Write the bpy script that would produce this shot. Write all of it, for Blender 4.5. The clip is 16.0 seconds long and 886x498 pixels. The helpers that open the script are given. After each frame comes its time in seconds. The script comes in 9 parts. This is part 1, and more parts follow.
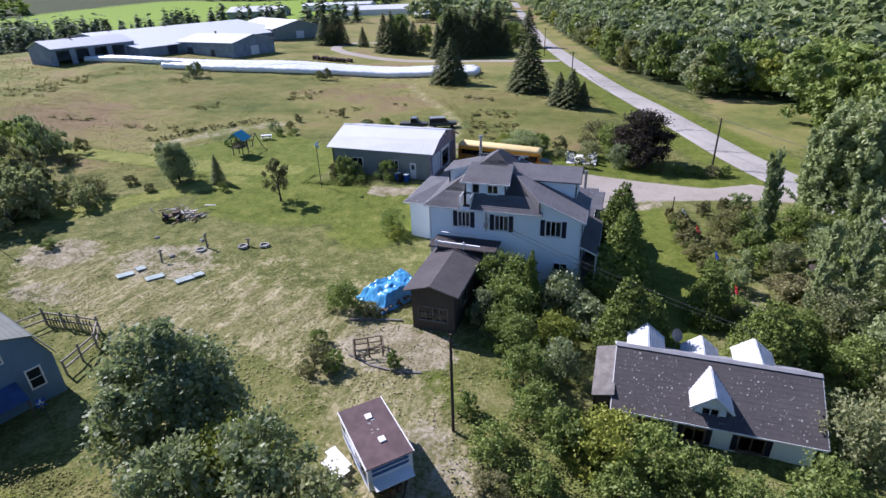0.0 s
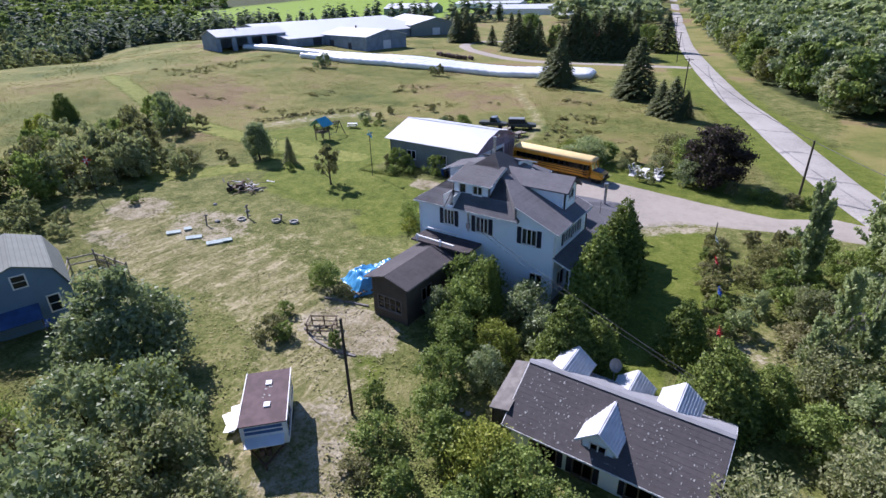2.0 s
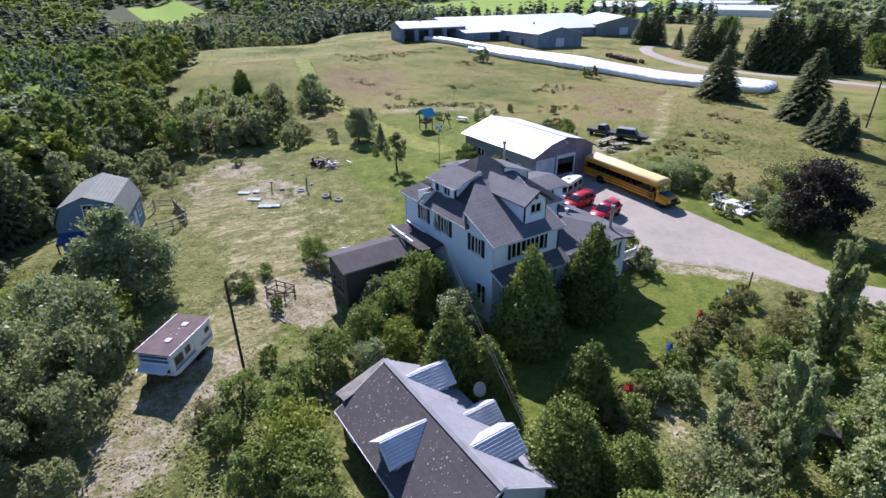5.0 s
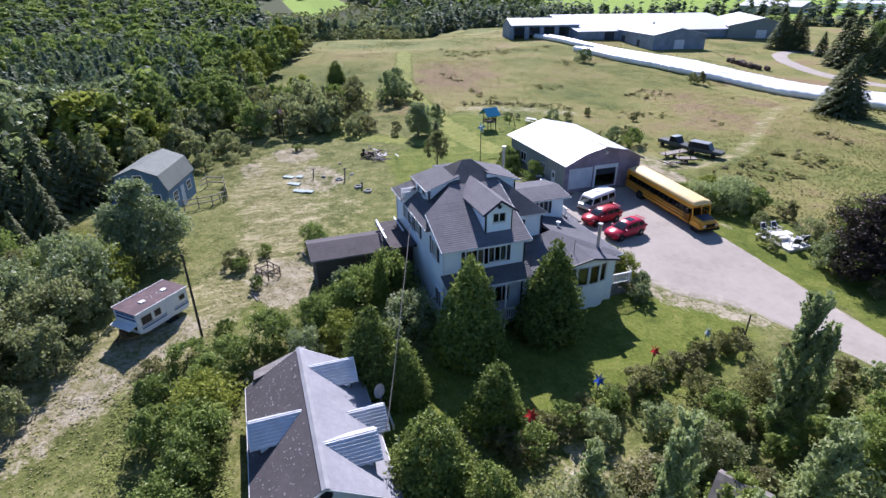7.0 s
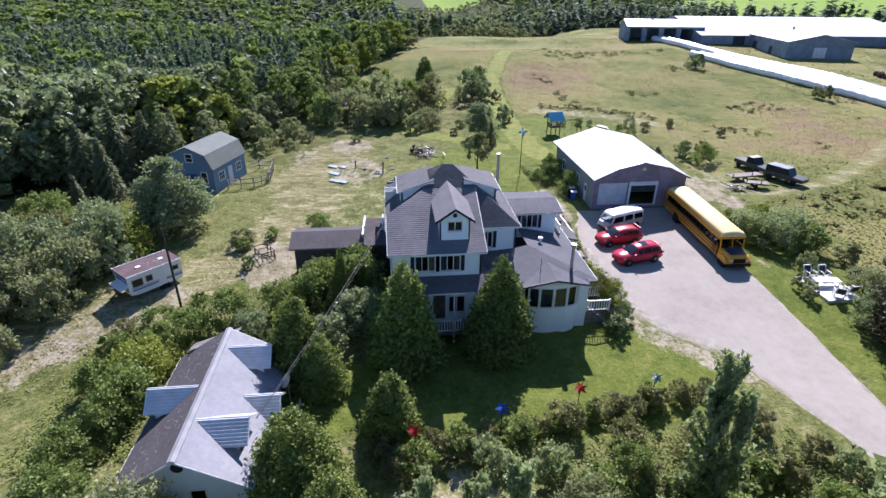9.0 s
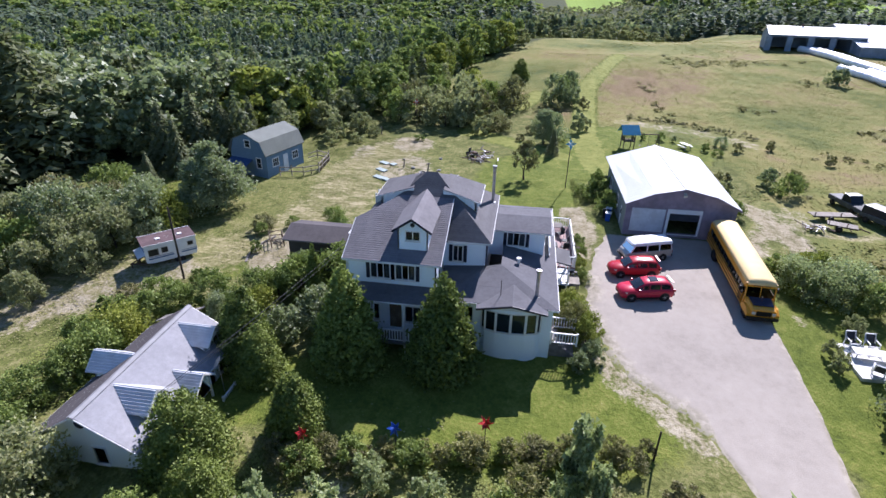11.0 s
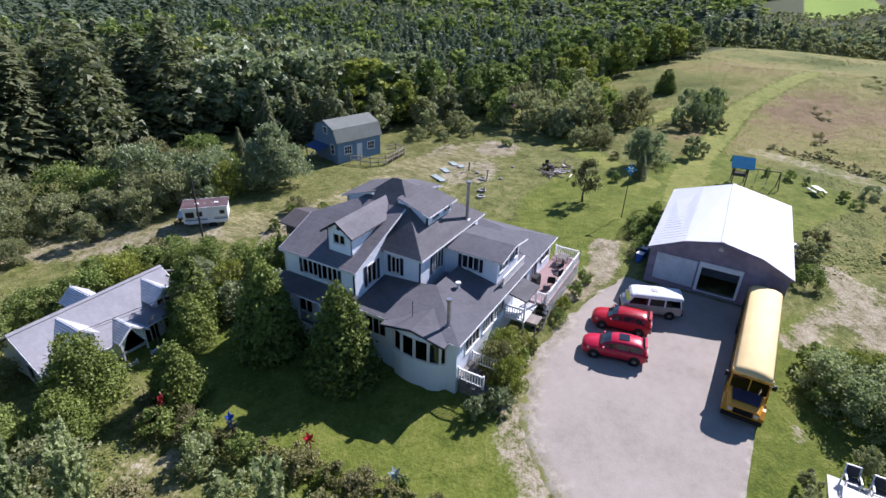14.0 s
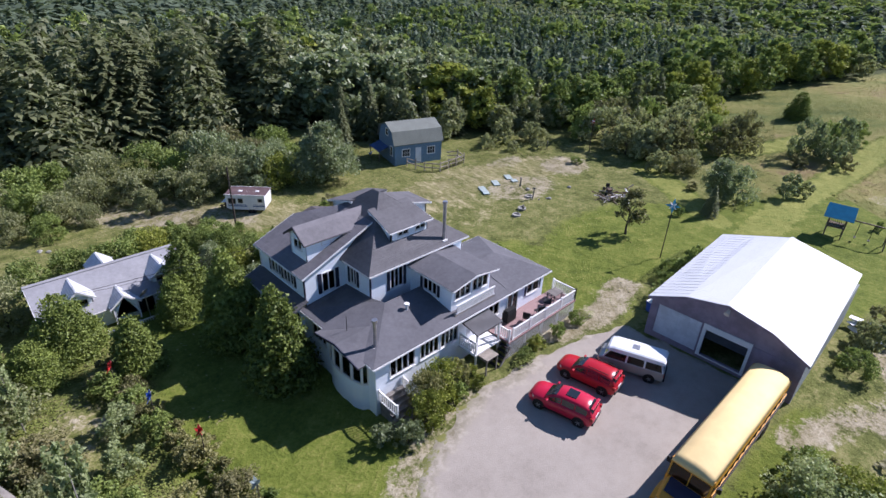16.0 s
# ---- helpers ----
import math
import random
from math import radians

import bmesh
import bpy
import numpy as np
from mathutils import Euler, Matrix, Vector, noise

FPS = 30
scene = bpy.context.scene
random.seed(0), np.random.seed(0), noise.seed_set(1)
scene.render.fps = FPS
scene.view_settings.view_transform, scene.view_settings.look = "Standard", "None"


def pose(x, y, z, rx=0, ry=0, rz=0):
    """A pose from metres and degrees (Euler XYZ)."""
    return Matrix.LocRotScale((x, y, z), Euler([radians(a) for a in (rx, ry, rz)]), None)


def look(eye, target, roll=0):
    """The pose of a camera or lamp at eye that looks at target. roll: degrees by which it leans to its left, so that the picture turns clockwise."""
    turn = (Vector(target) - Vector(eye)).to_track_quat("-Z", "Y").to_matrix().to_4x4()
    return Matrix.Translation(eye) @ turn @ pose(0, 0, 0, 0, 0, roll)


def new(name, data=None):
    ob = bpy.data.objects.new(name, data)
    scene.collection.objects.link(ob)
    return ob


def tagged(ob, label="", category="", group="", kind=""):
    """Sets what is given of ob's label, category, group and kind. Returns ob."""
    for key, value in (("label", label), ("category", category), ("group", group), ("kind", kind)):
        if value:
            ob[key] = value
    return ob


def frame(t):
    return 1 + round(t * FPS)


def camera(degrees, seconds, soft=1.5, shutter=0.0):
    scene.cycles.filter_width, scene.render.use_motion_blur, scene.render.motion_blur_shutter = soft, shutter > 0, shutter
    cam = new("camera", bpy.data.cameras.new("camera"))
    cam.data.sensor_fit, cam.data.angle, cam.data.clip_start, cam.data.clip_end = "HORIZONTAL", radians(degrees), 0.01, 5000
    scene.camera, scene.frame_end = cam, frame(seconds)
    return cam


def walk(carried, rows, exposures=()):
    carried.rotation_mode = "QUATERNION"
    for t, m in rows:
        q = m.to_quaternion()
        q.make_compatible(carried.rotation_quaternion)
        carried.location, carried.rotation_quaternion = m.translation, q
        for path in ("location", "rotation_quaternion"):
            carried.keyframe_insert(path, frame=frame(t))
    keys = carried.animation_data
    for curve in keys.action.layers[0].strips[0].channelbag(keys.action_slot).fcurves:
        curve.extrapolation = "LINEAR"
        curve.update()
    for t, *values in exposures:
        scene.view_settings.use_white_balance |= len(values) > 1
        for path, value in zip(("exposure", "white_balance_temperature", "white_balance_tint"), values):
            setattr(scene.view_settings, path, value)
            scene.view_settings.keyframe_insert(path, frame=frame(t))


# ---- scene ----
cam = camera(79.4, 16.0)
METRES, EYE, TILT, LEAN, TURN = 95.0, 22.8, 0.0, 0.0, 19.3
ROWS = [
    (0.0, 0.0, 0.0, 0.0, -0.91, -26.36, 1.83),
    (0.5, 0.0335, -0.0011, -0.0007, 3.2, -26.23, 1.68),
    (1.0, 0.0667, 0.0003, -0.0017, 6.96, -26.15, 1.54),
    (1.5, 0.0995, 0.004, -0.0027, 11.28, -26.06, 1.42),
    (2.0, 0.1319, 0.0102, -0.0038, 15.13, -25.99, 1.32),
    (2.5, 0.1636, 0.0189, -0.0045, 19.38, -25.94, 1.18),
    (3.0, 0.1949, 0.0299, -0.005, 22.94, -25.9, 1.04),
    (3.5, 0.2234, 0.0424, -0.005, 26.41, -25.9, 0.9),
    (4.0, 0.2503, 0.0564, -0.0051, 29.94, -25.9, 0.8),
    (6.5, 0.3684, 0.1525, -0.0028, 47.62, -26.21, 0.28),
    (7.0, 0.3872, 0.1766, -0.0017, 51.01, -26.3, 0.18),
    (7.5, 0.4047, 0.2014, -0.0011, 54.59, -26.4, 0.06),
    (8.0, 0.4202, 0.2277, -0.0003, 58.21, -26.47, -0.05),
    (8.5, 0.4342, 0.255, 0.0007, 61.44, -26.56, -0.18),
    (9.0, 0.4458, 0.2835, 0.0021, 64.91, -26.65, -0.33),
    (11.5, 0.4726, 0.4311, 0.0099, 83.07, -27.13, -1.02),
    (12.0, 0.4723, 0.4608, 0.0114, 86.54, -27.25, -1.12),
    (12.5, 0.4699, 0.4908, 0.0125, 90.17, -27.37, -1.23),
    (13.0, 0.4654, 0.5208, 0.0135, 93.9, -27.52, -1.36),
    (13.5, 0.4587, 0.5505, 0.015, 97.08, -27.67, -1.49),
    (14.0, 0.4507, 0.5804, 0.0167, 100.7, -27.79, -1.6),
    (14.5, 0.4412, 0.6113, 0.0193, 104.77, -27.98, -1.69),
    (15.0, 0.4277, 0.6419, 0.0233, 108.63, -28.09, -1.81),
    (15.5, 0.4111, 0.6714, 0.0274, 112.58, -28.18, -1.87),
    (16.0, 0.3923, 0.6969, 0.0295, 116.72, -28.32, -2.0),
]
walk(cam, [(t, pose(0, 0, EYE, TILT, LEAN, TURN) @ pose(METRES * x, METRES * y, METRES * z, 90 + pitch, roll, yaw)) for t, x, y, z, yaw, pitch, roll in ROWS],
     [(0.0, 0.74, 5590, 17), (2.0, 0.8, 5590, 17), (4.0, 0.87, 5590, 17), (6.5, 0.95, 5590, 17), (9.0, 1.04, 5590, 17), (11.5, 1.0, 5640, 16), (13.5, 0.88, 5680, 16), (16.0, 0.75, 5700, 16)])

# ---- light ----
SUN = Vector((-1.15, 0.35, 1.0)).normalized()
world = bpy.data.worlds.new("sky")
scene.world = world
world.use_nodes = True
wn = world.node_tree
wn.nodes.clear()
sky = wn.nodes.new("ShaderNodeTexSky")
sky.sky_type = "NISHITA"
sky.sun_disc = False
sky.sun_elevation = math.asin(SUN.z)
sky.sun_rotation = math.atan2(SUN.x, SUN.y)
sky.air_density, sky.dust_density, sky.ozone_density = 1.0, 0.2, 5.0
back = wn.nodes.new("ShaderNodeBackground")
back.inputs["Strength"].default_value = 0.069
out = wn.nodes.new("ShaderNodeOutputWorld")
wn.links.new(sky.outputs[0], back.inputs[0])
wn.links.new(back.outputs[0], out.inputs[0])
sun = new("sun", bpy.data.lights.new("sun", "SUN"))
sun.data.energy, sun.data.angle, sun.data.color = 5.0, radians(0.55), (1.0, 0.895, 0.845)
sun.matrix_basis = look(SUN * 100, (0, 0, 0))


# ---- node helpers ----
def material(name, rough=0.8, metal=0.0, spec=0.3):
    m = bpy.data.materials.new(name)
    m.use_nodes = True
    t = m.node_tree
    b = t.nodes["Principled BSDF"]
    b.inputs["Roughness"].default_value = rough
    b.inputs["Metallic"].default_value = metal
    b.inputs["Specular IOR Level"].default_value = spec
    return m, t, b


def node(t, kind, **values):
    n = t.nodes.new(kind)
    for k, v in values.items():
        n.inputs[k.replace("_", " ")].default_value = v
    return n


def noise_at(t, scale, detail=4.0, rough=0.6, coords="Object"):
    if coords == "World":
        c = t.nodes.new("ShaderNodeNewGeometry").outputs["Position"]
    else:
        c = t.nodes.new("ShaderNodeTexCoord").outputs[coords]
    n = node(t, "ShaderNodeTexNoise", Scale=scale, Detail=detail, Roughness=rough)
    t.links.new(c, n.inputs["Vector"])
    return n.outputs["Fac"]


def ramp(t, fac, stops):
    r = t.nodes.new("ShaderNodeValToRGB")
    e = r.color_ramp.elements
    while len(e) < len(stops):
        e.new(0.5)
    for el, (p, c) in zip(e, stops):
        el.position, el.color = p, (*c, 1)
    t.links.new(fac, r.inputs[0])
    return r.outputs[0]


def mix(t, fac, a, b, kind="MIX"):
    n = t.nodes.new("ShaderNodeMix")
    n.data_type, n.blend_type = "RGBA", kind
    for sock, v in ((n.inputs[0], fac), (n.inputs[6], a), (n.inputs[7], b)):
        if isinstance(v, (int, float)):
            sock.default_value = v
        elif isinstance(v, tuple):
            sock.default_value = (*v, 1)
        else:
            t.links.new(v, sock)
    return n.outputs[2]


def calc(t, op, a, b=0.0, clamp=False):
    n = t.nodes.new("ShaderNodeMath")
    n.operation, n.use_clamp = op, clamp
    for sock, v in zip(n.inputs, (a, b)):
        if isinstance(v, (int, float)):
            sock.default_value = v
        else:
            t.links.new(v, sock)
    return n.outputs[0]


def step(t, v, lo, hi):
    n = t.nodes.new("ShaderNodeMapRange")
    n.interpolation_type = "SMOOTHSTEP"
    t.links.new(v, n.inputs[0])
    n.inputs[1].default_value, n.inputs[2].default_value = lo, hi
    return n.outputs[0]


def bump(t, b, height, dist=0.02, strength=0.5):
    n = node(t, "ShaderNodeBump", Strength=strength, Distance=dist)
    t.links.new(height, n.inputs["Height"])
    t.links.new(n.outputs[0], b.inputs["Normal"])


def painted(name, colour, rough=0.6, dirt=0.25, scale=1.5, metal=0.0, spec=0.3, grain=30.0):
    """Paint or plastic with stains at two scales."""
    m, t, b = material(name, rough, metal, spec)
    big, fine = noise_at(t, scale), noise_at(t, grain, 2.0)
    dark = tuple(c * (1 - dirt) for c in colour)
    c = mix(t, step(t, big, 0.35, 0.7), dark, colour)
    c = mix(t, calc(t, "MULTIPLY", fine, 0.25), c, tuple(c2 * 0.75 for c2 in colour))
    t.links.new(c, b.inputs["Base Color"])
    bump(t, b, fine, 0.01, 0.15)
    return m


def banded(name, colour, dark, period, axis=2, rough=0.7, width=0.12, blotch=0.5, spec=0.25, depth=0.02, metal=0.0):
    """Boards, courses or ribs: lines across one axis, with uneven colour."""
    m, t, b = material(name, rough, metal, spec)
    p = t.nodes.new("ShaderNodeNewGeometry").outputs["Position"]
    sep = t.nodes.new("ShaderNodeSeparateXYZ")
    t.links.new(p, sep.inputs[0])
    row = calc(t, "FRACT", calc(t, "DIVIDE", sep.outputs[axis], period))
    line = step(t, row, 0.0, width)
    big, fine = noise_at(t, 0.6, 5.0, 0.65, "World"), noise_at(t, 9.0, 3.0, 0.7, "World")
    v = calc(t, "ADD", calc(t, "MULTIPLY", big, 0.6), calc(t, "MULTIPLY", fine, 0.4))
    c = mix(t, calc(t, "MULTIPLY", step(t, v, 0.35, 0.68), blotch), colour, tuple(x * 0.55 for x in colour))
    c = mix(t, line, dark, c)
    t.links.new(c, b.inputs["Base Color"])
    bump(t, b, row, depth, 0.6)
    return m


def leafy(name, dark, light, turn=0.36, gloss=0.02, vary=0.45):
    """Leaves: diffuse, light let through, a little gloss; each leaf and each plant its own tint."""
    m = bpy.data.materials.new(name)
    m.use_nodes = True
    t = m.node_tree
    t.nodes.clear()
    isl = t.nodes.new("ShaderNodeNewGeometry").outputs["Random Per Island"]
    obj = t.nodes.new("ShaderNodeObjectInfo").outputs["Random"]
    patch = noise_at(t, 0.3, 6.0, 0.6, "World")
    v = calc(t, "ADD", calc(t, "MULTIPLY", calc(t, "SUBTRACT", isl, 0.5), vary), calc(t, "ADD", calc(t, "MULTIPLY", obj, 0.25), calc(t, "MULTIPLY", patch, 0.5)))
    c = ramp(t, calc(t, "ADD", v, 0.225), [(0.2, dark), (0.85, light)])
    d, tr, g = node(t, "ShaderNodeBsdfDiffuse"), node(t, "ShaderNodeBsdfTranslucent"), node(t, "ShaderNodeBsdfGlossy", Roughness=0.55)
    t.links.new(c, d.inputs["Color"])
    t.links.new(mix(t, 0.4, c, (0.2, 0.27, 0.05)), tr.inputs["Color"])
    g.inputs["Color"].default_value = (0.75, 0.75, 0.75, 1)
    a, b2 = t.nodes.new("ShaderNodeMixShader"), t.nodes.new("ShaderNodeMixShader")
    a.inputs[0].default_value, b2.inputs[0].default_value = turn, gloss
    t.links.new(d.outputs[0], a.inputs[1]), t.links.new(tr.outputs[0], a.inputs[2])
    t.links.new(a.outputs[0], b2.inputs[1]), t.links.new(g.outputs[0], b2.inputs[2])
    o = t.nodes.new("ShaderNodeOutputMaterial")
    t.links.new(b2.outputs[0], o.inputs[0])
    return m


def glassy(name, tint=(0.5, 0.55, 0.6), ior=1.5):
    m = bpy.data.materials.new(name)
    m.use_nodes = True
    t = m.node_tree
    t.nodes.clear()
    tr, g = t.nodes.new("ShaderNodeBsdfTransparent"), node(t, "ShaderNodeBsdfGlossy", Roughness=0.04)
    tr.inputs[0].default_value = (*tint, 1)
    f = node(t, "ShaderNodeFresnel", IOR=ior)
    s = t.nodes.new("ShaderNodeMixShader")
    t.links.new(f.outputs[0], s.inputs[0]), t.links.new(tr.outputs[0], s.inputs[1]), t.links.new(g.outputs[0], s.inputs[2])
    o = t.nodes.new("ShaderNodeOutputMaterial")
    t.links.new(s.outputs[0], o.inputs[0])
    return m


# ---- materials ----
M_SIDING = banded("white_siding", (0.86, 0.92, 0.98), (0.7, 0.75, 0.82), 0.13, 2, 0.5, 0.12, 0.1)
M_TRIM = painted("white_trim", (0.8, 0.8, 0.79), 0.5, 0.12)
def shingled(name, colour, blotch=0.45, rows=0.05):
    """Old shingles: each row its own tint, tabs and stains."""
    m, t, b = material(name, 0.88, 0.0, 0.2)
    big, tab, fine = noise_at(t, 0.5, 5.0, 0.65, "World"), noise_at(t, 3.5, 2.0, 0.5, "World"), noise_at(t, 16.0, 3.0, 0.7, "World")
    row = t.nodes.new("ShaderNodeObjectInfo").outputs["Random"]
    v = calc(t, "ADD", calc(t, "MULTIPLY", big, 0.4), calc(t, "ADD", calc(t, "MULTIPLY", calc(t, "SUBTRACT", row, 0.5), rows), calc(t, "ADD", calc(t, "MULTIPLY", tab, 0.22), calc(t, "MULTIPLY", fine, 0.25))))
    c = ramp(t, v, [(0.2, tuple(x * (1 - blotch) for x in colour)), (0.43, colour), (0.64, tuple(x * 1.35 for x in colour))])
    t.links.new(c, b.inputs["Base Color"])
    bump(t, b, fine, 0.02, 0.4)
    return m


M_SHINGLE = shingled("grey_shingle", (0.118, 0.115, 0.12), 0.42, 0.07)
M_SHINGLE_OLD = shingled("worn_shingle", (0.165, 0.158, 0.166), 0.42, 0.07)
M_WINGSHINGLE = shingled("dark_grey_shingle", (0.115, 0.114, 0.124), 0.38, 0.0)
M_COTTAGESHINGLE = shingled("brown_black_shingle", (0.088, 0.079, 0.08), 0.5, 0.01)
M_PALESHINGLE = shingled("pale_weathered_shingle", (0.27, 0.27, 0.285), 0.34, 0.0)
M_ANNEXROOF = painted("dark_grey_felt_shingle", (0.105, 0.1, 0.106), 0.9, 0.45, 0.7)
M_ROLL = painted("grey_roll_roofing", (0.135, 0.133, 0.138), 0.85, 0.4, 0.5)
M_DARKROOF = painted("dark_brown_roofing", (0.075, 0.064, 0.066), 0.9, 0.4, 1.0)
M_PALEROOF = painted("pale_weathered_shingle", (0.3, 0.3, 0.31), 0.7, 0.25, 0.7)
M_AUTOGLASS = painted("tinted_car_window", (0.018, 0.022, 0.026), 0.08, 0.1, 1.0, 0.0, 0.7, 2.0)
M_SHUTTER = painted("navy_shutter", (0.018, 0.022, 0.045), 0.5, 0.3)
M_BARNWOOD = banded("weathered_boards", (0.1, 0.085, 0.07), (0.02, 0.017, 0.015), 0.19, 0, 0.85, 0.12, 0.7)
M_WOOD = painted("bare_wood", (0.2, 0.155, 0.11), 0.85, 0.45, 2.0)
M_GREYWOOD = painted("grey_wood", (0.24, 0.22, 0.2), 0.85, 0.4, 2.0)
M_PALEWOOD = painted("bleached_wood", (0.34, 0.3, 0.25), 0.85, 0.35, 2.0)
M_DECK = banded("red_brown_deck", (0.3, 0.2, 0.19), (0.12, 0.08, 0.075), 0.15, 0, 0.7, 0.1, 0.4)
M_GLASS = glassy("window_glass", (0.5, 0.54, 0.58))
M_CARGLASS = glassy("car_glass", (0.12, 0.14, 0.15), 1.35)
# Paler backing for the bow panes: light on the glass put into colour.
M_PALEPANETONE = painted("pale_pane_tone", (0.3, 0.33, 0.36), 0.9, 0.2)
M_CURTAIN = painted("white_curtain", (0.6, 0.58, 0.56), 0.9, 0.15)
M_REDCURTAIN = painted("red_curtain", (0.35, 0.04, 0.04), 0.9, 0.3)
M_INSIDE = painted("dim_interior", (0.06, 0.066, 0.08), 0.9, 0.3)
# Slate backing colour stands in for the sky's weak reflection in the panes.
M_PANETONE = painted("slate_pane_tone", (0.13, 0.155, 0.19), 0.9, 0.35, 2.5)
M_METALROOF = painted("galvanised_sheet", (0.66, 0.67, 0.69), 0.6, 0.2, 1.2, 0.0, 0.3)
M_WHITEROOF = banded("white_steel_roof", (0.6, 0.61, 0.62), (0.57, 0.58, 0.6), 0.3, 0, 0.45, 0.08, 0.12, 0.4)
M_PURPLE = painted("faded_mauve_cladding", (0.3, 0.25, 0.31), 0.75, 0.35, 0.8)
M_GARSIDE = banded("grey_green_cladding", (0.22, 0.25, 0.25), (0.1, 0.11, 0.11), 0.25, 0, 0.75, 0.1, 0.4)
M_DOOR = painted("white_door", (0.68, 0.7, 0.74), 0.55, 0.2)
M_BLUESIDE = banded("blue_boards", (0.17, 0.26, 0.38), (0.09, 0.14, 0.21), 0.14, 2, 0.7, 0.14, 0.4)
M_BARNROOF = banded("mossy_grey_shingle", (0.2, 0.215, 0.19), (0.11, 0.122, 0.1), 0.12, 2, 0.85, 0.2, 0.55)
M_YELLOW = painted("bus_yellow", (0.74, 0.34, 0.02), 0.4, 0.12, 0.8, 0.0, 0.5)
M_BUSROOF = painted("pale_yellow_roof", (0.84, 0.64, 0.3), 0.65, 0.12, 0.8, 0.0, 0.2)
M_BLACK = painted("black_rubber", (0.015, 0.015, 0.016), 0.6, 0.3)
M_RED = painted("red_car_paint", (0.48, 0.012, 0.045), 0.3, 0.06, 0.8, 0.0, 0.45, 2.0)
M_RED2 = painted("darker_red_car_paint", (0.4, 0.01, 0.02), 0.3, 0.06, 0.8, 0.0, 0.45, 2.0)
M_VANWHITE = painted("van_white", (0.8, 0.81, 0.82), 0.35, 0.12, 0.8, 0.0, 0.5)
M_VANGREY = painted("van_silver", (0.4, 0.39, 0.37), 0.35, 0.2, 0.8, 0.4, 0.5)
M_CHROME = painted("dull_metal", (0.5, 0.5, 0.52), 0.35, 0.3, 3.0, 0.8, 0.5)
M_RUST = painted("rusty_metal", (0.13, 0.085, 0.06), 0.8, 0.5, 2.0)
M_LAMP = painted("lamp_glass", (0.7, 0.68, 0.62), 0.15, 0.1)
M_TAIL = painted("tail_lamp", (0.3, 0.02, 0.02), 0.2, 0.1)
M_BUSHOOD = painted("dark_blue_shade", (0.03, 0.035, 0.07), 0.4, 0.2)
M_OLDPAINT = painted("faded_grey_green_paint", (0.1, 0.106, 0.1), 0.6, 0.4, 1.5)
M_TRAILROOF = painted("brown_trailer_roof", (0.125, 0.083, 0.085), 0.8, 0.35, 1.5)
M_BLUESTRIPE = painted("blue_stripe", (0.06, 0.13, 0.3), 0.5, 0.2)
M_TARP = painted("blue_tarp", (0.1, 0.38, 0.72), 0.28, 0.35, 1.8, 0.0, 0.5)
M_BLUEPLASTIC = painted("blue_plastic", (0.04, 0.28, 0.45), 0.4, 0.2)
M_BLUE = painted("blue_paint", (0.03, 0.09, 0.42), 0.4, 0.2)
M_REDPAINT = painted("red_paint", (0.5, 0.03, 0.03), 0.4, 0.2)
M_WRAP = painted("white_bale_wrap", (0.84, 0.85, 0.86), 0.35, 0.1, 0.3)
M_BARK = painted("bark", (0.075, 0.06, 0.05), 0.9, 0.5, 4.0)
M_PALEBARK = painted("pale_bark", (0.3, 0.28, 0.25), 0.9, 0.4, 3.0)
M_CONCRETE = painted("old_concrete", (0.36, 0.35, 0.32), 0.9, 0.35, 2.0)
M_SLAB = painted("pale_green_slab", (0.38, 0.45, 0.43), 0.8, 0.3, 3.0)
M_STEELBLUE = painted("blue_grey_farm_wall", (0.23, 0.28, 0.35), 0.7, 0.3, 0.4)
M_POLE = painted("tarred_pole", (0.07, 0.055, 0.045), 0.9, 0.4, 3.0)
M_CABLE = painted("cable_black", (0.05, 0.05, 0.05), 0.6, 0.1)
M_LICHEN = painted("lichen_spot", (0.36, 0.36, 0.345), 0.95, 0.2)
M_L_MAPLE = leafy("maple_leaves", (0.092, 0.126, 0.056), (0.345, 0.395, 0.195), 0.42, 0.05)
M_L_GREEN = leafy("green_leaves", (0.085, 0.125, 0.034), (0.32, 0.39, 0.1))
M_L_LIME = leafy("yellow_green_leaves", (0.1, 0.135, 0.022), (0.38, 0.4, 0.07))
M_L_GREY = leafy("willow_leaves", (0.15, 0.165, 0.078), (0.42, 0.43, 0.21), 0.46)
M_L_OLIVE = leafy("olive_leaves", (0.1, 0.1, 0.042), (0.3, 0.275, 0.13))
M_L_CEDAR = leafy("cedar_foliage", (0.04, 0.064, 0.014), (0.245, 0.3, 0.066), 0.24)
M_L_SPRUCE = leafy("spruce_needles", (0.1, 0.114, 0.058), (0.225, 0.245, 0.12), 0.38, 0.02, 0.22)
# Blue-green needles; the blue is pushed further for haze over distant woods.
M_L_HAZESPRUCE = leafy("hazy_blue_green_needles", (0.08, 0.104, 0.072), (0.165, 0.21, 0.135), 0.34, 0.02, 0.22)
M_L_PURPLE = leafy("burgundy_leaves", (0.026, 0.02, 0.02), (0.09, 0.062, 0.058), 0.15)
M_L_BIRCH = leafy("birch_leaves", (0.15, 0.195, 0.085), (0.48, 0.535, 0.255), 0.5)
M_L_WILTED = leafy("wilted_flower_heads", (0.115, 0.118, 0.042), (0.35, 0.33, 0.135), 0.36)
M_GRASSBLADE = leafy("tall_grass", (0.16, 0.165, 0.05), (0.315, 0.285, 0.105), 0.3, 0.01)
M_STRAW = leafy("mown_straw", (0.17, 0.16, 0.07), (0.37, 0.33, 0.18), 0.2, 0.01)
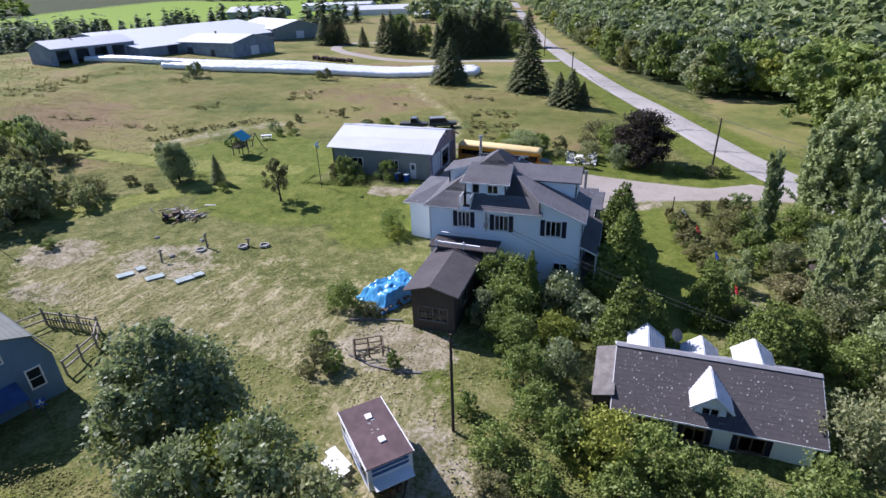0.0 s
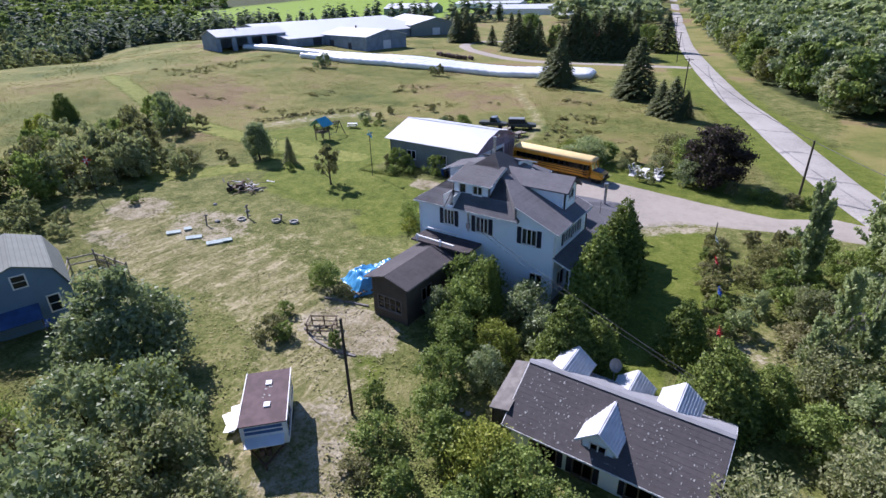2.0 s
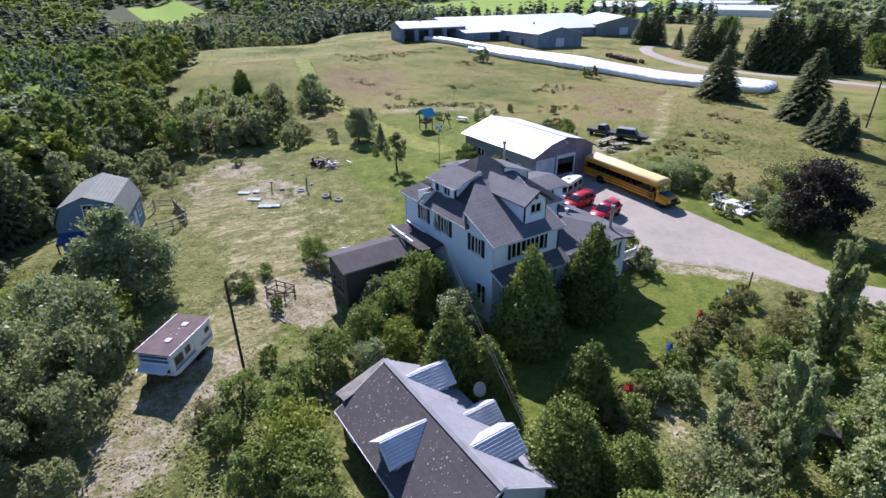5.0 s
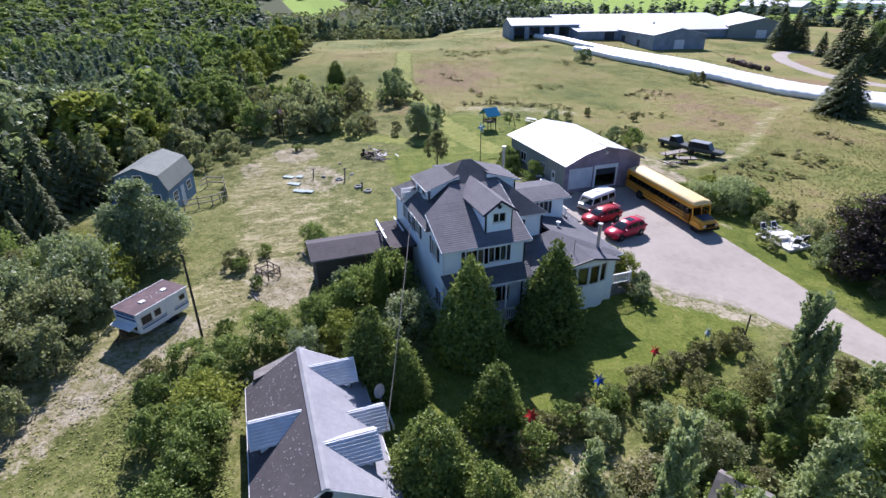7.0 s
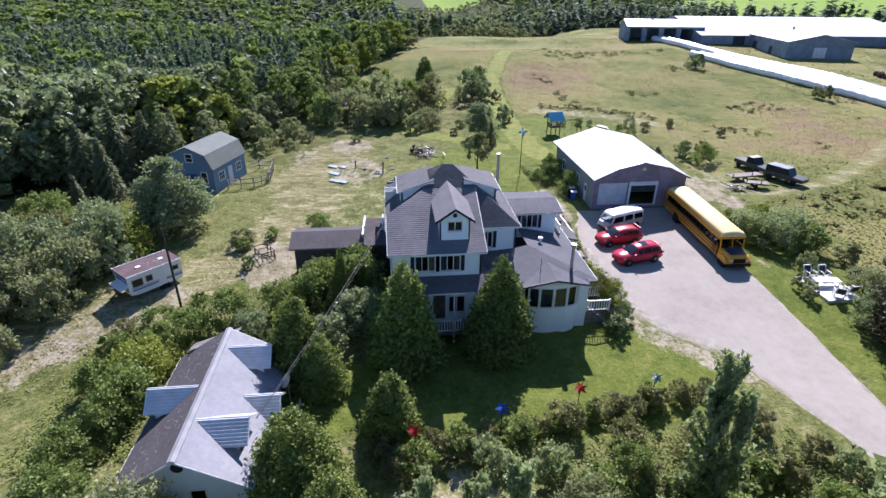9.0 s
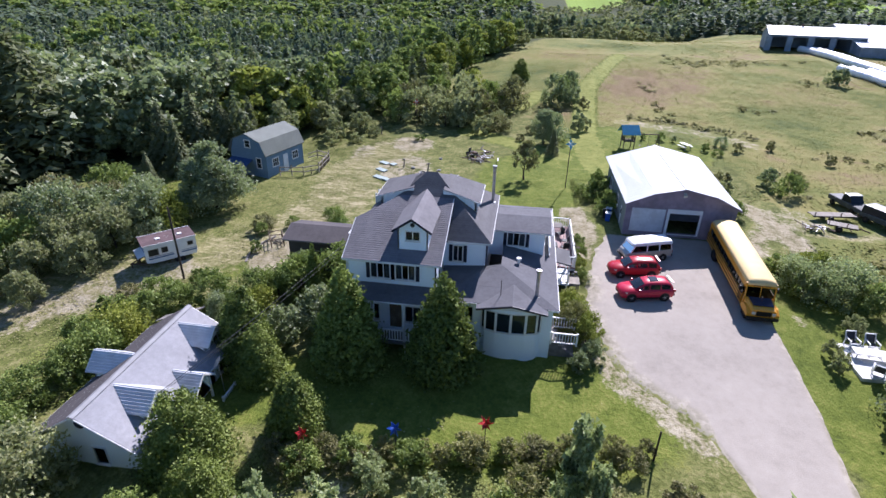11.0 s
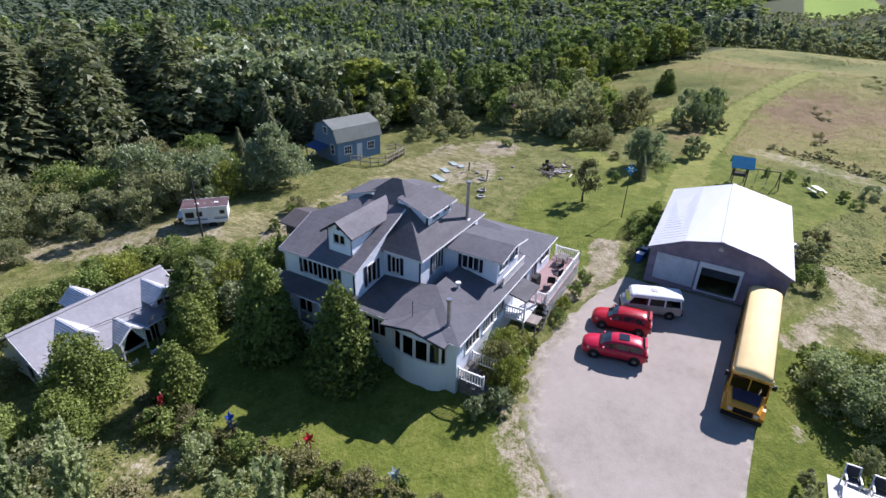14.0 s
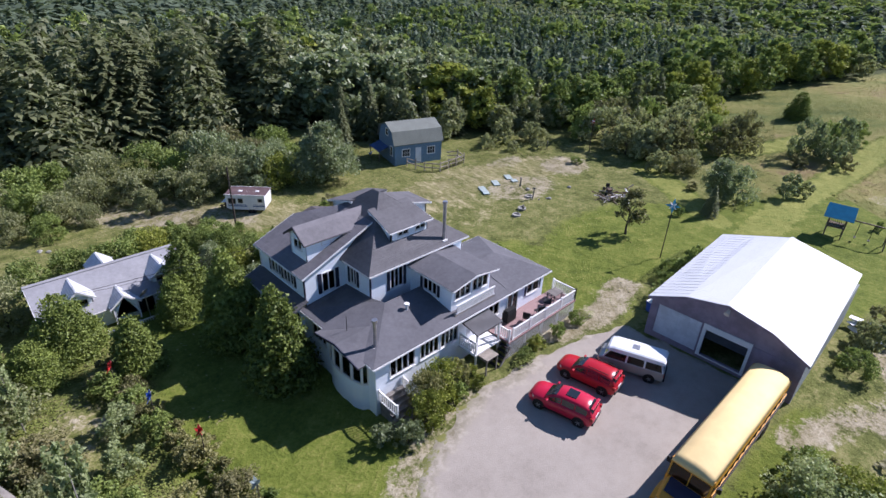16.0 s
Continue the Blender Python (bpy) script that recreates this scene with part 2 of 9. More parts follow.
M_WEED = leafy("green_weeds", (0.115, 0.145, 0.034), (0.25, 0.28, 0.075), 0.3, 0.01)

# ---- mesh helpers ----
W = {}


def B():
    SLABS.clear()
    return bmesh.new()


def face(bm, pts):
    return bm.faces.new([bm.verts.new(p) for p in pts])


def box(bm, x0, x1, y0, y1, z0, z1, bevel=0.0):
    v = [bm.verts.new((x, y, z)) for x in (x0, x1) for y in (y0, y1) for z in (z0, z1)]
    fs = [bm.faces.new([v[i] for i in q]) for q in ((0, 1, 3, 2), (4, 6, 7, 5), (0, 4, 5, 1), (2, 3, 7, 6), (0, 2, 6, 4), (1, 5, 7, 3))]
    if bevel:
        bmesh.ops.bevel(bm, geom=list({e for f in fs for e in f.edges}), offset=bevel, segments=2, affect="EDGES", profile=0.6)


def prism(bm, pts, d):
    """A polygon pushed along the vector d."""
    d = Vector(d)
    a, b = [bm.verts.new(p) for p in pts], [bm.verts.new(Vector(p) + d) for p in pts]
    bm.faces.new(a)
    bm.faces.new(b[::-1])
    for i in range(len(a)):
        j = (i + 1) % len(a)
        bm.faces.new((a[i], b[i], b[j], a[j]))


SLABS = []


def slab(bm, pts, t=0.14):
    SLABS.append(pts)
    prism(bm, pts, (0, 0, -t))


def beam(bm, p, q, w, h=None):
    """A squared timber from p to q."""
    p, q, h = Vector(p), Vector(q), h or w
    d = (q - p).normalized()
    s = d.cross((0, 0, 1))
    s = s.normalized() if s.length > 1e-4 else Vector((1, 0, 0))
    u = s.cross(d)
    pts = [p + s * (a * w / 2) + u * (b * h / 2) for a, b in ((-1, -1), (1, -1), (1, 1), (-1, 1))]
    prism(bm, pts, q - p)


def tube(bm, p, q, r, r2=None, n=8):
    p, q, r2 = Vector(p), Vector(q), r if r2 is None else r2
    d = (q - p).normalized()
    s = d.orthogonal().normalized()
    u = d.cross(s)
    a, b = [], []
    for i in range(n):
        w = s * math.cos(i * math.tau / n) + u * math.sin(i * math.tau / n)
        a.append(bm.verts.new(p + w * r))
        b.append(bm.verts.new(q + w * r2))
    for i in range(n):
        j = (i + 1) % n
        bm.faces.new((a[i], a[j], b[j], b[i]))
    bm.faces.new(a[::-1])
    bm.faces.new(b)


def thing(name, label, category, m=None, group="", kind=""):
    e = new(name)
    e.empty_display_size = 0.3
    e.matrix_basis = m if m is not None else Matrix()
    W[e.name] = e.matrix_basis.copy()
    return tagged(e, label, category, group, kind)


def part(name, bm, mat, parent, label="", world=False, smooth=False):
    """One bmesh as one mesh object under a thing or a part. world: its points are in the world's metres."""
    if world:
        bm.transform(W[parent.name].inverted())
    bmesh.ops.remove_doubles(bm, verts=bm.verts, dist=0.0005)
    bmesh.ops.recalc_face_normals(bm, faces=bm.faces)
    me = bpy.data.meshes.new(name)
    bm.to_mesh(me)
    bm.free()
    me.materials.append(mat)
    if smooth:
        me.polygons.foreach_set("use_smooth", [True] * len(me.polygons))
    ob = new(name, me)
    ob.parent = parent
    W[ob.name] = W[parent.name].copy()
    return tagged(ob, label)


def lay(roof, mat, row=0.2, lift=0.022, name="course"):
    """Overlapping courses of shingles on each plane of the roof that was built last."""
    for pts in list(SLABS):
        P = [Vector(p) for p in pts]
        n = (P[1] - P[0]).cross(P[2] - P[0]).normalized()
        n = n if n.z > 0 else -n
        up = (Vector((0, 0, 1)) - n * n.z)
        if up.length < 0.05:
            continue
        up.normalize()
        hs = [p.dot(up) for p in P]
        h, top = min(hs), max(hs)
        while h < top - 0.04:
            hi = min(h + row + 0.04, top)
            poly = P
            for lim, s in ((h, 1), (hi, -1)):
                cut = []
                for a, b in zip(poly, poly[1:] + poly[:1]):
                    da, db = s * (a.dot(up) - lim), s * (b.dot(up) - lim)
                    if da >= -1e-6:
                        cut.append(a)
                    if (da > 1e-6 and db < -1e-6) or (da < -1e-6 and db > 1e-6):
                        cut.append(a.lerp(b, da / (da - db)))
                poly = cut
            if len(poly) > 2:
                bm = B()
                lo = [bm.verts.new(p + n * 0.002) for p in poly]
                tp = [bm.verts.new(p + n * (lift + 0.008 - lift * (p.dot(up) - h) / (row + 0.04))) for p in poly]
                bm.faces.new(tp)
                for i in range(len(poly)):
                    j = (i + 1) % len(poly)
                    bm.faces.new((lo[i], lo[j], tp[j], tp[i]))
                part(name, bm, mat, roof, world=True)
            h += row


def single(name, bm, mat, label, category, m=None, group="", kind="", smooth=False):
    """A thing of one mesh."""
    bmesh.ops.recalc_face_normals(bm, faces=bm.faces)
    me = bpy.data.meshes.new(name)
    bm.to_mesh(me)
    bm.free()
    me.materials.append(mat)
    if smooth:
        me.polygons.foreach_set("use_smooth", [True] * len(me.polygons))
    ob = new(name, me)
    if m is not None:
        ob.matrix_basis = m
    W[ob.name] = ob.matrix_basis.copy()
    return tagged(ob, label, category, group, kind)


def fast_mesh(name, V, F, mats, smooth=False):
    """A mesh from arrays: V (n, 3), F (m, k)."""
    me = bpy.data.meshes.new(name)
    V, F = np.asarray(V, np.float32), np.asarray(F, np.int32)
    me.vertices.add(len(V))
    me.vertices.foreach_set("co", V.ravel())
    k = F.shape[1]
    me.loops.add(F.size)
    me.loops.foreach_set("vertex_index", F.ravel())
    me.polygons.add(len(F))
    me.polygons.foreach_set("loop_start", np.arange(0, F.size, k, dtype=np.int32))
    if smooth:
        me.polygons.foreach_set("use_smooth", np.ones(len(F), bool))
    me.update(calc_edges=True)
    for m in mats if isinstance(mats, (list, tuple)) else [mats]:
        me.materials.append(m)
    return me


# ---- the lie of the land ----
def sm(v, lo, hi):
    u = np.clip((np.asarray(v, float) - lo) / (hi - lo), 0, 1)
    return u * u * (3 - 2 * u)


def land(x, y):
    x, y = np.asarray(x, float), np.asarray(y, float)
    g = -0.45 - 0.6 * sm(x, -14, 4)
    g = g - 0.75 * sm(-y, -31, -8) * sm(x, -14, 2)
    g = g + 0.85 * np.exp(-(((x + 31) / 14) ** 2 + ((y - 67) / 12) ** 2))
    g = g + 4.3 * sm(-x, 50, 175) * sm(y, 10, 60)
    g = g - 13.0 * sm(-x, 175, 300) * (1 - 0.75 * sm(y, 105, 150))
    g = g + 26.0 * sm(-x, 420, 1000) + 12.0 * sm(y, 250, 700)
    g = g + 9.0 * sm(x - 0.06 * y, 25, 140) * sm(y, 95, 170)
    g = g + 0.5 * sm(-x, 40, 70) * np.sin(x * 0.09 + 0.05 * y) * np.sin(y * 0.07)
    return g


def at(x, y):
    return float(land(x, y))

# ---- ground ----
def near_line(x, y, pts):
    """Distance from the points (x, y) to a line of points."""
    best = np.full(np.shape(x), 1e9)
    for (ax, ay), (bx, by) in zip(pts[:-1], pts[1:]):
        dx, dy = bx - ax, by - ay
        u = np.clip(((x - ax) * dx + (y - ay) * dy) / (dx * dx + dy * dy), 0, 1)
        best = np.minimum(best, np.hypot(x - ax - u * dx, y - ay - u * dy))
    return best


def blob(x, y, cx, cy, rx, ry):
    return 1 - sm(np.hypot((x - cx) / rx, (y - cy) / ry), 0.6, 1.15)


TRACK = [(6, -2), (-2, 10), (-9, 19), (-16, 27), (-27, 30), (-38, 28), (-50, 31)]
PATH_W = [(-44, 62), (-52, 61.2), (-62, 61.1), (-83.5, 62.9), (-102, 64.6), (-119, 69.4), (-146, 77.4)]
PATH_L = [(-50, 57), (-58, 47), (-62, 42), (-74, 44), (-84, 50), (-95, 54)]
LAWN_W = [(-38, 73), (-38, 56), (-50, 54), (-60, 57), (-66, 60), (-70, 66), (-66, 71), (-63.5, 76), (-60, 80), (-56, 81), (-49, 77)]
FURROW = [(-74, 69.5), (-71, 75), (-68, 81), (-63, 88)]
PATH_N = [(-27, 82), (-28.3, 91), (-31, 98), (-38.5, 109.4), (-49.5, 124.6), (-54, 134)]


def inside(px, py, poly):
    hit = np.zeros(np.shape(px), bool)
    for (ax, ay), (bx, by) in zip(poly, poly[1:] + poly[:1]):
        hit ^= ((ay > py) != (by > py)) & (px < (bx - ax) * (py - ay) / (by - ay + 1e-12) + ax)
    return hit


def spread(lo, hi, fine, far, grow=1.22):
    a = list(np.arange(lo, hi + fine / 2, fine))
    s, v = fine, hi
    while v < far:
        s *= grow
        v += s
        a.append(v)
    s, v = fine, lo
    while v > -far:
        s *= grow
        v -= s
        a.insert(0, v)
    return np.array(a)


ROAD = [(92, -120), (66, -50), (46, 8), (36, 38), (27, 61), (17.3, 82), (11.0, 99.5), (3.4, 121), (-4.9, 142), (-13.5, 167), (-23, 198), (-37, 246), (-51, 301), (-82, 421), (-108, 520), (-170, 760)]


def west_edge(X):
    """How far north the western woods reach."""
    return np.interp(X, [-330, -185, -160, -150, -136, -118, -104, -90, -80, -66, -52, -44, -33, -20, -8, 30, 60], [170, 58, 47, 42, 36, 32, 30, 28, 26, 21, 16, 10, 3, -3, -6, -12, -16])


def road_x(Y):
    return np.interp(Y, [q[1] for q in ROAD[2:]], [q[0] for q in ROAD[2:]])


def wood_side(Y):
    """How far west the woods beyond the road reach."""
    return np.interp(Y, [110, 126, 131, 140, 152, 180, 220, 320, 700], [42, 33, 14, 8, 3, -8.5, -19, -46, -150])


gx, gy = spread(-95, 26, 1.0, 3500, 1.085), spread(4, 100, 1.0, 3500, 1.085)
GX, GY = np.meshgrid(gx, gy, indexing="ij")
rng = np.random.default_rng(3)
near = (GX > -150) & (GX < 40) & (GY > -10) & (GY < 160)
off_yard = ~((GX > -25) & (GX < 22) & (GY > 55) & (GY < 77)) & (near_line(GX, GY, ROAD) > 5)
GZ = land(GX, GY) + near * off_yard * rng.normal(0, 0.05, GX.shape)
idx = np.arange(GX.size).reshape(GX.shape)
F = np.stack([idx[:-1, :-1], idx[1:, :-1], idx[1:, 1:], idx[:-1, 1:]], -1).reshape(-1, 4)
ground_mesh = fast_mesh("ground", np.stack([GX, GY, GZ], -1).reshape(-1, 3), F, [], True)
x, y = GX.ravel(), GY.ravel()
dry = 0.9 * (1 - sm(near_line(x, y, TRACK), 2.0, 6.5))
dry = np.maximum(dry, 0.5 * blob(x, y, -30, 33, 15, 8))
dry = np.maximum(dry, 0.3 * blob(x, y, -20, 35, 9, 9))
dry = np.maximum(dry, 0.55 * blob(x, y, 12, 41.5, 3.5, 4))
dry = np.maximum(dry, 0.8 * (1 - sm(near_line(x, y, PATH_N), 0.5, 1.6)))
lush = np.maximum.reduce([blob(x, y, -38, 52, 15, 8), 0.95 * inside(x, y, LAWN_W), blob(x, y, 3, 50, 7, 14), blob(x, y, 4, 34, 4, 9),
                          blob(x, y, -3, 75.5, 15, 6.5), blob(x, y, -16, 74, 9, 2.2), blob(x, y, 13, 73, 8, 5), blob(x, y, -24, 51, 7, 10), 0.9 * blob(x, y, -12, 24, 5, 4),
                          0.8 * blob(x, y, -25, 8, 10, 4), 0.9 * (1 - sm(near_line(x, y, PATH_L), 1.6, 3.2)), 0.9 * (1 - sm(near_line(x, y, PATH_W), 1.8, 3.4))])
lush = np.maximum(lush, 0.8 * (1 - sm(near_line(x, y, [(17, 84), (-2, 128), (-19, 175), (-33, 215), (-60, 310)]), 5, 10)))
bare = np.maximum.reduce([0.95 * blob(x, y, -13.6, 28.4, 5, 3.2), 0.75 * blob(x, y, -53, 33.5, 5, 4), 0.6 * blob(x, y, -47, 27, 5, 2.2), 0.62 * blob(x, y, -41, 35, 7, 4.5), 0.85 * (1 - sm(near_line(x, y, [(-34, 76.6), (-30, 78.4), (-24, 79.6)]), 0.8, 2.6)), 0.75 * (1 - sm(near_line(x, y, [(-19.5, 73.6), (-23.5, 75.2), (-27, 77.6)]), 0.4, 1.8)), 0.55 * blob(x, y, -9.4, 74, 1.1, 0.8),
                          0.5 * blob(x, y, -31, 82, 5, 4), 0.9 * (1 - sm(near_line(x, y, [(-18, 57), (-23, 58), (-28, 57)]), 0.8, 2.2)),
                          0.62 * (1 - sm(near_line(x, y, [(-8, 57), (-3.6, 57.2), (-0.6, 58.6), (2.0, 61.2), (4.5, 63)]), 0.3, 2.0)), 0.5 * (1 - sm(near_line(x, y, FURROW), 1.4, 3.4)), 0.35 * blob(x, y, 12, 41.5, 2.5, 3), 0.6 * (1 - sm(near_line(x, y, [(6, -2), (2, 8), (-3, 14), (-9, 20)]), 1.2, 4.5))])
field = np.maximum(sm(-x + 0.25 * (y - 60), 48, 62) * sm(y, 44, 62), sm(-x, 84, 104) * sm(y - west_edge(x), 0, 4))
field = np.maximum(field, sm(y, 77, 86) * sm(-x, -2, 8)) * (1 - inside(x, y, LAWN_W))
field = np.maximum(field, sm(y, 84, 95) * sm(x, 12, 20))
farm_green = sm(-x, 215, 235) * sm(y, 230, 250)
far_fields = sm(-x, 570, 580) * (1 - sm(-x, 735, 750)) * sm(y, 84, 90) * (1 - sm(y, 138, 145))
far_fields = np.maximum(far_fields, sm(-x, 300, 315) * (1 - sm(-x, 560, 580)) * sm(y, 290, 310) * (1 - sm(y, 600, 620)))
farm_green = np.maximum(farm_green, far_fields)
col = ground_mesh.color_attributes.new("cover", "FLOAT_COLOR", "POINT")
col.data.foreach_set("color", np.stack([dry, lush, bare, field], -1).astype(np.float32).ravel())
col2 = ground_mesh.color_attributes.new("crop", "FLOAT_COLOR", "POINT")
mown = np.maximum(1 - sm(near_line(x, y, PATH_W), 1.4, 2.8), 0.9 * (1 - sm(near_line(x, y, PATH_L), 1.2, 2.6)))
forest = 1 - sm(y - west_edge(x), -4, 1)
forest = np.maximum(forest * (x < 60), sm(x - wood_side(y), -1, 3) * sm(y, 112, 124) * (y < 1200))
forest = np.maximum(forest, sm(-x, 400, 410) * (1 - far_fields))
forest = np.maximum(forest, sm(-x, 262, 270) * sm(y, 110, 120) * (1 - sm(y, 262, 280)))
forest *= (1 - far_fields) * sm(np.hypot((x + 29) / 5.5, (y + 2) / 8), 0.8, 1.1) * sm(np.hypot((x + 66) / 15, (y + 45) / 7), 0.7, 1.1)
col2.data.foreach_set("color", np.stack([farm_green, forest, mown, farm_green], -1).astype(np.float32).ravel())

m, t, b = material("ground_cover", 0.95, 0.0, 0.1)
cover, crop = t.nodes.new("ShaderNodeVertexColor"), t.nodes.new("ShaderNodeVertexColor")
cover.layer_name, crop.layer_name = "cover", "crop"
sep = t.nodes.new("ShaderNodeSeparateColor")
t.links.new(cover.outputs[0], sep.inputs[0])
n_big, n_mid, n_fine, n_tiny = [noise_at(t, k, 5.0, 0.72, "World") for k in (0.055, 0.35, 1.0, 4.0)]
turned = t.nodes.new("ShaderNodeMapping")
turned.inputs["Rotation"].default_value, turned.inputs["Scale"].default_value = (0, 0, radians(-35)), (1.5, 0.5, 1.0)
t.links.new(t.nodes.new("ShaderNodeNewGeometry").outputs["Position"], turned.inputs["Vector"])
swath = node(t, "ShaderNodeTexNoise", Scale=1.0, Detail=4.0, Roughness=0.7, Distortion=0.6)
t.links.new(turned.outputs[0], swath.inputs["Vector"])
streak = calc(t, "ADD", calc(t, "MULTIPLY", n_mid, 0.4), calc(t, "ADD", calc(t, "MULTIPLY", n_fine, 0.42), calc(t, "MULTIPLY", n_tiny, 0.24)))
cut = calc(t, "ADD", calc(t, "MULTIPLY", streak, 0.5), calc(t, "MULTIPLY", swath.outputs["Fac"], 0.5))
weed = ramp(t, streak, [(0.4, (0.055, 0.066, 0.018)), (0.52, (0.13, 0.142, 0.04)), (0.64, (0.25, 0.23, 0.1))])
lawn = ramp(t, streak, [(0.36, (0.052, 0.076, 0.013)), (0.53, (0.12, 0.148, 0.025)), (0.7, (0.225, 0.222, 0.06))])
straw = ramp(t, cut, [(0.42, (0.115, 0.125, 0.04)), (0.51, (0.21, 0.195, 0.085)), (0.61, (0.4, 0.35, 0.21))])
hay_v = calc(t, "ADD", calc(t, "MULTIPLY", n_big, 0.8), calc(t, "MULTIPLY", streak, 0.5))
n_wide = noise_at(t, 0.022, 4.0, 0.6, "World")
hay_v = calc(t, "ADD", calc(t, "MULTIPLY", n_wide, 0.7), calc(t, "MULTIPLY", hay_v, 0.6))
hay = ramp(t, hay_v, [(0.6, (0.085, 0.11, 0.032)), (0.69, (0.152, 0.164, 0.046)), (0.78, (0.232, 0.212, 0.076)), (0.87, (0.225, 0.165, 0.09))])
soil = ramp(t, streak, [(0.4, (0.14, 0.125, 0.055)), (0.52, (0.27, 0.235, 0.15)), (0.66, (0.43, 0.385, 0.285))])
# Forest floor: litter colour kept dark to hold the shade under trees.
shaded_litter = ramp(t, streak, [(0.4, (0.03, 0.04, 0.014)), (0.65, (0.075, 0.09, 0.032))])
broken = calc(t, "MULTIPLY", calc(t, "SUBTRACT", streak, 0.53), 2.6)


def worn(v, lo=0.3, hi=0.65):
    return step(t, calc(t, "ADD", v, broken), lo, hi)


c = mix(t, worn(cover.outputs[1]), weed, hay)
c = mix(t, worn(sep.outputs[1]), c, lawn)
c = mix(t, worn(sep.outputs[0], 0.35, 0.8), c, straw)
c = mix(t, worn(sep.outputs[2], 0.35, 0.7), c, soil)
c = mix(t, step(t, crop.outputs[1], 0.4, 0.6), c, (0.2, 0.29, 0.04))
under = t.nodes.new("ShaderNodeSeparateColor")
t.links.new(crop.outputs[0], under.inputs[0])
turf_path = ramp(t, streak, [(0.4, (0.12, 0.15, 0.028)), (0.62, (0.25, 0.25, 0.07))])
c = mix(t, worn(under.outputs[2], 0.35, 0.7), c, turf_path)
c = mix(t, worn(under.outputs[1], 0.4, 0.8), c, shaded_litter)
t.links.new(c, b.inputs["Base Color"])
bump(t, b, streak, 0.35, 0.8)
ground_mesh.materials.append(m)
tagged(new("ground", ground_mesh), "uneven meadow ground of green and straw-dry grass", "ground", kind="structure")


def strip(name, pts, width, lift, mat, label, category, n=6, kind="structure"):
    """A ribbon that lies on the land along a line of points."""
    out = []
    for i in range(len(pts) - 1):
        p0, p1, p2, p3 = [Vector(pts[max(0, min(len(pts) - 1, i + k))]) for k in (-1, 0, 1, 2)]
        for s in range(8):
            u = s / 8
            out.append(0.5 * (2 * p1 + (p2 - p0) * u + (2 * p0 - 5 * p1 + 4 * p2 - p3) * u * u + (3 * p1 - p0 - 3 * p2 + p3) * u ** 3))
    out.append(Vector(pts[-1]))
    V, Fq = [], []
    for i, p in enumerate(out):
        d = (out[min(i + 1, len(out) - 1)] - out[max(i - 1, 0)]).normalized()
        s = Vector((-d.y, d.x))
        w = width if isinstance(width, (int, float)) else width[0] + (width[1] - width[0]) * i / len(out)
        for k in range(n + 1):
            q = p + s * w * (k / n - 0.5)
            V.append((q.x, q.y, at(q.x, q.y) + lift - (0.12 if k in (0, n) else 0)))
    for i in range(len(out) - 1):
        for k in range(n):
            a = i * (n + 1) + k
            Fq.append((a, a + 1, a + n + 2, a + n + 1))
    return tagged(new(name, fast_mesh(name, V, Fq, mat, True)), label, category, kind=kind)


m, t, b = material("pale_asphalt", 0.85, 0.0, 0.25)
n1, n2 = noise_at(t, 0.12, 4.0, 0.6, "World"), noise_at(t, 3.0, 4.0, 0.7, "World")
c = ramp(t, calc(t, "ADD", calc(t, "MULTIPLY", n1, 0.5), calc(t, "MULTIPLY", n2, 0.5)), [(0.34, (0.24, 0.225, 0.205)), (0.5, (0.36, 0.335, 0.3)), (0.75, (0.45, 0.42, 0.375))])
sepr = t.nodes.new("ShaderNodeSeparateXYZ")
t.links.new(t.nodes.new("ShaderNodeNewGeometry").outputs["Position"], sepr.inputs[0])
joint = calc(t, "FRACT", calc(t, "DIVIDE", calc(t, "ADD", sepr.outputs[1], calc(t, "MULTIPLY", n1, 9.0)), 13.0))
tar = calc(t, "MULTIPLY", calc(t, "LESS_THAN", joint, 0.045), step(t, n2, 0.35, 0.5))
c = mix(t, calc(t, "MULTIPLY", tar, 0.7), c, (0.14, 0.135, 0.14))
t.links.new(c, b.inputs["Base Color"])
bump(t, b, n2, 0.02, 0.3)
M_ROAD = m
m, t, b = material("packed_gravel", 0.9, 0.0, 0.2)
n1, n2, n3 = noise_at(t, 0.16, 5.0, 0.65, "World"), noise_at(t, 1.4, 4.0, 0.7, "World"), noise_at(t, 14.0, 2.0, 0.7, "World")
c = ramp(t, calc(t, "ADD", calc(t, "MULTIPLY", n1, 0.55), calc(t, "ADD", calc(t, "MULTIPLY", n2, 0.3), calc(t, "MULTIPLY", n3, 0.2))),
         [(0.36, (0.25, 0.222, 0.186)), (0.5, (0.325, 0.29, 0.246)), (0.7, (0.39, 0.35, 0.3))])
edge = t.nodes.new("ShaderNodeVertexColor")
edge.layer_name = "edge"
ragged = calc(t, "ADD", edge.outputs[1], calc(t, "MULTIPLY", calc(t, "SUBTRACT", calc(t, "ADD", calc(t, "MULTIPLY", n1, 0.6), calc(t, "MULTIPLY", n2, 0.6)), 0.6), 1.6))
earth = ramp(t, n2, [(0.35, (0.2, 0.18, 0.12)), (0.6, (0.38, 0.34, 0.28))])
sward = ramp(t, n2, [(0.35, (0.08, 0.1, 0.022)), (0.65, (0.2, 0.2, 0.06))])
c = mix(t, step(t, ragged, 0.5, 0.75), c, earth)
c = mix(t, step(t, ragged, 0.92, 1.08), c, sward)
t.links.new(c, b.inputs["Base Color"])
bump(t, b, n3, 0.03, 0.5)
M_GRAVEL = m

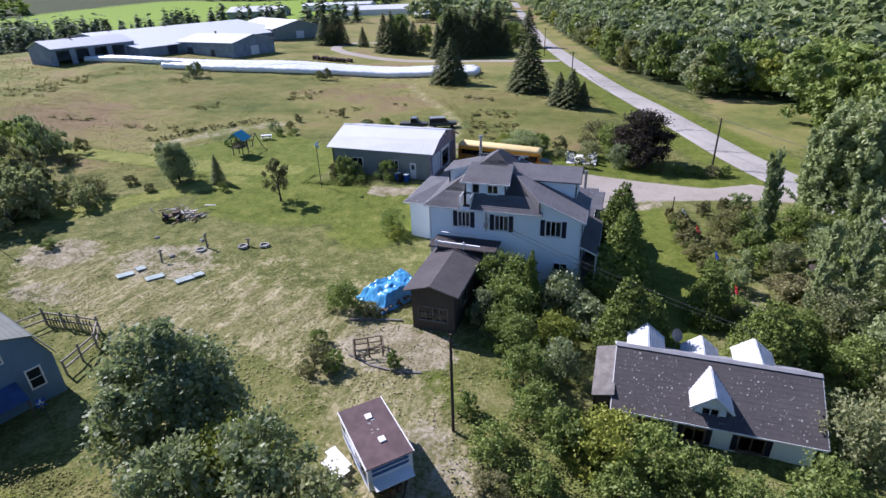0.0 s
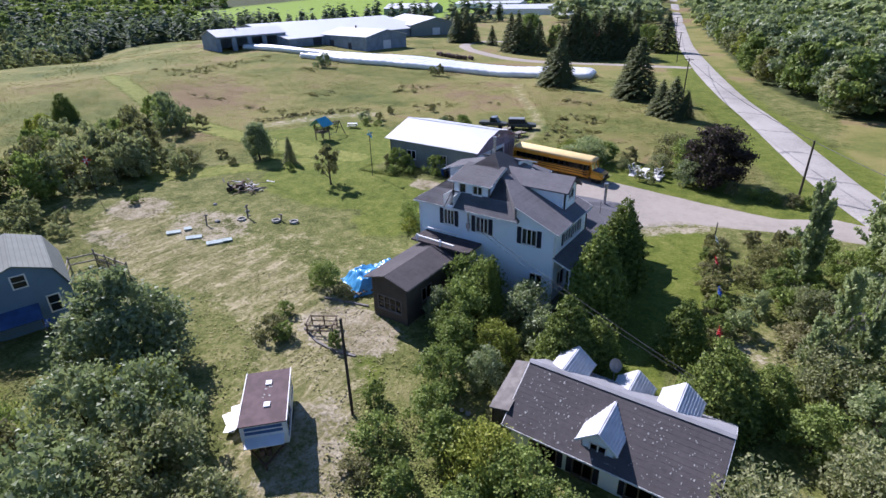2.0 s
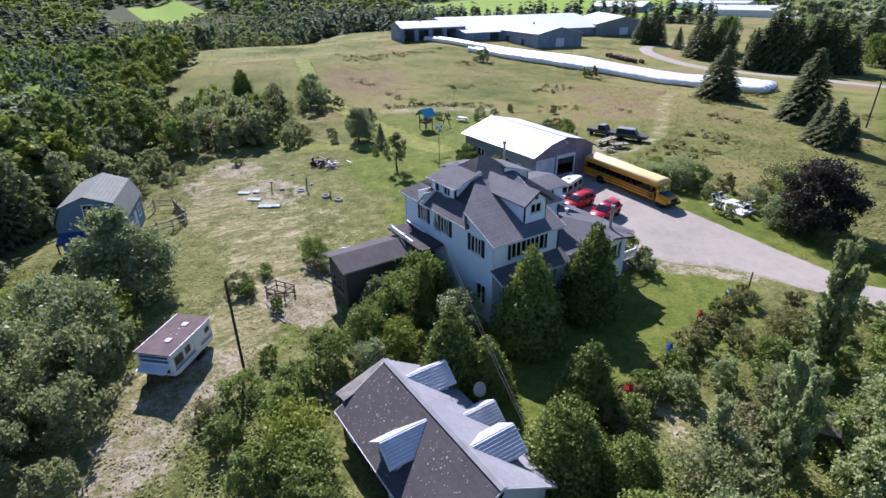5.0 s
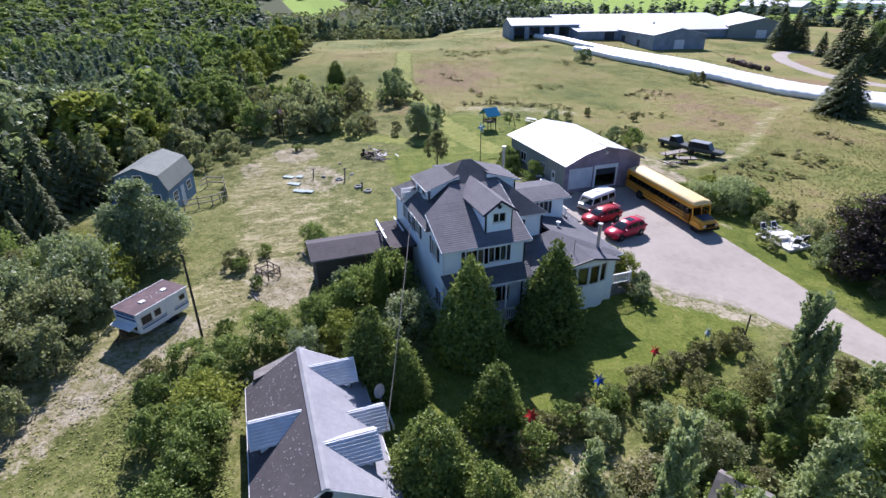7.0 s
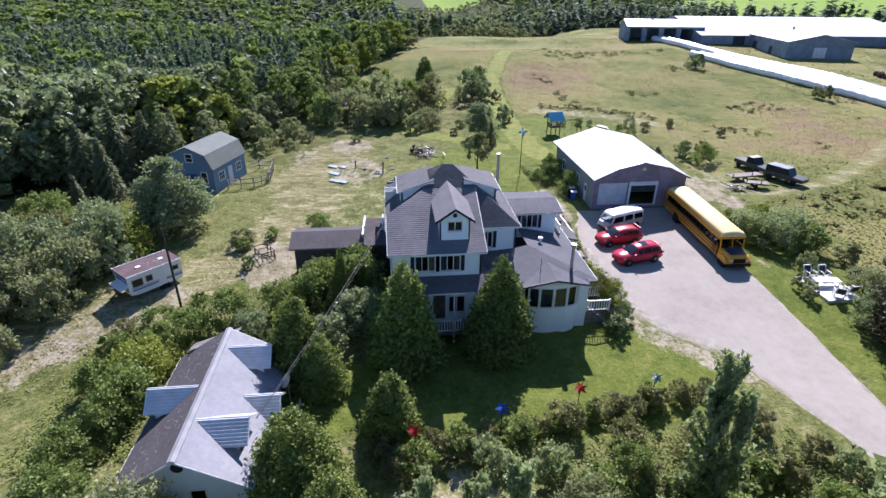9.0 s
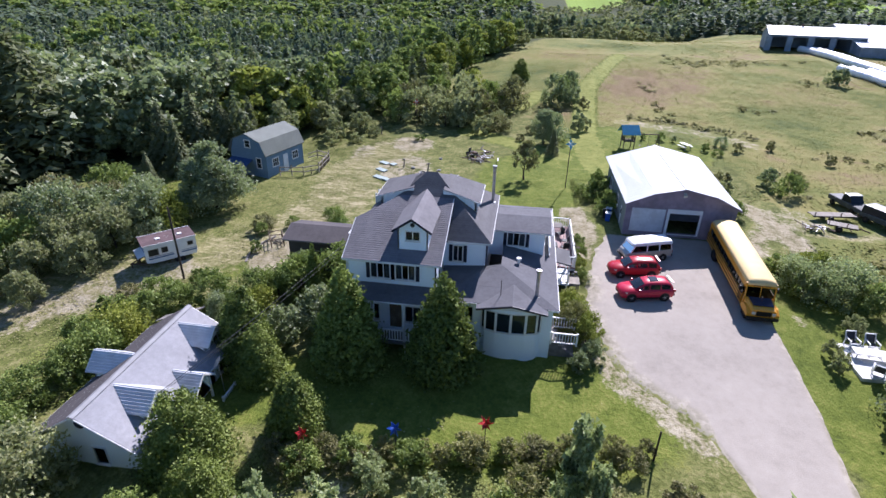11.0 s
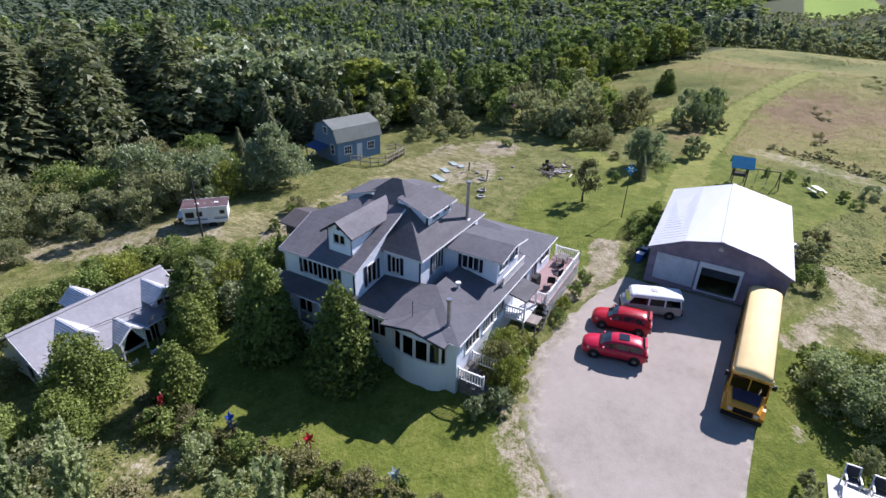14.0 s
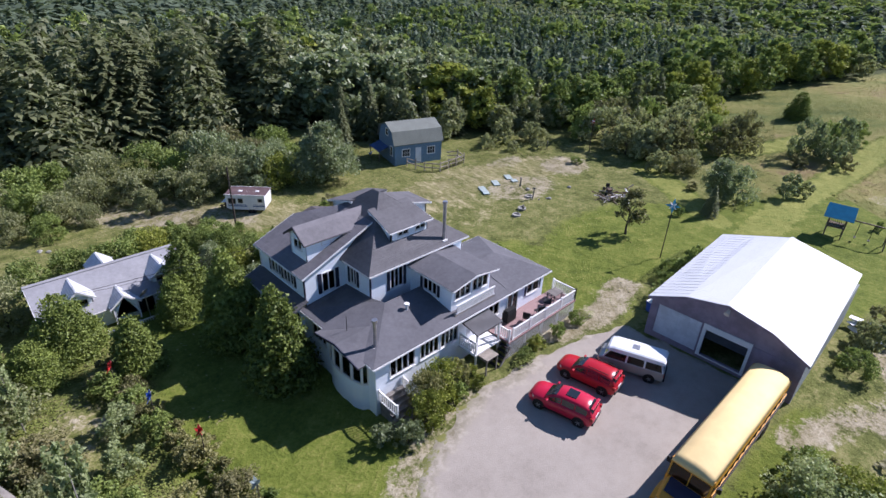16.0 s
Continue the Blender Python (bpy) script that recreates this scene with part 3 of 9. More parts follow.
strip("road", ROAD, 5.6, 0.16, M_ROAD, "pale patched country road of worn asphalt", "road")
strip("farm_lane", [(-22, 184), (-46, 182), (-75, 178), (-98, 186), (-112, 200), (-112, 214), (-100, 228)], 5.0, 0.09, M_GRAVEL, "pale gravel lane to the farm", "lane")


YARD = [(-22.4, 60.5), (-17.5, 58.6), (-9, 57.2), (-4, 58.0), (-1.0, 59.4), (2.2, 62.7), (5, 64.2), (8.2, 65.2), (10, 65.8), (15.5, 66.9), (20.5, 67.4), (19.8, 72.0), (16, 72.6), (11, 69.8), (6.5, 70.2), (0, 71.0), (-5.8, 71.3), (-12, 71.5), (-22.4, 71.6)]


ax = np.arange(-24, 22, 0.28)
ay = np.arange(56, 76, 0.28)
AX, AY = np.meshgrid(ax, ay, indexing="ij")
d = near_line(AX, AY, YARD + YARD[:1]) * np.where(inside(AX, AY, YARD), 1, -1)
wob = np.array([[noise.noise((u * 0.7, v * 0.7, 0.0)) for v in ay] for u in ax]) * (0.12 + 0.4 * (AY < 64))
AZ = land(AX, AY) + 0.075 * sm(d + wob, -0.5, 0.5) - 0.09 * (1 - sm(d + wob, -0.9, -0.1)) - 0.01
keep = (d + wob > -1.1)
idx = np.arange(AX.size).reshape(AX.shape)
ok = keep[:-1, :-1] & keep[1:, :-1] & keep[1:, 1:] & keep[:-1, 1:]
F = np.stack([idx[:-1, :-1], idx[1:, :-1], idx[1:, 1:], idx[:-1, 1:]], -1)[ok]
drive = fast_mesh("driveway", np.stack([AX, AY, AZ], -1).reshape(-1, 3), F, M_GRAVEL, True)
rim = (1 - sm(d, -0.6, np.where((AY < 64) & (AX > -14), 3.2, 1.0))).ravel()
drive.color_attributes.new("edge", "FLOAT_COLOR", "POINT").data.foreach_set("color", np.stack([rim] * 4, -1).astype(np.float32).ravel())
tagged(new("driveway", drive), "pale packed gravel driveway and parking yard", "driveway", kind="structure")

# ---- trees ----
RNG = np.random.default_rng(11)


def leaves(P, size, out=None, bias=0.5, rng=RNG, axis=None, slim=1.0):
    """One folded leaf clump (a small triangle) at each point of P, turned at random but partly facing the way out."""
    n = len(P)
    N = rng.normal(size=(n, 3))
    N /= np.linalg.norm(N, axis=1, keepdims=True)
    if out is not None:
        N = N * (1 - bias) + out * bias
        N /= np.linalg.norm(N, axis=1, keepdims=True) + 1e-9
    A = np.cross(N, rng.normal(size=(n, 3)))
    if axis is not None:
        A = axis + rng.normal(0, 0.45, (n, 3))
        A -= N * np.sum(A * N, 1, keepdims=True)
    A /= np.linalg.norm(A, axis=1, keepdims=True) + 1e-9
    Bv = np.cross(N, A)
    s = (size * rng.uniform(0.55, 1.35, n))[:, None]
    V = np.stack([P - A * s * 0.55, P + A * s * 0.35 + Bv * s * 0.42 * slim, P + A * s * 0.35 - Bv * s * 0.42 * slim], 1).reshape(-1, 3)
    return V, np.arange(3 * n).reshape(n, 3)


def shell(n, c, r, rng, fill=0.45):
    """n points in the outer part of an ellipsoid, and the way out at each."""
    D = rng.normal(size=(n, 3))
    D /= np.linalg.norm(D, axis=1, keepdims=True)
    k = (1 - fill * rng.random(n) ** 1.6)[:, None]
    return np.array(c) + D * np.array(r) * k, D


def broadleaf(seed, n, size, wide=0.42, lobes=16, low=0.18, taper=0.0, bias=0.32):
    """Crown of a broadleaf tree one high: many uneven lobes of leaf clumps."""
    rng = np.random.default_rng(seed)
    Ps, Os = [], []
    for i in range(lobes):
        a, u = rng.random() * math.tau, rng.random()
        z = low + 0.1 + (0.88 - low) * u
        rad = wide * math.sin(math.pi * (0.12 + 0.62 * (1 - u))) * rng.uniform(0.3, 0.98)
        r = wide * rng.uniform(0.15, 0.38)
        if taper:
            u = 1 - math.sqrt(rng.random())
            z, r = low + 0.07 + (0.9 - low) * u, r * (1 - 0.5 * u)
            rad = wide * (1 - u) ** taper * math.sqrt(rng.uniform(0.1, 0.85))
        r *= rng.choice((0.65, 0.85, 1.1))
        p, o = shell(n // lobes, (rad * math.cos(a), rad * math.sin(a), min(z, 0.97 - r * 0.6)), (r, r, r * 0.8), rng, 0.7)
        Ps.append(p), Os.append(o)
    P, O = np.concatenate(Ps), np.concatenate(Os)
    P += rng.normal(0, 0.018, P.shape)
    O[:, 2] += 0.35
    O /= np.linalg.norm(O, axis=1, keepdims=True)
    P[:, 2] = np.maximum(P[:, 2], low * 0.5)
    return leaves(P, size, O, bias, rng)


def column(seed, n, size, wide, shoots=60, low=0.06):
    """Crown of a slender poplar one high: steep shoots strung with leaves."""
    rng = np.random.default_rng(seed)
    k = rng.integers(0, shoots, n)
    u0 = rng.uniform(low, 0.82, shoots)
    a = rng.random(shoots) * math.tau
    reach = wide * (1 - 0.72 * u0) * rng.uniform(0.45, 1.1, shoots)
    rise = rng.uniform(0.1, 0.22, shoots)
    s = rng.random(n)
    r = reach[k] * s ** 0.75
    P = np.stack([r * np.cos(a[k]), r * np.sin(a[k]), np.minimum(u0[k] + rise[k] * s, 0.99)], 1) + rng.normal(0, 0.011, (n, 3))
    O = np.stack([np.cos(a[k]), np.sin(a[k]), np.full(n, 0.4)], 1)
    return leaves(P, size, O / np.linalg.norm(O, axis=1, keepdims=True), 0.35, rng)


def cone(seed, n, size, wide=0.28, power=0.75, low=0.02, clumps=170, bias=0.45, slim=1.0):
    """Crown of a dense cedar or spruce one high: clumps of sprays set over a cone."""
    rng = np.random.default_rng(seed)
    uk = 1 - np.sqrt(rng.random(clumps))
    ak = rng.random(clumps) * math.tau
    rk = wide * (1 - uk) ** power * rng.uniform(0.62, 1.04, clumps) * np.minimum(1, 0.7 + uk * 4)
    k = rng.integers(0, clumps, n)
    loose = rng.random(n) < 0.25
    u = np.where(loose, 1 - np.sqrt(rng.random(n)), uk[k])
    a = np.where(loose, rng.random(n) * math.tau, ak[k])
    r = np.where(loose, wide * (1 - u) ** power * np.sqrt(rng.uniform(0.3, 0.95, n)) * np.minimum(1, 0.7 + u * 4), rk[k])
    g = (0.06 * wide / 0.28 * (0.35 + 0.65 * (1 - u)))[:, None] * rng.normal(0, 0.75, (n, 3)) * np.array([1, 1, 0.8])
    P = np.stack([r * np.cos(a), r * np.sin(a), low + u * (1 - low)], 1) + g
    P[:, 2] = np.clip(P[:, 2], 0.0, 1.0)
    O = g / (np.linalg.norm(g, axis=1, keepdims=True) + 1e-9) * 0.7 + np.stack([np.cos(a), np.sin(a), np.full(n, 0.5)], 1)
    axis = np.stack([-np.cos(a), -np.sin(a), np.full(n, 0.55)], 1) if slim < 1 else None
    return leaves(P, size, O / np.linalg.norm(O, axis=1, keepdims=True), bias, rng, axis, slim)


def needles(seed, n, size, wide=0.2, low=0.05):
    """A nearer spruce: boughs set with many small sprays."""
    rng = np.random.default_rng(seed)
    tiers = 17
    k = rng.integers(0, tiers, n)
    u = (k / tiers) ** 0.95
    keep = rng.random(n) < (1.02 - u)
    k, u = k[keep], u[keep]
    m = len(k)
    a = (rng.integers(0, 9, m) + k * 0.37 + rng.normal(0, 0.10, m)) * math.tau / 9
    l = wide * (1 - u) ** 0.85
    s = np.sqrt(rng.random(m))
    r = l * s * rng.uniform(0.85, 1.12, m)
    z = low + (0.96 - low) * u + 0.03 - 0.28 * r - 0.04 * s * rng.random(m)
    P = np.stack([r * np.cos(a), r * np.sin(a), z], 1)
    O = np.stack([np.cos(a) * 0.4, np.sin(a) * 0.4, np.ones(m)], 1)
    axis = np.stack([-np.cos(a), -np.sin(a), np.full(m, 0.3)], 1)
    return leaves(P, size, O / np.linalg.norm(O, axis=1, keepdims=True), 0.68, rng, axis, 0.6)


def trunk_mesh(name, seed, height=1.0, r=0.03, limbs=7, top=0.75, mat=None, start=0.25):
    rng = random.Random(seed)
    bm = B()
    p, rr = Vector((0, 0, -0.03)), r * 1.25
    pts = [p.copy()]
    for i in range(4):
        q = p + Vector((rng.uniform(-0.02, 0.02), rng.uniform(-0.02, 0.02), top / 4 * height))
        r2 = r * (1 - 0.22 * (i + 1))
        tube(bm, p, q, rr, r2, 7)
        p, rr = q, r2
        pts.append(q.copy())
    for i in range(limbs):
        a, u = rng.random() * math.tau, rng.uniform(start, 0.9)
        k = min(3, int(u * 4))
        q = pts[k].lerp(pts[k + 1], u * 4 - k)
        e = q + Vector((math.cos(a), math.sin(a), 0.75)) * rng.uniform(0.12, 0.24)
        tube(bm, q, e, r * 0.42, r * 0.12, 5)
    me = bpy.data.meshes.new(name)
    bm.to_mesh(me)
    bm.free()
    me.materials.append(mat or M_BARK)
    return me


T_DEC = [trunk_mesh("trunk", s) for s in (1, 2)]
T_PALE = trunk_mesh("trunk", 5, r=0.014, limbs=0, top=0.9, mat=M_PALEBARK)
T_CON = trunk_mesh("trunk", 7, r=0.02, limbs=0, top=0.9)
T_BUSH = trunk_mesh("trunk", 9, r=0.022, limbs=8, top=0.5, start=0.05)


def crown_set(makers, mats):
    return {k: [fast_mesh("crown", *mk, mat) for mk in makers] for k, mat in mats.items()}


BIG = crown_set([broadleaf(21, 19000, 0.031, lobes=110, low=0.04), broadleaf(22, 19000, 0.031, lobes=95, wide=0.46, low=0.04)], {"maple": M_L_MAPLE, "green": M_L_GREEN, "lime": M_L_LIME, "purple": M_L_PURPLE, "grey": M_L_GREY})
BUSH = crown_set([broadleaf(31, 5000, 0.055, wide=0.62, low=0.0, lobes=64), broadleaf(32, 5000, 0.055, wide=0.75, low=0.0, lobes=76), broadleaf(33, 5000, 0.055, wide=0.5, low=0.0, lobes=54)],
                 {"green": M_L_GREEN, "lime": M_L_LIME, "grey": M_L_GREY, "olive": M_L_OLIVE, "maple": M_L_MAPLE, "cedar": M_L_CEDAR, "birch": M_L_BIRCH, "wilted": M_L_WILTED})
CEDAR = [fast_mesh("crown", *cone(s, 19000, 0.031, w, pw, 0.02, 260), M_L_CEDAR) for s, w, pw in ((41, 0.29, 0.7), (42, 0.33, 0.62), (43, 0.4, 0.5))]
POPLAR = [fast_mesh("crown", *column(s, 6600, 0.031, w, k), M_L_BIRCH) for s, w, k in ((51, 0.2, 70), (52, 0.25, 80), (53, 0.16, 60))]
SPARSE = fast_mesh("crown", *broadleaf(55, 2600, 0.05, wide=0.4, lobes=34, low=0.15), M_L_OLIVE)
NEEDLE = [fast_mesh("crown", *needles(s, 7000, 0.055, w), M_L_SPRUCE) for s, w in ((61, 0.22), (62, 0.27))]


DOME = fast_mesh("crown", *broadleaf(47, 21000, 0.033, wide=0.52, lobes=150, low=0.14, taper=0.5), M_L_MAPLE)


def plant(name, label, category, x, y, h, crown, trunk, width=1.0, group="", sink=0.0, rz=None):
    rz = random.uniform(0, 360) if rz is None else rz
    e = thing(name, label, category, pose(x, y, at(x, y) - sink, 0, 0, rz) @ Matrix.Diagonal((h * width, h * width, h, 1)), group)
    for nm, me in (("trunk", trunk), ("crown", crown)):
        ob = new(nm, me)
        ob.parent = e
    return e


BUSH_SMALL = crown_set([broadleaf(s, 2400, 0.076, wide=w, low=0.0, lobes=30) for s, w in ((34, 0.62), (35, 0.75), (36, 0.5))], {k: v[0].materials[0] for k, v in BUSH.items()})


def bush(x, y, h, kind="green", width=1.0, label=None, group=""):
    words = {"green": "dense green leafy shrub", "lime": "yellow-green leafy shrub", "grey": "grey-green willow shrub", "olive": "olive-brown weedy shrub", "maple": "dark green leafy shrub", "cedar": "dark green dense shrub", "birch": "pale green young poplar shrub", "wilted": "brownish wilted flowering shrub"}
    return plant("shrub", label or words[kind] + " in rough grass", "shrub", x, y, h, random.choice((BUSH_SMALL if h < 2.3 or x < -28 else BUSH)[kind]), T_BUSH, width, group)


def tree(x, y, h, kind="green", width=1.0, label=None, group=""):
    words = {"maple": "broad dark green maple tree", "green": "round green broadleaf tree", "lime": "yellow-green broadleaf tree", "purple": "burgundy-leaved maple tree", "grey": "grey-green willow tree"}
    return plant("tree", label or words[kind] + " with a full crown", "tree", x, y, h, random.choice(BIG[kind]), random.choice(T_DEC), width, group)


def cedar(x, y, h, k=0, width=1.0, label="dark green cone-shaped cedar by the lawn", group=""):
    return plant("cedar_tree", label, "tree", x, y, h, CEDAR[k], T_CON, width, group)


def poplar(x, y, h, k=0, width=1.0):
    return plant("poplar_tree", "slender pale green poplar in the hedgerow", "tree", x, y, h, POPLAR[k], T_PALE, width * 0.68, "poplars")


def fir(x, y, h, k=0, width=1.0, label="dark green spruce tree"):
    return plant("spruce_tree", label, "tree", x, y, h, NEEDLE[k], T_CON, width)


random.seed(5)
# by the house and the cottage
cedar(0.9, 40.0, 8.2, 0, 1.0, "tall dark cedar before the house porch", "porch cedars")
cedar(0.6, 46.6, 8.1, 0, 1.0, "tall dark cedar before the house porch", "porch cedars")
cedar(7.6, 38.9, 4.8, 1, 1.1)
cedar(1.7, 32.8, 6.3, 1, 1.0)
cedar(10.7, 33.9, 5.2, 2, 1.15)
cedar(-5.4, 35.3, 5.9, 0, 0.5, "narrow columnar cedar beside the wooden annex")
cedar(3.2, 34.5, 4.4, 1, 1.1)
cedar(13.2, 36.0, 3.6, 2, 1.2)
plant("tree", "broad dark green maple tree in mown grass", "tree", -22.6, 16.9, 8.0, DOME, T_DEC[1], 1.05)
tree(2.6, 78.0, 7.6, "purple", 1.25)
plant("tree", "small open-crowned tree turning brown on the lawn", "tree", -38.7, 51.4, 5.4, SPARSE, T_DEC[0], 0.85)
tree(-56.5, 54.2, 5.6, "maple", 0.85)
fir(-51.2, 55.5, 4.2, 1, 1.0)
for x, y, h, k, w in [(-32.1, 6.4, 8.0, 0, 1.1), (-34.5, 3.0, 9.5, 1, 1.0), (-27.0, 5.6, 5.0, 0, 1.1), (-38.2, 5.4, 10.5, 0, 1.1), (-41.0, 7.8, 9.0, 1, 1.1)]:
    fir(x, y, h, k, w, "dark green spruce at the edge of the wood")
# thicket between house and cottage
for x, y, h, k, w in [(-7.8, 36.6, 4.4, "green", 0.9), (-6.6, 33.6, 4.0, "green", 0.9), (-8.4, 33.2, 3.2, "maple", 0.9), (-3.2, 36.8, 3.4, "maple", 1.0), (-2.8, 31.6, 3.0, "lime", 0.9),
                      (-5.4, 30.3, 3.0, "green", 0.9), (-4.3, 27.0, 3.2, "green", 0.9), (-6.6, 31.4, 2.6, "green", 1.0), (-2.2, 29.0, 2.8, "maple", 0.8), (-1.0, 34.5, 3.0, "maple", 1.0),
                      (-3.2, 24.4, 2.6, "green", 1.0), (-1.2, 23.0, 2.8, "green", 1.1), (1.0, 22.6, 3.2, "lime", 1.0), (3.4, 22.4, 3.0, "green", 1.0), (5.6, 22.0, 2.8, "green", 1.0), (-4.8, 21.4, 1.8, "green", 1.2),
                      (1.8, 20.0, 2.6, "green", 1.1), (-2.0, 19.4, 2.0, "green", 1.2), (-4.4, 18.8, 1.2, "olive", 1.3), (13.6, 26.8, 3.8, "grey", 0.9), (8.0, 21.0, 2.6, "green", 1.0), (11.4, 22.4, 3.2, "green", 1.0),
                      (-13.0, 26.3, 1.3, "green", 0.9), (-19.9, 32.0, 2.4, "green", 0.9), (-17.4, 31.6, 1.3, "olive", 1.2), (-18.2, 24.6, 1.7, "olive", 1.1), (-16.9, 25.0, 1.3, "green", 1.1), (-21.8, 46.8, 2.6, "green", 0.8), (-20.8, 45.0, 1.6, "lime", 1.0), (-19.4, 27.2, 1.2, "green", 0.9), (-7.1, 23.8, 1.4, "green", 0.9)]:
    bush(x, y, h, k, w)
# west of the trailer
for x, y, h, k, w in [(-14.4, 13.9, 5.6, "maple", 0.8), (-18.0, 12.0, 5.2, "maple", 0.8), (-11.6, 12.4, 4.6, "grey", 0.9), (-9.6, 9.6, 4.2, "grey", 0.95), (8.0, 5.0, 4.4, "green", 0.9), (10.6, 8.2, 3.4, "grey", 0.9), (7.6, 10.6, 2.8, "green", 0.9), (11.4, 3.0, 5.0, "grey", 0.9), (7.4, 0.6, 5.2, "green", 0.9), (13.0, 6.0, 4.2, "green", 0.9), (-13.8, 9.4, 5.0, "maple", 0.9), (-5.8, 9.0, 3.8, "grey", 0.95),
                      (-2.6, 6.2, 3.8, "grey", 1.0), (2.0, 4.2, 4.0, "grey", 1.0), (-8.0, 5.8, 4.6, "green", 0.9), (-17.2, 7.8, 4.6, "olive", 0.9), (-22.0, 8.6, 3.0, "green", 1.0)]:
    bush(x, y, h, k, w)
for x, y, h, k, w in [(-21.0, 5.5, 5.0, "green", 0.9), (-15.5, 4.0, 5.6, "olive", 0.9), (-12.0, 7.0, 6.2, "maple", 0.8), (-10.5, 2.5, 5.6, "grey", 0.9), (-5.5, 1.5, 5.2, "green", 0.9), (-0.5, 0.5, 5.2, "grey", 0.9),
                      (4.5, 0.0, 5.0, "green", 0.9), (5.6, 6.4, 3.6, "grey", 1.0), (3.6, 9.4, 2.6, "grey", 0.8), (-2.2, 11.4, 3.4, "grey", 0.8), (-7.4, 12.4, 3.8, "grey", 0.9), (-16.5, 14.6, 4.4, "lime", 0.8)]:
    bush(x, y, h, k, w)
# flower hedge east of the house
for i in range(25):
    u = i / 24
    x, y = 9.6 - 3.4 * u + random.uniform(-0.7, 0.7), 38.6 + 21.0 * u + random.uniform(-0.5, 0.5)
    bush(x, y, random.uniform(1.0, 1.8), random.choice(["wilted", "green", "olive", "wilted"]), random.uniform(0.9, 1.3), "mixed flowering hedge shrub with wilted heads")
for x, y, h, k, w in [(11.2, 47.5, 2.2, "birch", 1.0), (12.2, 51.5, 2.6, "green", 1.0), (10.4, 44.2, 2.0, "birch", 1.0), (14.6, 48.4, 3.0, "grey", 0.9), (12.6, 63.6, 1.8, "birch", 1.0), (13.9, 64.4, 1.7, "birch", 1.0), (11.6, 62.7, 1.5, "olive", 1.1), (11.0, 56.2, 2.4, "wilted", 1.0), (12.8, 59.4, 2.2, "wilted", 1.0), (13.0, 49.6, 2.0, "green", 1.2), (9.6, 52.6, 1.7, "wilted", 1.1),
                      (15.4, 60.6, 2.4, "green", 1.0), (9.2, 60.6, 1.8, "olive", 1.1), (17.4, 57.4, 3.2, "green", 1.0), (19.0, 52.0, 3.4, "birch", 1.0), (17.6, 47.0, 3.0, "green", 1.0), (20.5, 45.0, 4.0, "birch", 0.9),
                      (16.2, 39.4, 3.6, "grey", 1.0), (18.4, 36.2, 4.2, "birch", 0.9), (15.6, 34.0, 3.0, "green", 1.0), (18.0, 31.0, 4.0, "grey", 0.9), (20.4, 28.0, 4.6, "birch", 0.9),
                      (22.2, 38.0, 4.4, "green", 0.9), (23.8, 33.0, 4.6, "birch", 0.9), (17.0, 25.0, 3.2, "green", 1.0), (21.0, 56.0, 3.4, "green", 1.0)]:
    bush(x, y, h, k, w)
for i in range(34):
    x, y = random.uniform(12.5, 23.5), random.uniform(42.5, 61)
    bush(x, y, random.uniform(0.9, 1.9), random.choice(["green", "birch", "green", "olive"]), random.uniform(1.1, 1.6))
for x, y, h, k, w in [(13.6, 54.3, 10.2, 0, 1.0), (14.3, 55.1, 8.0, 2, 1.1), (16.2, 44.2, 7.6, 1, 1.0), (17.6, 42.2, 8.4, 0, 1.0), (14.8, 40.4, 5.6, 1, 1.0), (19.6, 48.6, 8.6, 1, 1.0), (21.6, 41.4, 9.6, 0, 1.1), (22.8, 51.0, 9.8, 1, 1.1),
                      (24.4, 45.6, 10.6, 0, 1.1), (26.0, 39.6, 10.0, 1, 1.1), (25.4, 56.0, 9.4, 1, 1.1), (28.2, 50.0, 10.8, 0, 1.1), (24.0, 36.0, 8.0, 1, 1.0), (19.4, 59.3, 13.0, 1, 1.35), (20.4, 61.8, 13.5, 1, 1.35), (21.8, 57.6, 14.5, 1, 1.4), (23.4, 59.4, 14.5, 0, 1.5), (18.6, 61.6, 11.0, 0, 1.25)]:
    poplar(x, y, h, k, w)
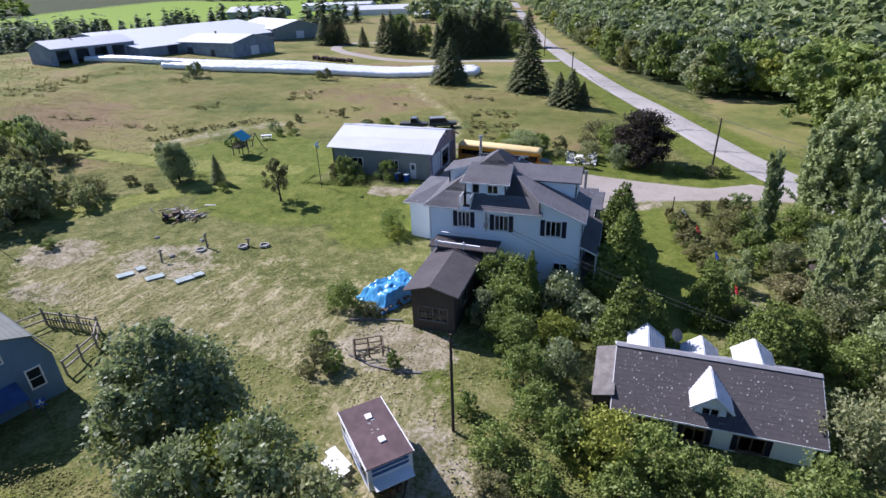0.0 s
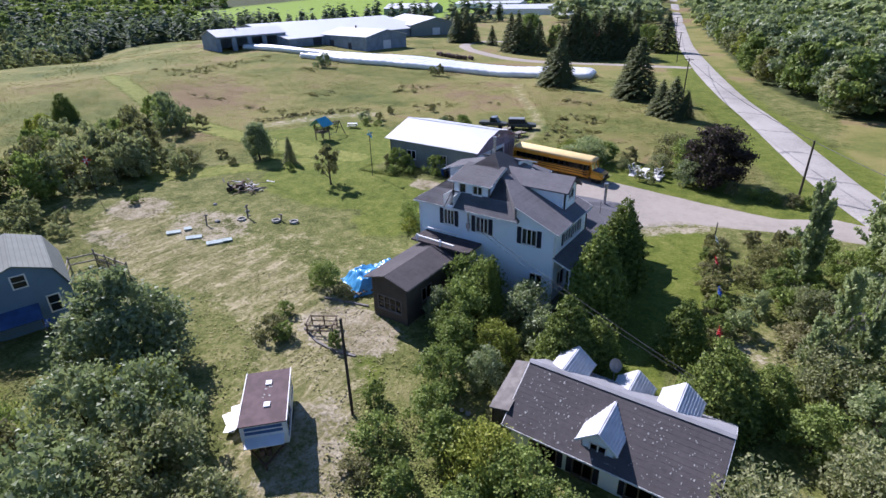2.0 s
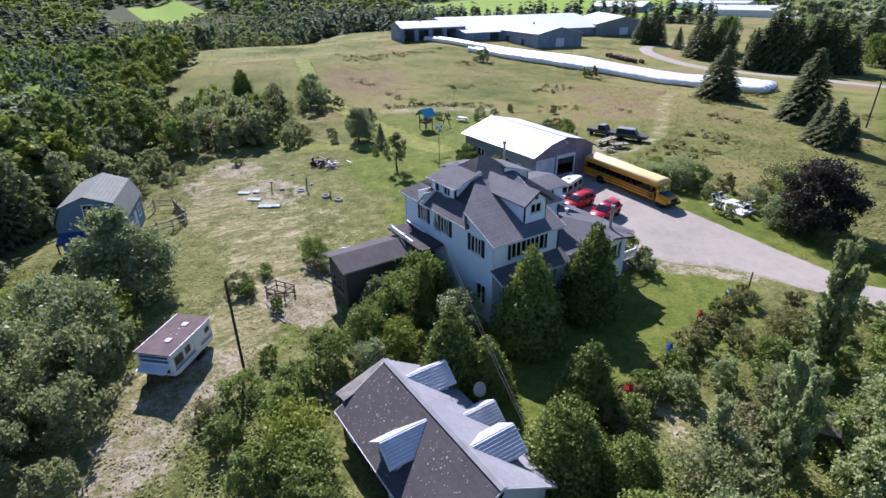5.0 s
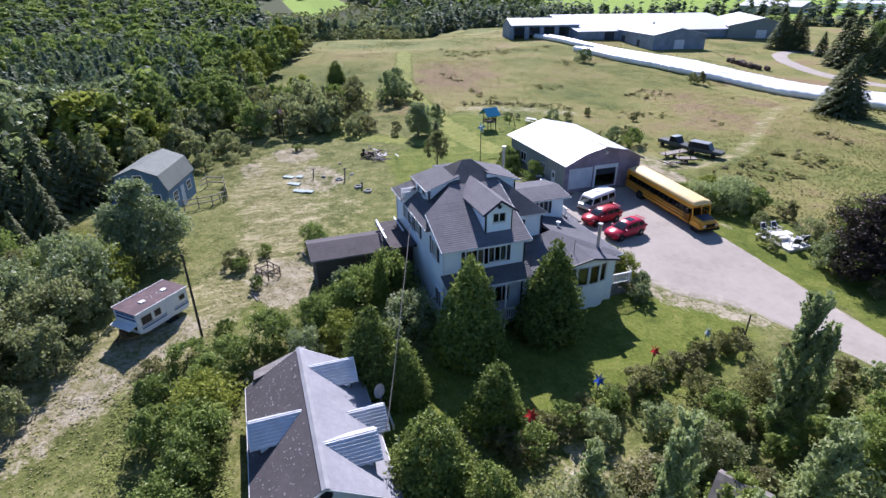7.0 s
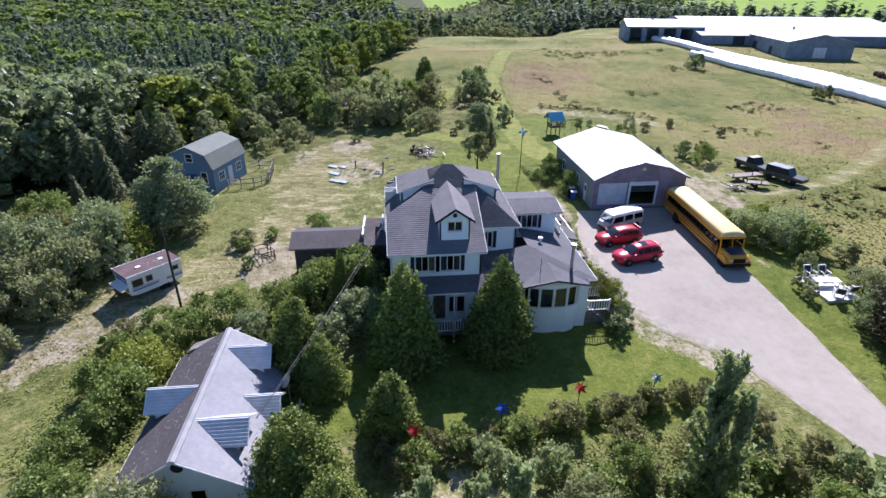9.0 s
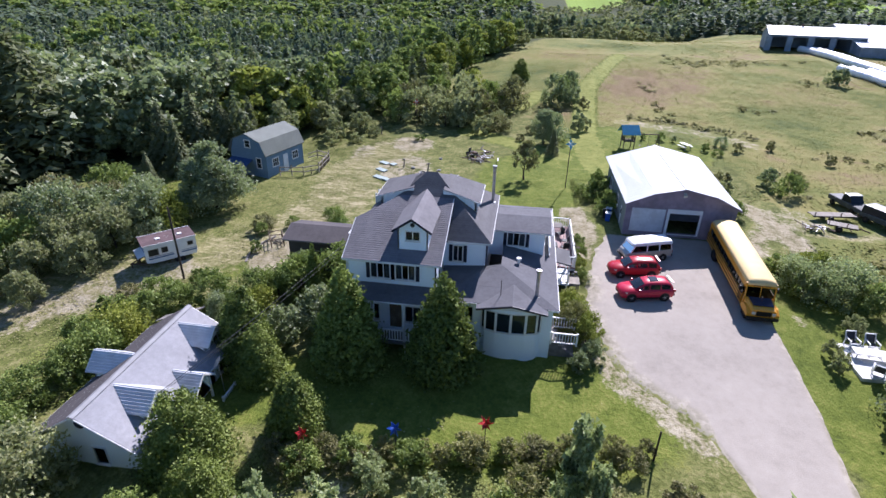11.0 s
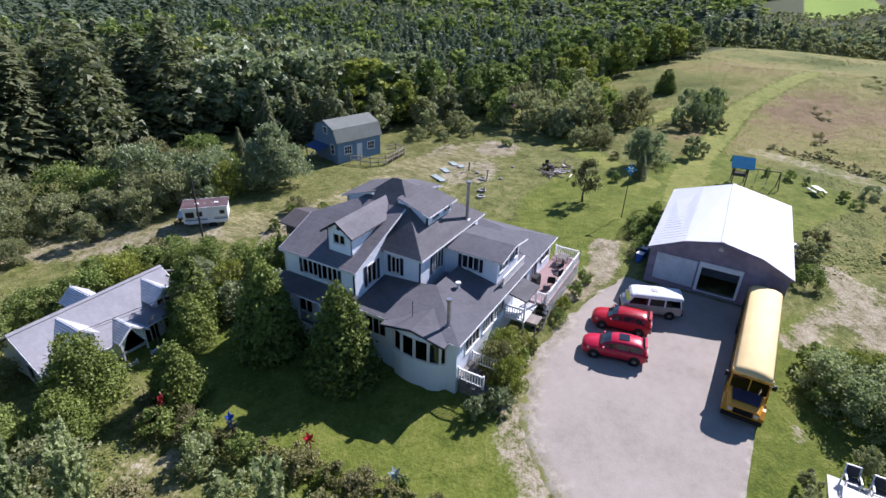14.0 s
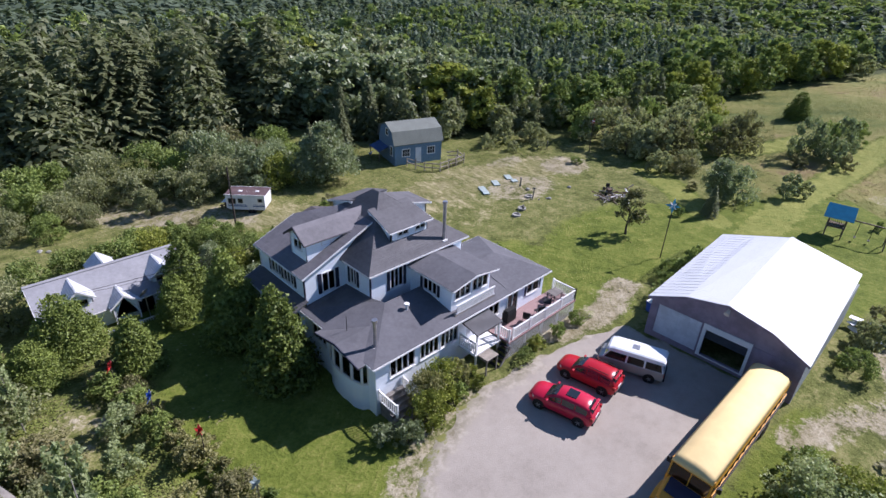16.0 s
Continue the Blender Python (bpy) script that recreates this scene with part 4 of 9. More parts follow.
# by the drive, the garage and the deck
for x, y, h, k, w in [(-15.2, 75.7, 2.8, "birch", 1.05), (-12.9, 77.2, 2.9, "birch", 1.1), (-13.3, 75.4, 2.2, "green", 1.0), (-17.2, 74.9, 2.0, "green", 1.0), (-16.6, 77.4, 2.9, "lime", 1.0), (-14.6, 79.2, 3.2, "birch", 1.2), (-11.8, 79.8, 2.8, "green", 1.15), (-17.6, 75.6, 1.7, "olive", 1.0), (-5.5, 74.3, 1.5, "grey", 0.85), (-4.1, 74.2, 1.6, "grey", 0.75), (-8.6, 77.3, 1.7, "grey", 0.8), (-4.6, 79.6, 2.4, "grey", 1.0), (0.2, 76.2, 3.4, "maple", 0.9), (-1.2, 82.4, 4.4, "green", 0.9), (-4.0, 84.6, 4.2, "olive", 0.9), (-9.0, 81.5, 2.2, "olive", 1.0),
                      (5.4, 75.4, 1.6, "olive", 1.2), (7.6, 75.0, 1.4, "green", 1.2), (9.6, 74.8, 1.5, "green", 1.2), (11.6, 75.0, 1.5, "olive", 1.2), (13.4, 75.4, 1.4, "green", 1.2),
                      (-34.6, 60.6, 3.0, "green", 0.9), (-33.0, 60.2, 2.2, "green", 0.9), (-28.6, 60.8, 2.6, "green", 0.8), (-36.2, 60.4, 2.0, "olive", 1.0), (-34.0, 58.6, 1.2, "green", 1.4), (-31.6, 59.0, 1.0, "green", 1.4),
                      (-33.4, 74.6, 2.8, "grey", 0.9), (-36.0, 75.0, 3.2, "olive", 0.9), (-30.0, 74.6, 2.0, "green", 1.0), (-42.5, 83.0, 2.6, "maple", 0.9), (-39.4, 84.2, 3.0, "green", 0.9), (-44.0, 87.0, 2.0, "olive", 1.0),
                      (-15.0, 57.0, 1.2, "lime", 1.1), (-17.5, 57.2, 1.3, "green", 1.1), (-20.0, 57.2, 1.2, "green", 1.1), (-13.6, 57.2, 0.9, "green", 1.1),
                      (-5.0, 55.6, 2.9, "wilted", 0.8), (-6.3, 55.5, 2.8, "lime", 0.8), (-5.6, 56.6, 2.0, "lime", 0.85), (-7.7, 55.7, 2.2, "wilted", 0.85), (-7.0, 56.6, 1.4, "green", 0.9), (-8.6, 55.9, 1.5, "lime", 0.8), (-4.0, 56.7, 2.7, "lime", 0.75), (-2.2, 57.0, 1.9, "maple", 0.85), (-9.0, 56.8, 0.9, "lime", 1.0), (-1.0, 56.0, 1.6, "maple", 1.0)]:
    bush(x, y, h, k, w)
# meadow edge, west
for x, y, h, k, w in [(-66.4, 40.6, 6.0, "grey", 0.95), (-64.2, 39.4, 5.0, "grey", 0.95), (-69.0, 41.6, 6.0, "olive", 0.9), (-65.6, 32.2, 6.2, "grey", 0.9), (-66.2, 28.4, 5.8, "green", 0.9), (-70.0, 30.4, 6.6, "olive", 0.85), (-64.4, 37.0, 5.0, "grey", 0.9),
                      (-61.4, 44.0, 3.0, "grey", 1.1), (-63.6, 46.4, 2.8, "olive", 1.1), (-74.0, 39.6, 6.6, "grey", 0.8), (-80.3, 48.5, 6.6, "olive", 0.7), (-85.0, 56.4, 6.6, "maple", 0.6), (-88.4, 58.0, 5.6, "green", 0.7), (-97.0, 60.4, 4.4, "green", 0.8),
                      (-91.4, 60.0, 6.2, "maple", 0.55), (-77.4, 33.6, 6.4, "green", 0.9), (-82.6, 38.0, 6.4, "grey", 0.9), (-90.0, 38.6, 6.0, "lime", 0.9), (-57.4, 23.4, 3.4, "grey", 1.0), (-54.0, 20.6, 3.8, "grey", 1.0), (-58.6, 56.2, 4.6, "maple", 0.7)]:
    bush(x, y, h, k, w)
for x, y, h, k, w in [(-67.0, 36.0, 5.0, "grey", 0.9), (-70.5, 38.6, 5.2, "grey", 0.9), (-72.6, 34.6, 5.6, "grey", 0.8), (-64.8, 40.0, 3.2, "olive", 0.9), (-66.0, 46.2, 3.0, "grey", 1.0), (-69.0, 44.4, 4.0, "olive", 0.9), (-75.0, 47.4, 5.6, "olive", 0.8),
                      (-78.4, 43.4, 5.6, "green", 0.9), (-83.0, 47.6, 4.6, "olive", 0.9), (-86.0, 60.4, 4.2, "maple", 0.8), (-84.0, 62.6, 2.6, "olive", 0.9), (-80.0, 57.0, 1.8, "olive", 1.2), (-64.6, 60.2, 3.4, "maple", 0.8), (-66.6, 61.6, 2.2, "grey", 0.9),
                      (-113.0, 123.6, 4.2, "maple", 0.8), (-115.0, 122.6, 3.2, "maple", 0.8), (-79.4, 135.0, 3.2, "olive", 0.9), (-81.6, 134.4, 2.6, "grey", 0.9), (-60.4, 90.0, 1.6, "olive", 1.0), (-54.0, 96.0, 1.6, "olive", 1.0),
                      (-55.0, 34.0, 1.0, "green", 1.8), (-52.0, 24.4, 1.6, "grey", 1.4), (-56.0, 26.4, 1.4, "grey", 1.4), (-59.0, 24.0, 2.2, "grey", 1.2), (-50.0, 20.8, 2.4, "grey", 1.0), (-48.5, 53.0, 1.3, "green", 0.9), (-61.7, 70.6, 1.2, "green", 0.9), (-61.6, 73.2, 1.4, "green", 0.9), (-61.5, 75.3, 1.0, "maple", 1.1), (-57.6, 79.2, 1.3, "green", 1.2), (-60.4, 82.4, 1.7, "maple", 1.0), (-58.6, 84.4, 1.5, "olive", 1.1), (-55.8, 80.6, 1.0, "green", 1.3), (-58.0, 50.4, 1.2, "olive", 1.2), (-63.0, 52.0, 1.4, "olive", 1.2)]:
    bush(x, y, h, k, w)
cedar(-107.0, 49.0, 5.2, 2, 1.05, "lone dark conifer in the dry meadow")
for x, y, h, w in [(-22.0, 128.6, 13.5, 1.7), (-24.5, 130.5, 11.0, 1.6), (-10.8, 113.3, 8.0, 1.6), (-13.4, 114.6, 7.0, 1.5), (-8.6, 114.0, 5.5, 1.5), (-39.6, 222.5, 15.0, 1.5), (-58.8, 250.0, 17.0, 1.4)]:
    fir(x, y, h, random.randint(0, 1), w)
for x, y, h, w in [(-44.0, 137.0, 12.0, 1.6), (-46.8, 138.4, 9.5, 1.6), (-42.2, 136.2, 7.5, 1.7)]:
    fir(x, y, h, 1, w)
for i in range(15):
    fir(-65 + 21 * i / 14 + random.uniform(-1, 1), 188 + 11 * i / 14 + random.uniform(-1.5, 3.5), random.uniform(11, 18), i % 2, 1.35)
for x, y, h in [(-121.3, 209.0, 13.0), (-118.0, 211.0, 14.0), (-114.5, 210.0, 12.0), (-102.2, 205.0, 8.0), (-88.0, 194.0, 14.0), (-84.5, 193.0, 15.0), (-81.0, 195.0, 12.0), (-76.0, 193.0, 12.0)]:
    fir(x, y, h, int(x) % 2, 1.5, "tall dark green spruce by the farm lane")
for i in range(16):
    x, y = random.uniform(-95, -45), random.uniform(202, 240)
    if near_line(np.array([x]), np.array([y]), [(-46, 182), (-75, 178), (-98, 186), (-112, 200)])[0] > 6:
        fir(x, y, random.uniform(8, 14), random.randint(0, 1), 1.2) if i % 3 == 0 else plant("tree", "round green broadleaf tree with a full crown", "tree", x, y, random.uniform(7, 13), random.choice(BUSH["maple" if i % 3 == 1 else "green"]), random.choice(T_DEC), 0.75)

# ---- woods ----
def tops(templates, z0):
    """The upper part of each crown alone, for trees that stand within a closed wood."""
    return [(V, F[V[F[:, 0], 2] > z0]) for V, F in templates]


def woods(name, label, spots, templates, mat, rng):
    """Trees past counting, in one mesh. spots: rows of x, y, height, width; templates: crowns one high."""
    Vs, Fs, base = [], [], 0
    for x, y, h, w in spots:
        V, F = templates[rng.integers(len(templates))]
        a = rng.random() * math.tau
        c, s = math.cos(a), math.sin(a)
        P = np.stack([(V[:, 0] * c - V[:, 1] * s) * h * w + x, (V[:, 0] * s + V[:, 1] * c) * h * w + y, V[:, 2] * h + at(x, y)], 1)
        Vs.append(P), Fs.append(F + base)
        base += len(V)
    if Vs:
        tagged(new(name, fast_mesh(name, np.concatenate(Vs), np.concatenate(Fs), mat)), label, "trees", kind="stuff")


def scatter(x0, x1, y0, y1, gap, keep, rng):
    X, Y = np.meshgrid(np.arange(x0, x1, gap), np.arange(y0, y1, gap))
    X, Y = X.ravel() + rng.uniform(-0.42, 0.42, X.size) * gap, Y.ravel() + rng.uniform(-0.42, 0.42, Y.size) * gap
    k = keep(X, Y)
    return X[k], Y[k]


def spots(X, Y, lo, hi, rng, wide=(0.85, 1.2)):
    return [(x, y, rng.uniform(lo, hi), rng.uniform(*wide)) for x, y in zip(X, Y)]


R = np.random.default_rng(77)
S_NEAR = [cone(s, 3600, 0.045, w, p, 0.02, 190, 0.5, 0.6) for s, w, p in ((1, 0.17, 0.8), (2, 0.2, 0.9), (3, 0.22, 0.75), (9, 0.15, 0.8))] + [needles(s, 4400, 0.054, w, 0.02) for s, w in ((10, 0.2), (11, 0.17))]
S_MID = [cone(s, 1500, 0.07, w, p, 0.02, 90, 0.6, 0.6) for s, w, p in ((1, 0.17, 0.8), (2, 0.2, 0.9), (3, 0.22, 0.75), (9, 0.15, 0.8))] + [needles(s, 1900, 0.085, w, 0.02) for s, w in ((10, 0.2), (11, 0.17))]
S_LOW = tops([cone(s, 560, 0.113, w, 0.8, 0.02, 60, 0.6, 0.6) for s, w in ((4, 0.17), (5, 0.2), (6, 0.22), (12, 0.15))] + [needles(14, 1100, 0.11, 0.19, 0.02)], 0.25)
S_FAR = [needles(s, 130, 0.22, w, 0.02) for s, w in ((7, 0.19), (8, 0.24), (13, 0.16))]
D_MID = [broadleaf(s, 2300, 0.066, wide=0.4, lobes=36, low=0.05, bias=0.5) for s in (1, 2, 3)]
D_LOW = tops([broadleaf(s, 900, 0.09, wide=0.42, lobes=26, low=0.05, bias=0.5) for s in (4, 5, 6)], 0.2)
S_BACK = tops([cone(s, 420, 0.13, w, 0.8, 0.02, 40, 0.6, 0.6) for s, w in ((21, 0.18), (22, 0.21))] + [needles(23, 560, 0.14, 0.2, 0.02)], 0.25)
D_FAR = [broadleaf(s, 95, 0.23, wide=0.42, lobes=9, low=0.05, bias=0.5) for s in (7, 8)]
D_BACK = tops([broadleaf(s, 430, 0.13, wide=0.44, lobes=16, low=0.05, bias=0.5) for s in (14, 15, 16)], 0.2)
TUFT = [broadleaf(s, 42, 0.3, wide=0.42, lobes=6, low=0.0) for s in (17, 18)]


def open_ground(a, b):
    """Clearings within the wood west of the yard."""
    return (np.hypot((a + 66) / 15, (b + 45) / 7) < 1) | (np.hypot((a + 29) / 5.5, (b + 2) / 8) < 1)


def stand_edge(X):
    """Where the tall spruce stand and the grove behind the barn begin."""
    return np.interp(X, [-60, -52, -46, -40, -35, -33, -26, -9, -1, 12, 40], [12, 7, 3, -1, -4, -11, -12, -13, -11, -14, -18])


# tall old spruces south of the clearing
X, Y = scatter(-34, 40, -44, -8, 4.4, lambda a, b: (b < stand_edge(a)) & ~open_ground(a, b), R)
front = Y > stand_edge(X) - 11
woods("spruce_plantation", "tall dark spruces beside the clearing", spots(X[front], Y[front], 13, 18, R, (1.5, 2.1)), S_NEAR, M_L_SPRUCE, R)
woods("spruce_plantation", "tall dark spruces beside the clearing", spots(X[~front], Y[~front], 12, 17, R, (1.3, 1.8)), tops(S_MID, 0.3), M_L_SPRUCE, R)
# mixed grove behind the barn
X, Y = scatter(-66, -34, -38, 14, 3.4, lambda a, b: (b < stand_edge(a)) & (b < west_edge(a) - 3) & ~open_ground(a, b), R)
kind, front = R.random(len(X)), Y > stand_edge(X) - 13
for lo, hi, h0, h1, near_set, back_set, mat, lab in ((0.0, 0.5, 9, 13, S_NEAR, tops(S_MID, 0.3), M_L_SPRUCE, "dark spruces in the grove behind the barn"), (0.5, 0.8, 8.5, 12, D_MID, D_LOW, M_L_MAPLE, "dark green broadleaf trees in the grove behind the barn"),
                                                 (0.8, 0.87, 9, 12.5, D_MID, D_LOW, M_L_LIME, "yellow-green broadleaf trees in the grove behind the barn"), (0.87, 1.0, 7, 10, D_MID, D_LOW, M_L_GREY, "grey-green willows in the grove behind the barn")):
    for nearer, crowns in ((True, near_set), (False, back_set)):
        k = (kind >= lo) & (kind < hi) & (front == nearer)
        woods("grove", lab, spots(X[k], Y[k], h0, h1, R, (1.0, 1.4)), crowns, mat, R)
# young plantation beyond
X, Y = scatter(-190, 20, -110, 50, 3.8, lambda a, b: (b < west_edge(a) - 9) & ~open_ground(a, b) & ((a < -66) | (b < np.where(a < -34, -38, -48))), R)
dec, nearest = R.random(len(X)) < 0.14, Y > -62
woods("spruce_wood", "blue-green young spruce plantation", spots(X[~dec & nearest], Y[~dec & nearest], 7.5, 10.5, R, (1.0, 1.4)), S_LOW, M_L_HAZESPRUCE, R)
woods("spruce_wood", "blue-green young spruce plantation", spots(X[~dec & ~nearest], Y[~dec & ~nearest], 8, 11, R, (1.0, 1.5)), S_BACK, M_L_HAZESPRUCE, R)
woods("broadleaf_wood", "green broadleaf trees among spruces", spots(X[dec], Y[dec], 7.5, 11, R), D_BACK, M_L_GREEN, R)
X, Y = scatter(-170, -40, -20, 50, 4.2, lambda a, b: (b < west_edge(a) + 1) & (b > west_edge(a) - 9) & (b > stand_edge(a) - 2), R)
kind = R.random(len(X))
for lo, hi, h0, h1, crowns, mat, lab in ((0.0, 0.3, 6, 10, D_MID, M_L_GREEN, "green broadleaf trees along the forest edge"), (0.3, 0.42, 7, 10, D_MID, M_L_LIME, "yellow-green broadleaf trees along the forest edge"),
                                         (0.42, 0.82, 4, 7, D_MID, M_L_GREY, "grey-green willows along the forest edge"), (0.82, 1.0, 6, 10, S_MID, M_L_SPRUCE, "young spruces along the forest edge")):
    k = (kind >= lo) & (kind < hi)
    woods("forest_edge_trees", lab, spots(X[k], Y[k], h0, h1, R, (0.9, 1.3)), crowns, mat, R)
X, Y = scatter(-230, 30, -300, -108, 8.5, lambda a, b: a > -400, R)
woods("far_spruce_wood", "distant dark spruce wood", spots(X, Y, 10, 14, R, (1.2, 1.7)), S_FAR, M_L_HAZESPRUCE, R)
X, Y = scatter(-400, -190, -280, 150, 7.0, lambda a, b: (b < west_edge(a) - 2) & ((a < -232) | (b < -100) | (b > west_edge(a) - 140)), R)
kind, nearest = R.random(len(X)), Y > west_edge(X) - 42
for lo, hi, h0, h1, near_set, far_set, mat, lab in ((0.0, 0.45, 8, 13, S_BACK, S_FAR, M_L_HAZESPRUCE, "distant dark spruce wood"), (0.45, 0.75, 6, 10, D_BACK, D_FAR, M_L_GREY, "distant rounded grey-green trees"), (0.75, 0.9, 6, 11, D_BACK, D_FAR, M_L_MAPLE, "distant rounded dark green trees"), (0.9, 1.0, 5, 8, D_BACK, D_FAR, M_L_WILTED, "distant rounded brownish trees")):
    for close, crowns in ((True, near_set), (False, far_set)):
        k = (kind >= lo) & (kind < hi) & (nearest == close)
        woods("far_mixed_wood", lab, spots(X[k], Y[k], h0, h1, R, (1.0, 1.4)), crowns, mat, R)
X, Y = scatter(-300, -186, 50, 150, 6.0, lambda a, b: np.abs(b - west_edge(a)) < 4, R)
woods("forest_edge_trees", "pale rounded willows along the far edge of the meadow", spots(X, Y, 3.5, 6, R, (1.2, 1.6)), D_BACK, M_L_GREY, R)
X, Y = scatter(-1100, -400, -500, 420, 17.0, lambda a, b: ~((a > -745) & (b > 56) & (b < 150)) & ~((a > -570) & (b > 290)), R)
dec = R.random(len(X)) < 0.35
woods("far_spruce_wood", "distant dark spruce wood", spots(X[~dec], Y[~dec], 13, 20, R, (1.6, 2.2)), S_FAR, M_L_HAZESPRUCE, R)
woods("far_broadleaf_wood", "distant rounded green trees", spots(X[dec], Y[dec], 11, 16, R, (1.5, 2.0)), D_FAR, M_L_GREEN, R)
X, Y = scatter(-575, -400, 56, 150, 8.0, lambda a, b: a < 0, R)
woods("far_broadleaf_wood", "low scrub before the far field", spots(X, Y, 2.5, 4.5, R, (1.3, 2.0)), D_FAR, M_L_GREY, R)
X, Y = scatter(-520, -130, 300, 700, 12.0, lambda a, b: (a < -0.3 * b - 60) & ~((a < -300) & (b > 285) & (b < 615)) & ((np.hypot((a + 235) / 130, (b - 400) / 75) > 1) | (b > 470)), R)
woods("far_spruce_wood", "distant dark spruce wood behind the farm", spots(X, Y, 10, 17, R, (1.3, 1.8)), S_FAR, M_L_HAZESPRUCE, R)
X, Y = scatter(-330, -200, 120, 262, 8.0, lambda a, b: (a < -268) | ((b > 236) & (a < -225)), R)
woods("far_spruce_wood", "distant dark spruce wood behind the farm", spots(X, Y, 9, 15, R, (1.2, 1.7)), S_FAR, M_L_HAZESPRUCE, R)


X, Y = scatter(-60, 130, 112, 330, 4.9, lambda a, b: (a > wood_side(b) + 1.5) & (a < wood_side(b) + 48), R)
kind, deep = R.random(len(X)), X > wood_side(Y) + 8
for lo, hi, h0, h1, mat, lab in ((0.0, 0.35, 7, 12, M_L_GREEN, "dense green broadleaf wood beside the road"), (0.35, 0.44, 6, 10, M_L_LIME, "yellow-tinged broadleaf wood beside the road"), (0.44, 0.85, 8, 13, M_L_MAPLE, "dark green broadleaf wood beside the road"),
                                 (0.85, 0.95, 6, 10, M_L_GREY, "grey-green broadleaf wood beside the road"), (0.95, 1.0, 6, 9, M_L_WILTED, "browning broadleaf wood beside the road")):
    for part_of, crowns in ((~deep & (Y < 200), D_MID), ((~deep & (Y >= 200)) | (deep & (Y < 185)), D_LOW), (deep & (Y >= 185), D_BACK)):
        k = (kind >= lo) & (kind < hi) & part_of
        woods("roadside_wood", lab, spots(X[k], Y[k], h0, h1, R, (0.9, 1.2)), crowns, mat, R)
X, Y = scatter(-140, 320, 120, 700, 13.5, lambda a, b: (a > np.where(b < 330, wood_side(b) + 46, road_x(b) + 10)) & (a < 60 + 0.5 * b), R)
woods("hill_wood", "green wooded hillside", spots(X, Y, 9, 14, R, (1.2, 1.8)), D_FAR, M_L_BIRCH, R)
X, Y = scatter(40, 70, 40, 125, 6.5, lambda a, b: a > 44 - 0.05 * b, R)
woods("roadside_wood", "dense green broadleaf wood beside the road", spots(X, Y, 8, 12, R, (1.0, 1.4)), D_LOW, M_L_GREEN, R)
X, Y = scatter(-130, -40, 330, 640, 8.5, lambda a, b: (a < road_x(b) - 12) & (a > road_x(b) - 120), R)
woods("far_broadleaf_wood", "distant rounded green trees", spots(X, Y, 8, 13, R, (1.2, 1.7)), D_FAR, M_L_MAPLE, R)

woods("roadside_wood", "dense green broadleaf wood beside the road", [(29 + 8 * R.random(), 78 + 3.2 * i, R.uniform(9, 13), 1.1) for i in range(11)], D_MID, M_L_GREEN, R)


# ---- grass and weeds ----
def cover_at(X, Y, s=0.11):
    return np.array([noise.noise((a * s, b * s, 3.0)) for a, b in zip(X, Y)])


def turf(name, label, X, Y, size, top, mat):
    """Loose blades and seed heads lying over the ground, past counting."""
    P = np.stack([X, Y, land(X, Y) + 0.02 + top * R.random(len(X)) ** 1.5], 1)
    up = np.tile(np.array([[-0.25, 0.1, 1.0]]), (len(X), 1))
    V, F = leaves(P, size, up / np.linalg.norm(up[0]), 0.94, R)
    tagged(new(name, fast_mesh(name, V, F, mat)), label, "grass", kind="stuff")


def free(a, b):
    """Open ground: away from buildings, drive and mown paths."""
    k = ~inside(a, b, YARD)
    for x0, x1, y0, y1 in ((-21.5, -0.5, 38.8, 57), (-14.5, -9, 30, 39), (-37, -22, 61, 73), (0.2, 12.6, 25, 33.4), (-43, -32.5, 12, 20.5), (-14.5, -7.5, 15.5, 22)):
        k &= ~((a > x0) & (a < x1) & (b > y0) & (b < y1))
    return k


X, Y = scatter(-150, -40, 34, 135, 0.36, lambda a, b: (near_line(a, b, PATH_W) > 2.0) & (near_line(a, b, PATH_N) > 1.3) & (near_line(a, b, PATH_L) > 2.0) & ~inside(a, b, LAWN_W) & (near_line(a, b, FURROW) > 2.4) & (b > np.where(a > -100, 46 + 0.25 * (a + 100), west_edge(a) + 2)), R)
c1 = cover_at(X, Y, 0.07) + 0.5 * cover_at(X, Y, 0.4) + R.normal(0, 0.2, len(X))
k = c1 > 0.05
turf("meadow_grass", "straw-coloured meadow grass", X[k], Y[k], 0.27, 0.1, M_GRASSBLADE)
k = (c1 < -0.2) & (c1 > -0.6)
turf("meadow_weeds", "olive-green weeds in the meadow", X[k], Y[k], 0.27, 0.1, M_WEED)
X, Y = scatter(-260, -30, 48, 250, 0.95, lambda a, b: ((a < -150) | (b > 134)) & (b > west_edge(a) + 2) & (near_line(a, b, PATH_W) > 2.0) & (b < 170 - 0.12 * (a + 150) + 40 * (a < -110)) & (a < road_x(b) - 9), R)
c1 = cover_at(X, Y, 0.05) + 0.4 * cover_at(X, Y, 0.3) + R.normal(0, 0.2, len(X))
turf("meadow_grass", "straw-coloured meadow grass", X[c1 > 0.1], Y[c1 > 0.1], 0.6, 0.12, M_GRASSBLADE)
X, Y = scatter(-40, 8, 76, 130, 0.36, lambda a, b: free(a, b) & (near_line(a, b, PATH_N) > 1.3) & (np.hypot((a + 25) / 9, (b - 76) / 4.5) > 1) & (np.hypot((a + 31) / 6, (b - 82) / 5) > 1) & (a < road_x(b) - 8) & (b > np.where(a > -14, 80.5, 74.5 + 0.05 * (a + 40))), R)
c1 = cover_at(X, Y, 0.09) + 0.5 * cover_at(X, Y, 0.4) + R.normal(0, 0.2, len(X))
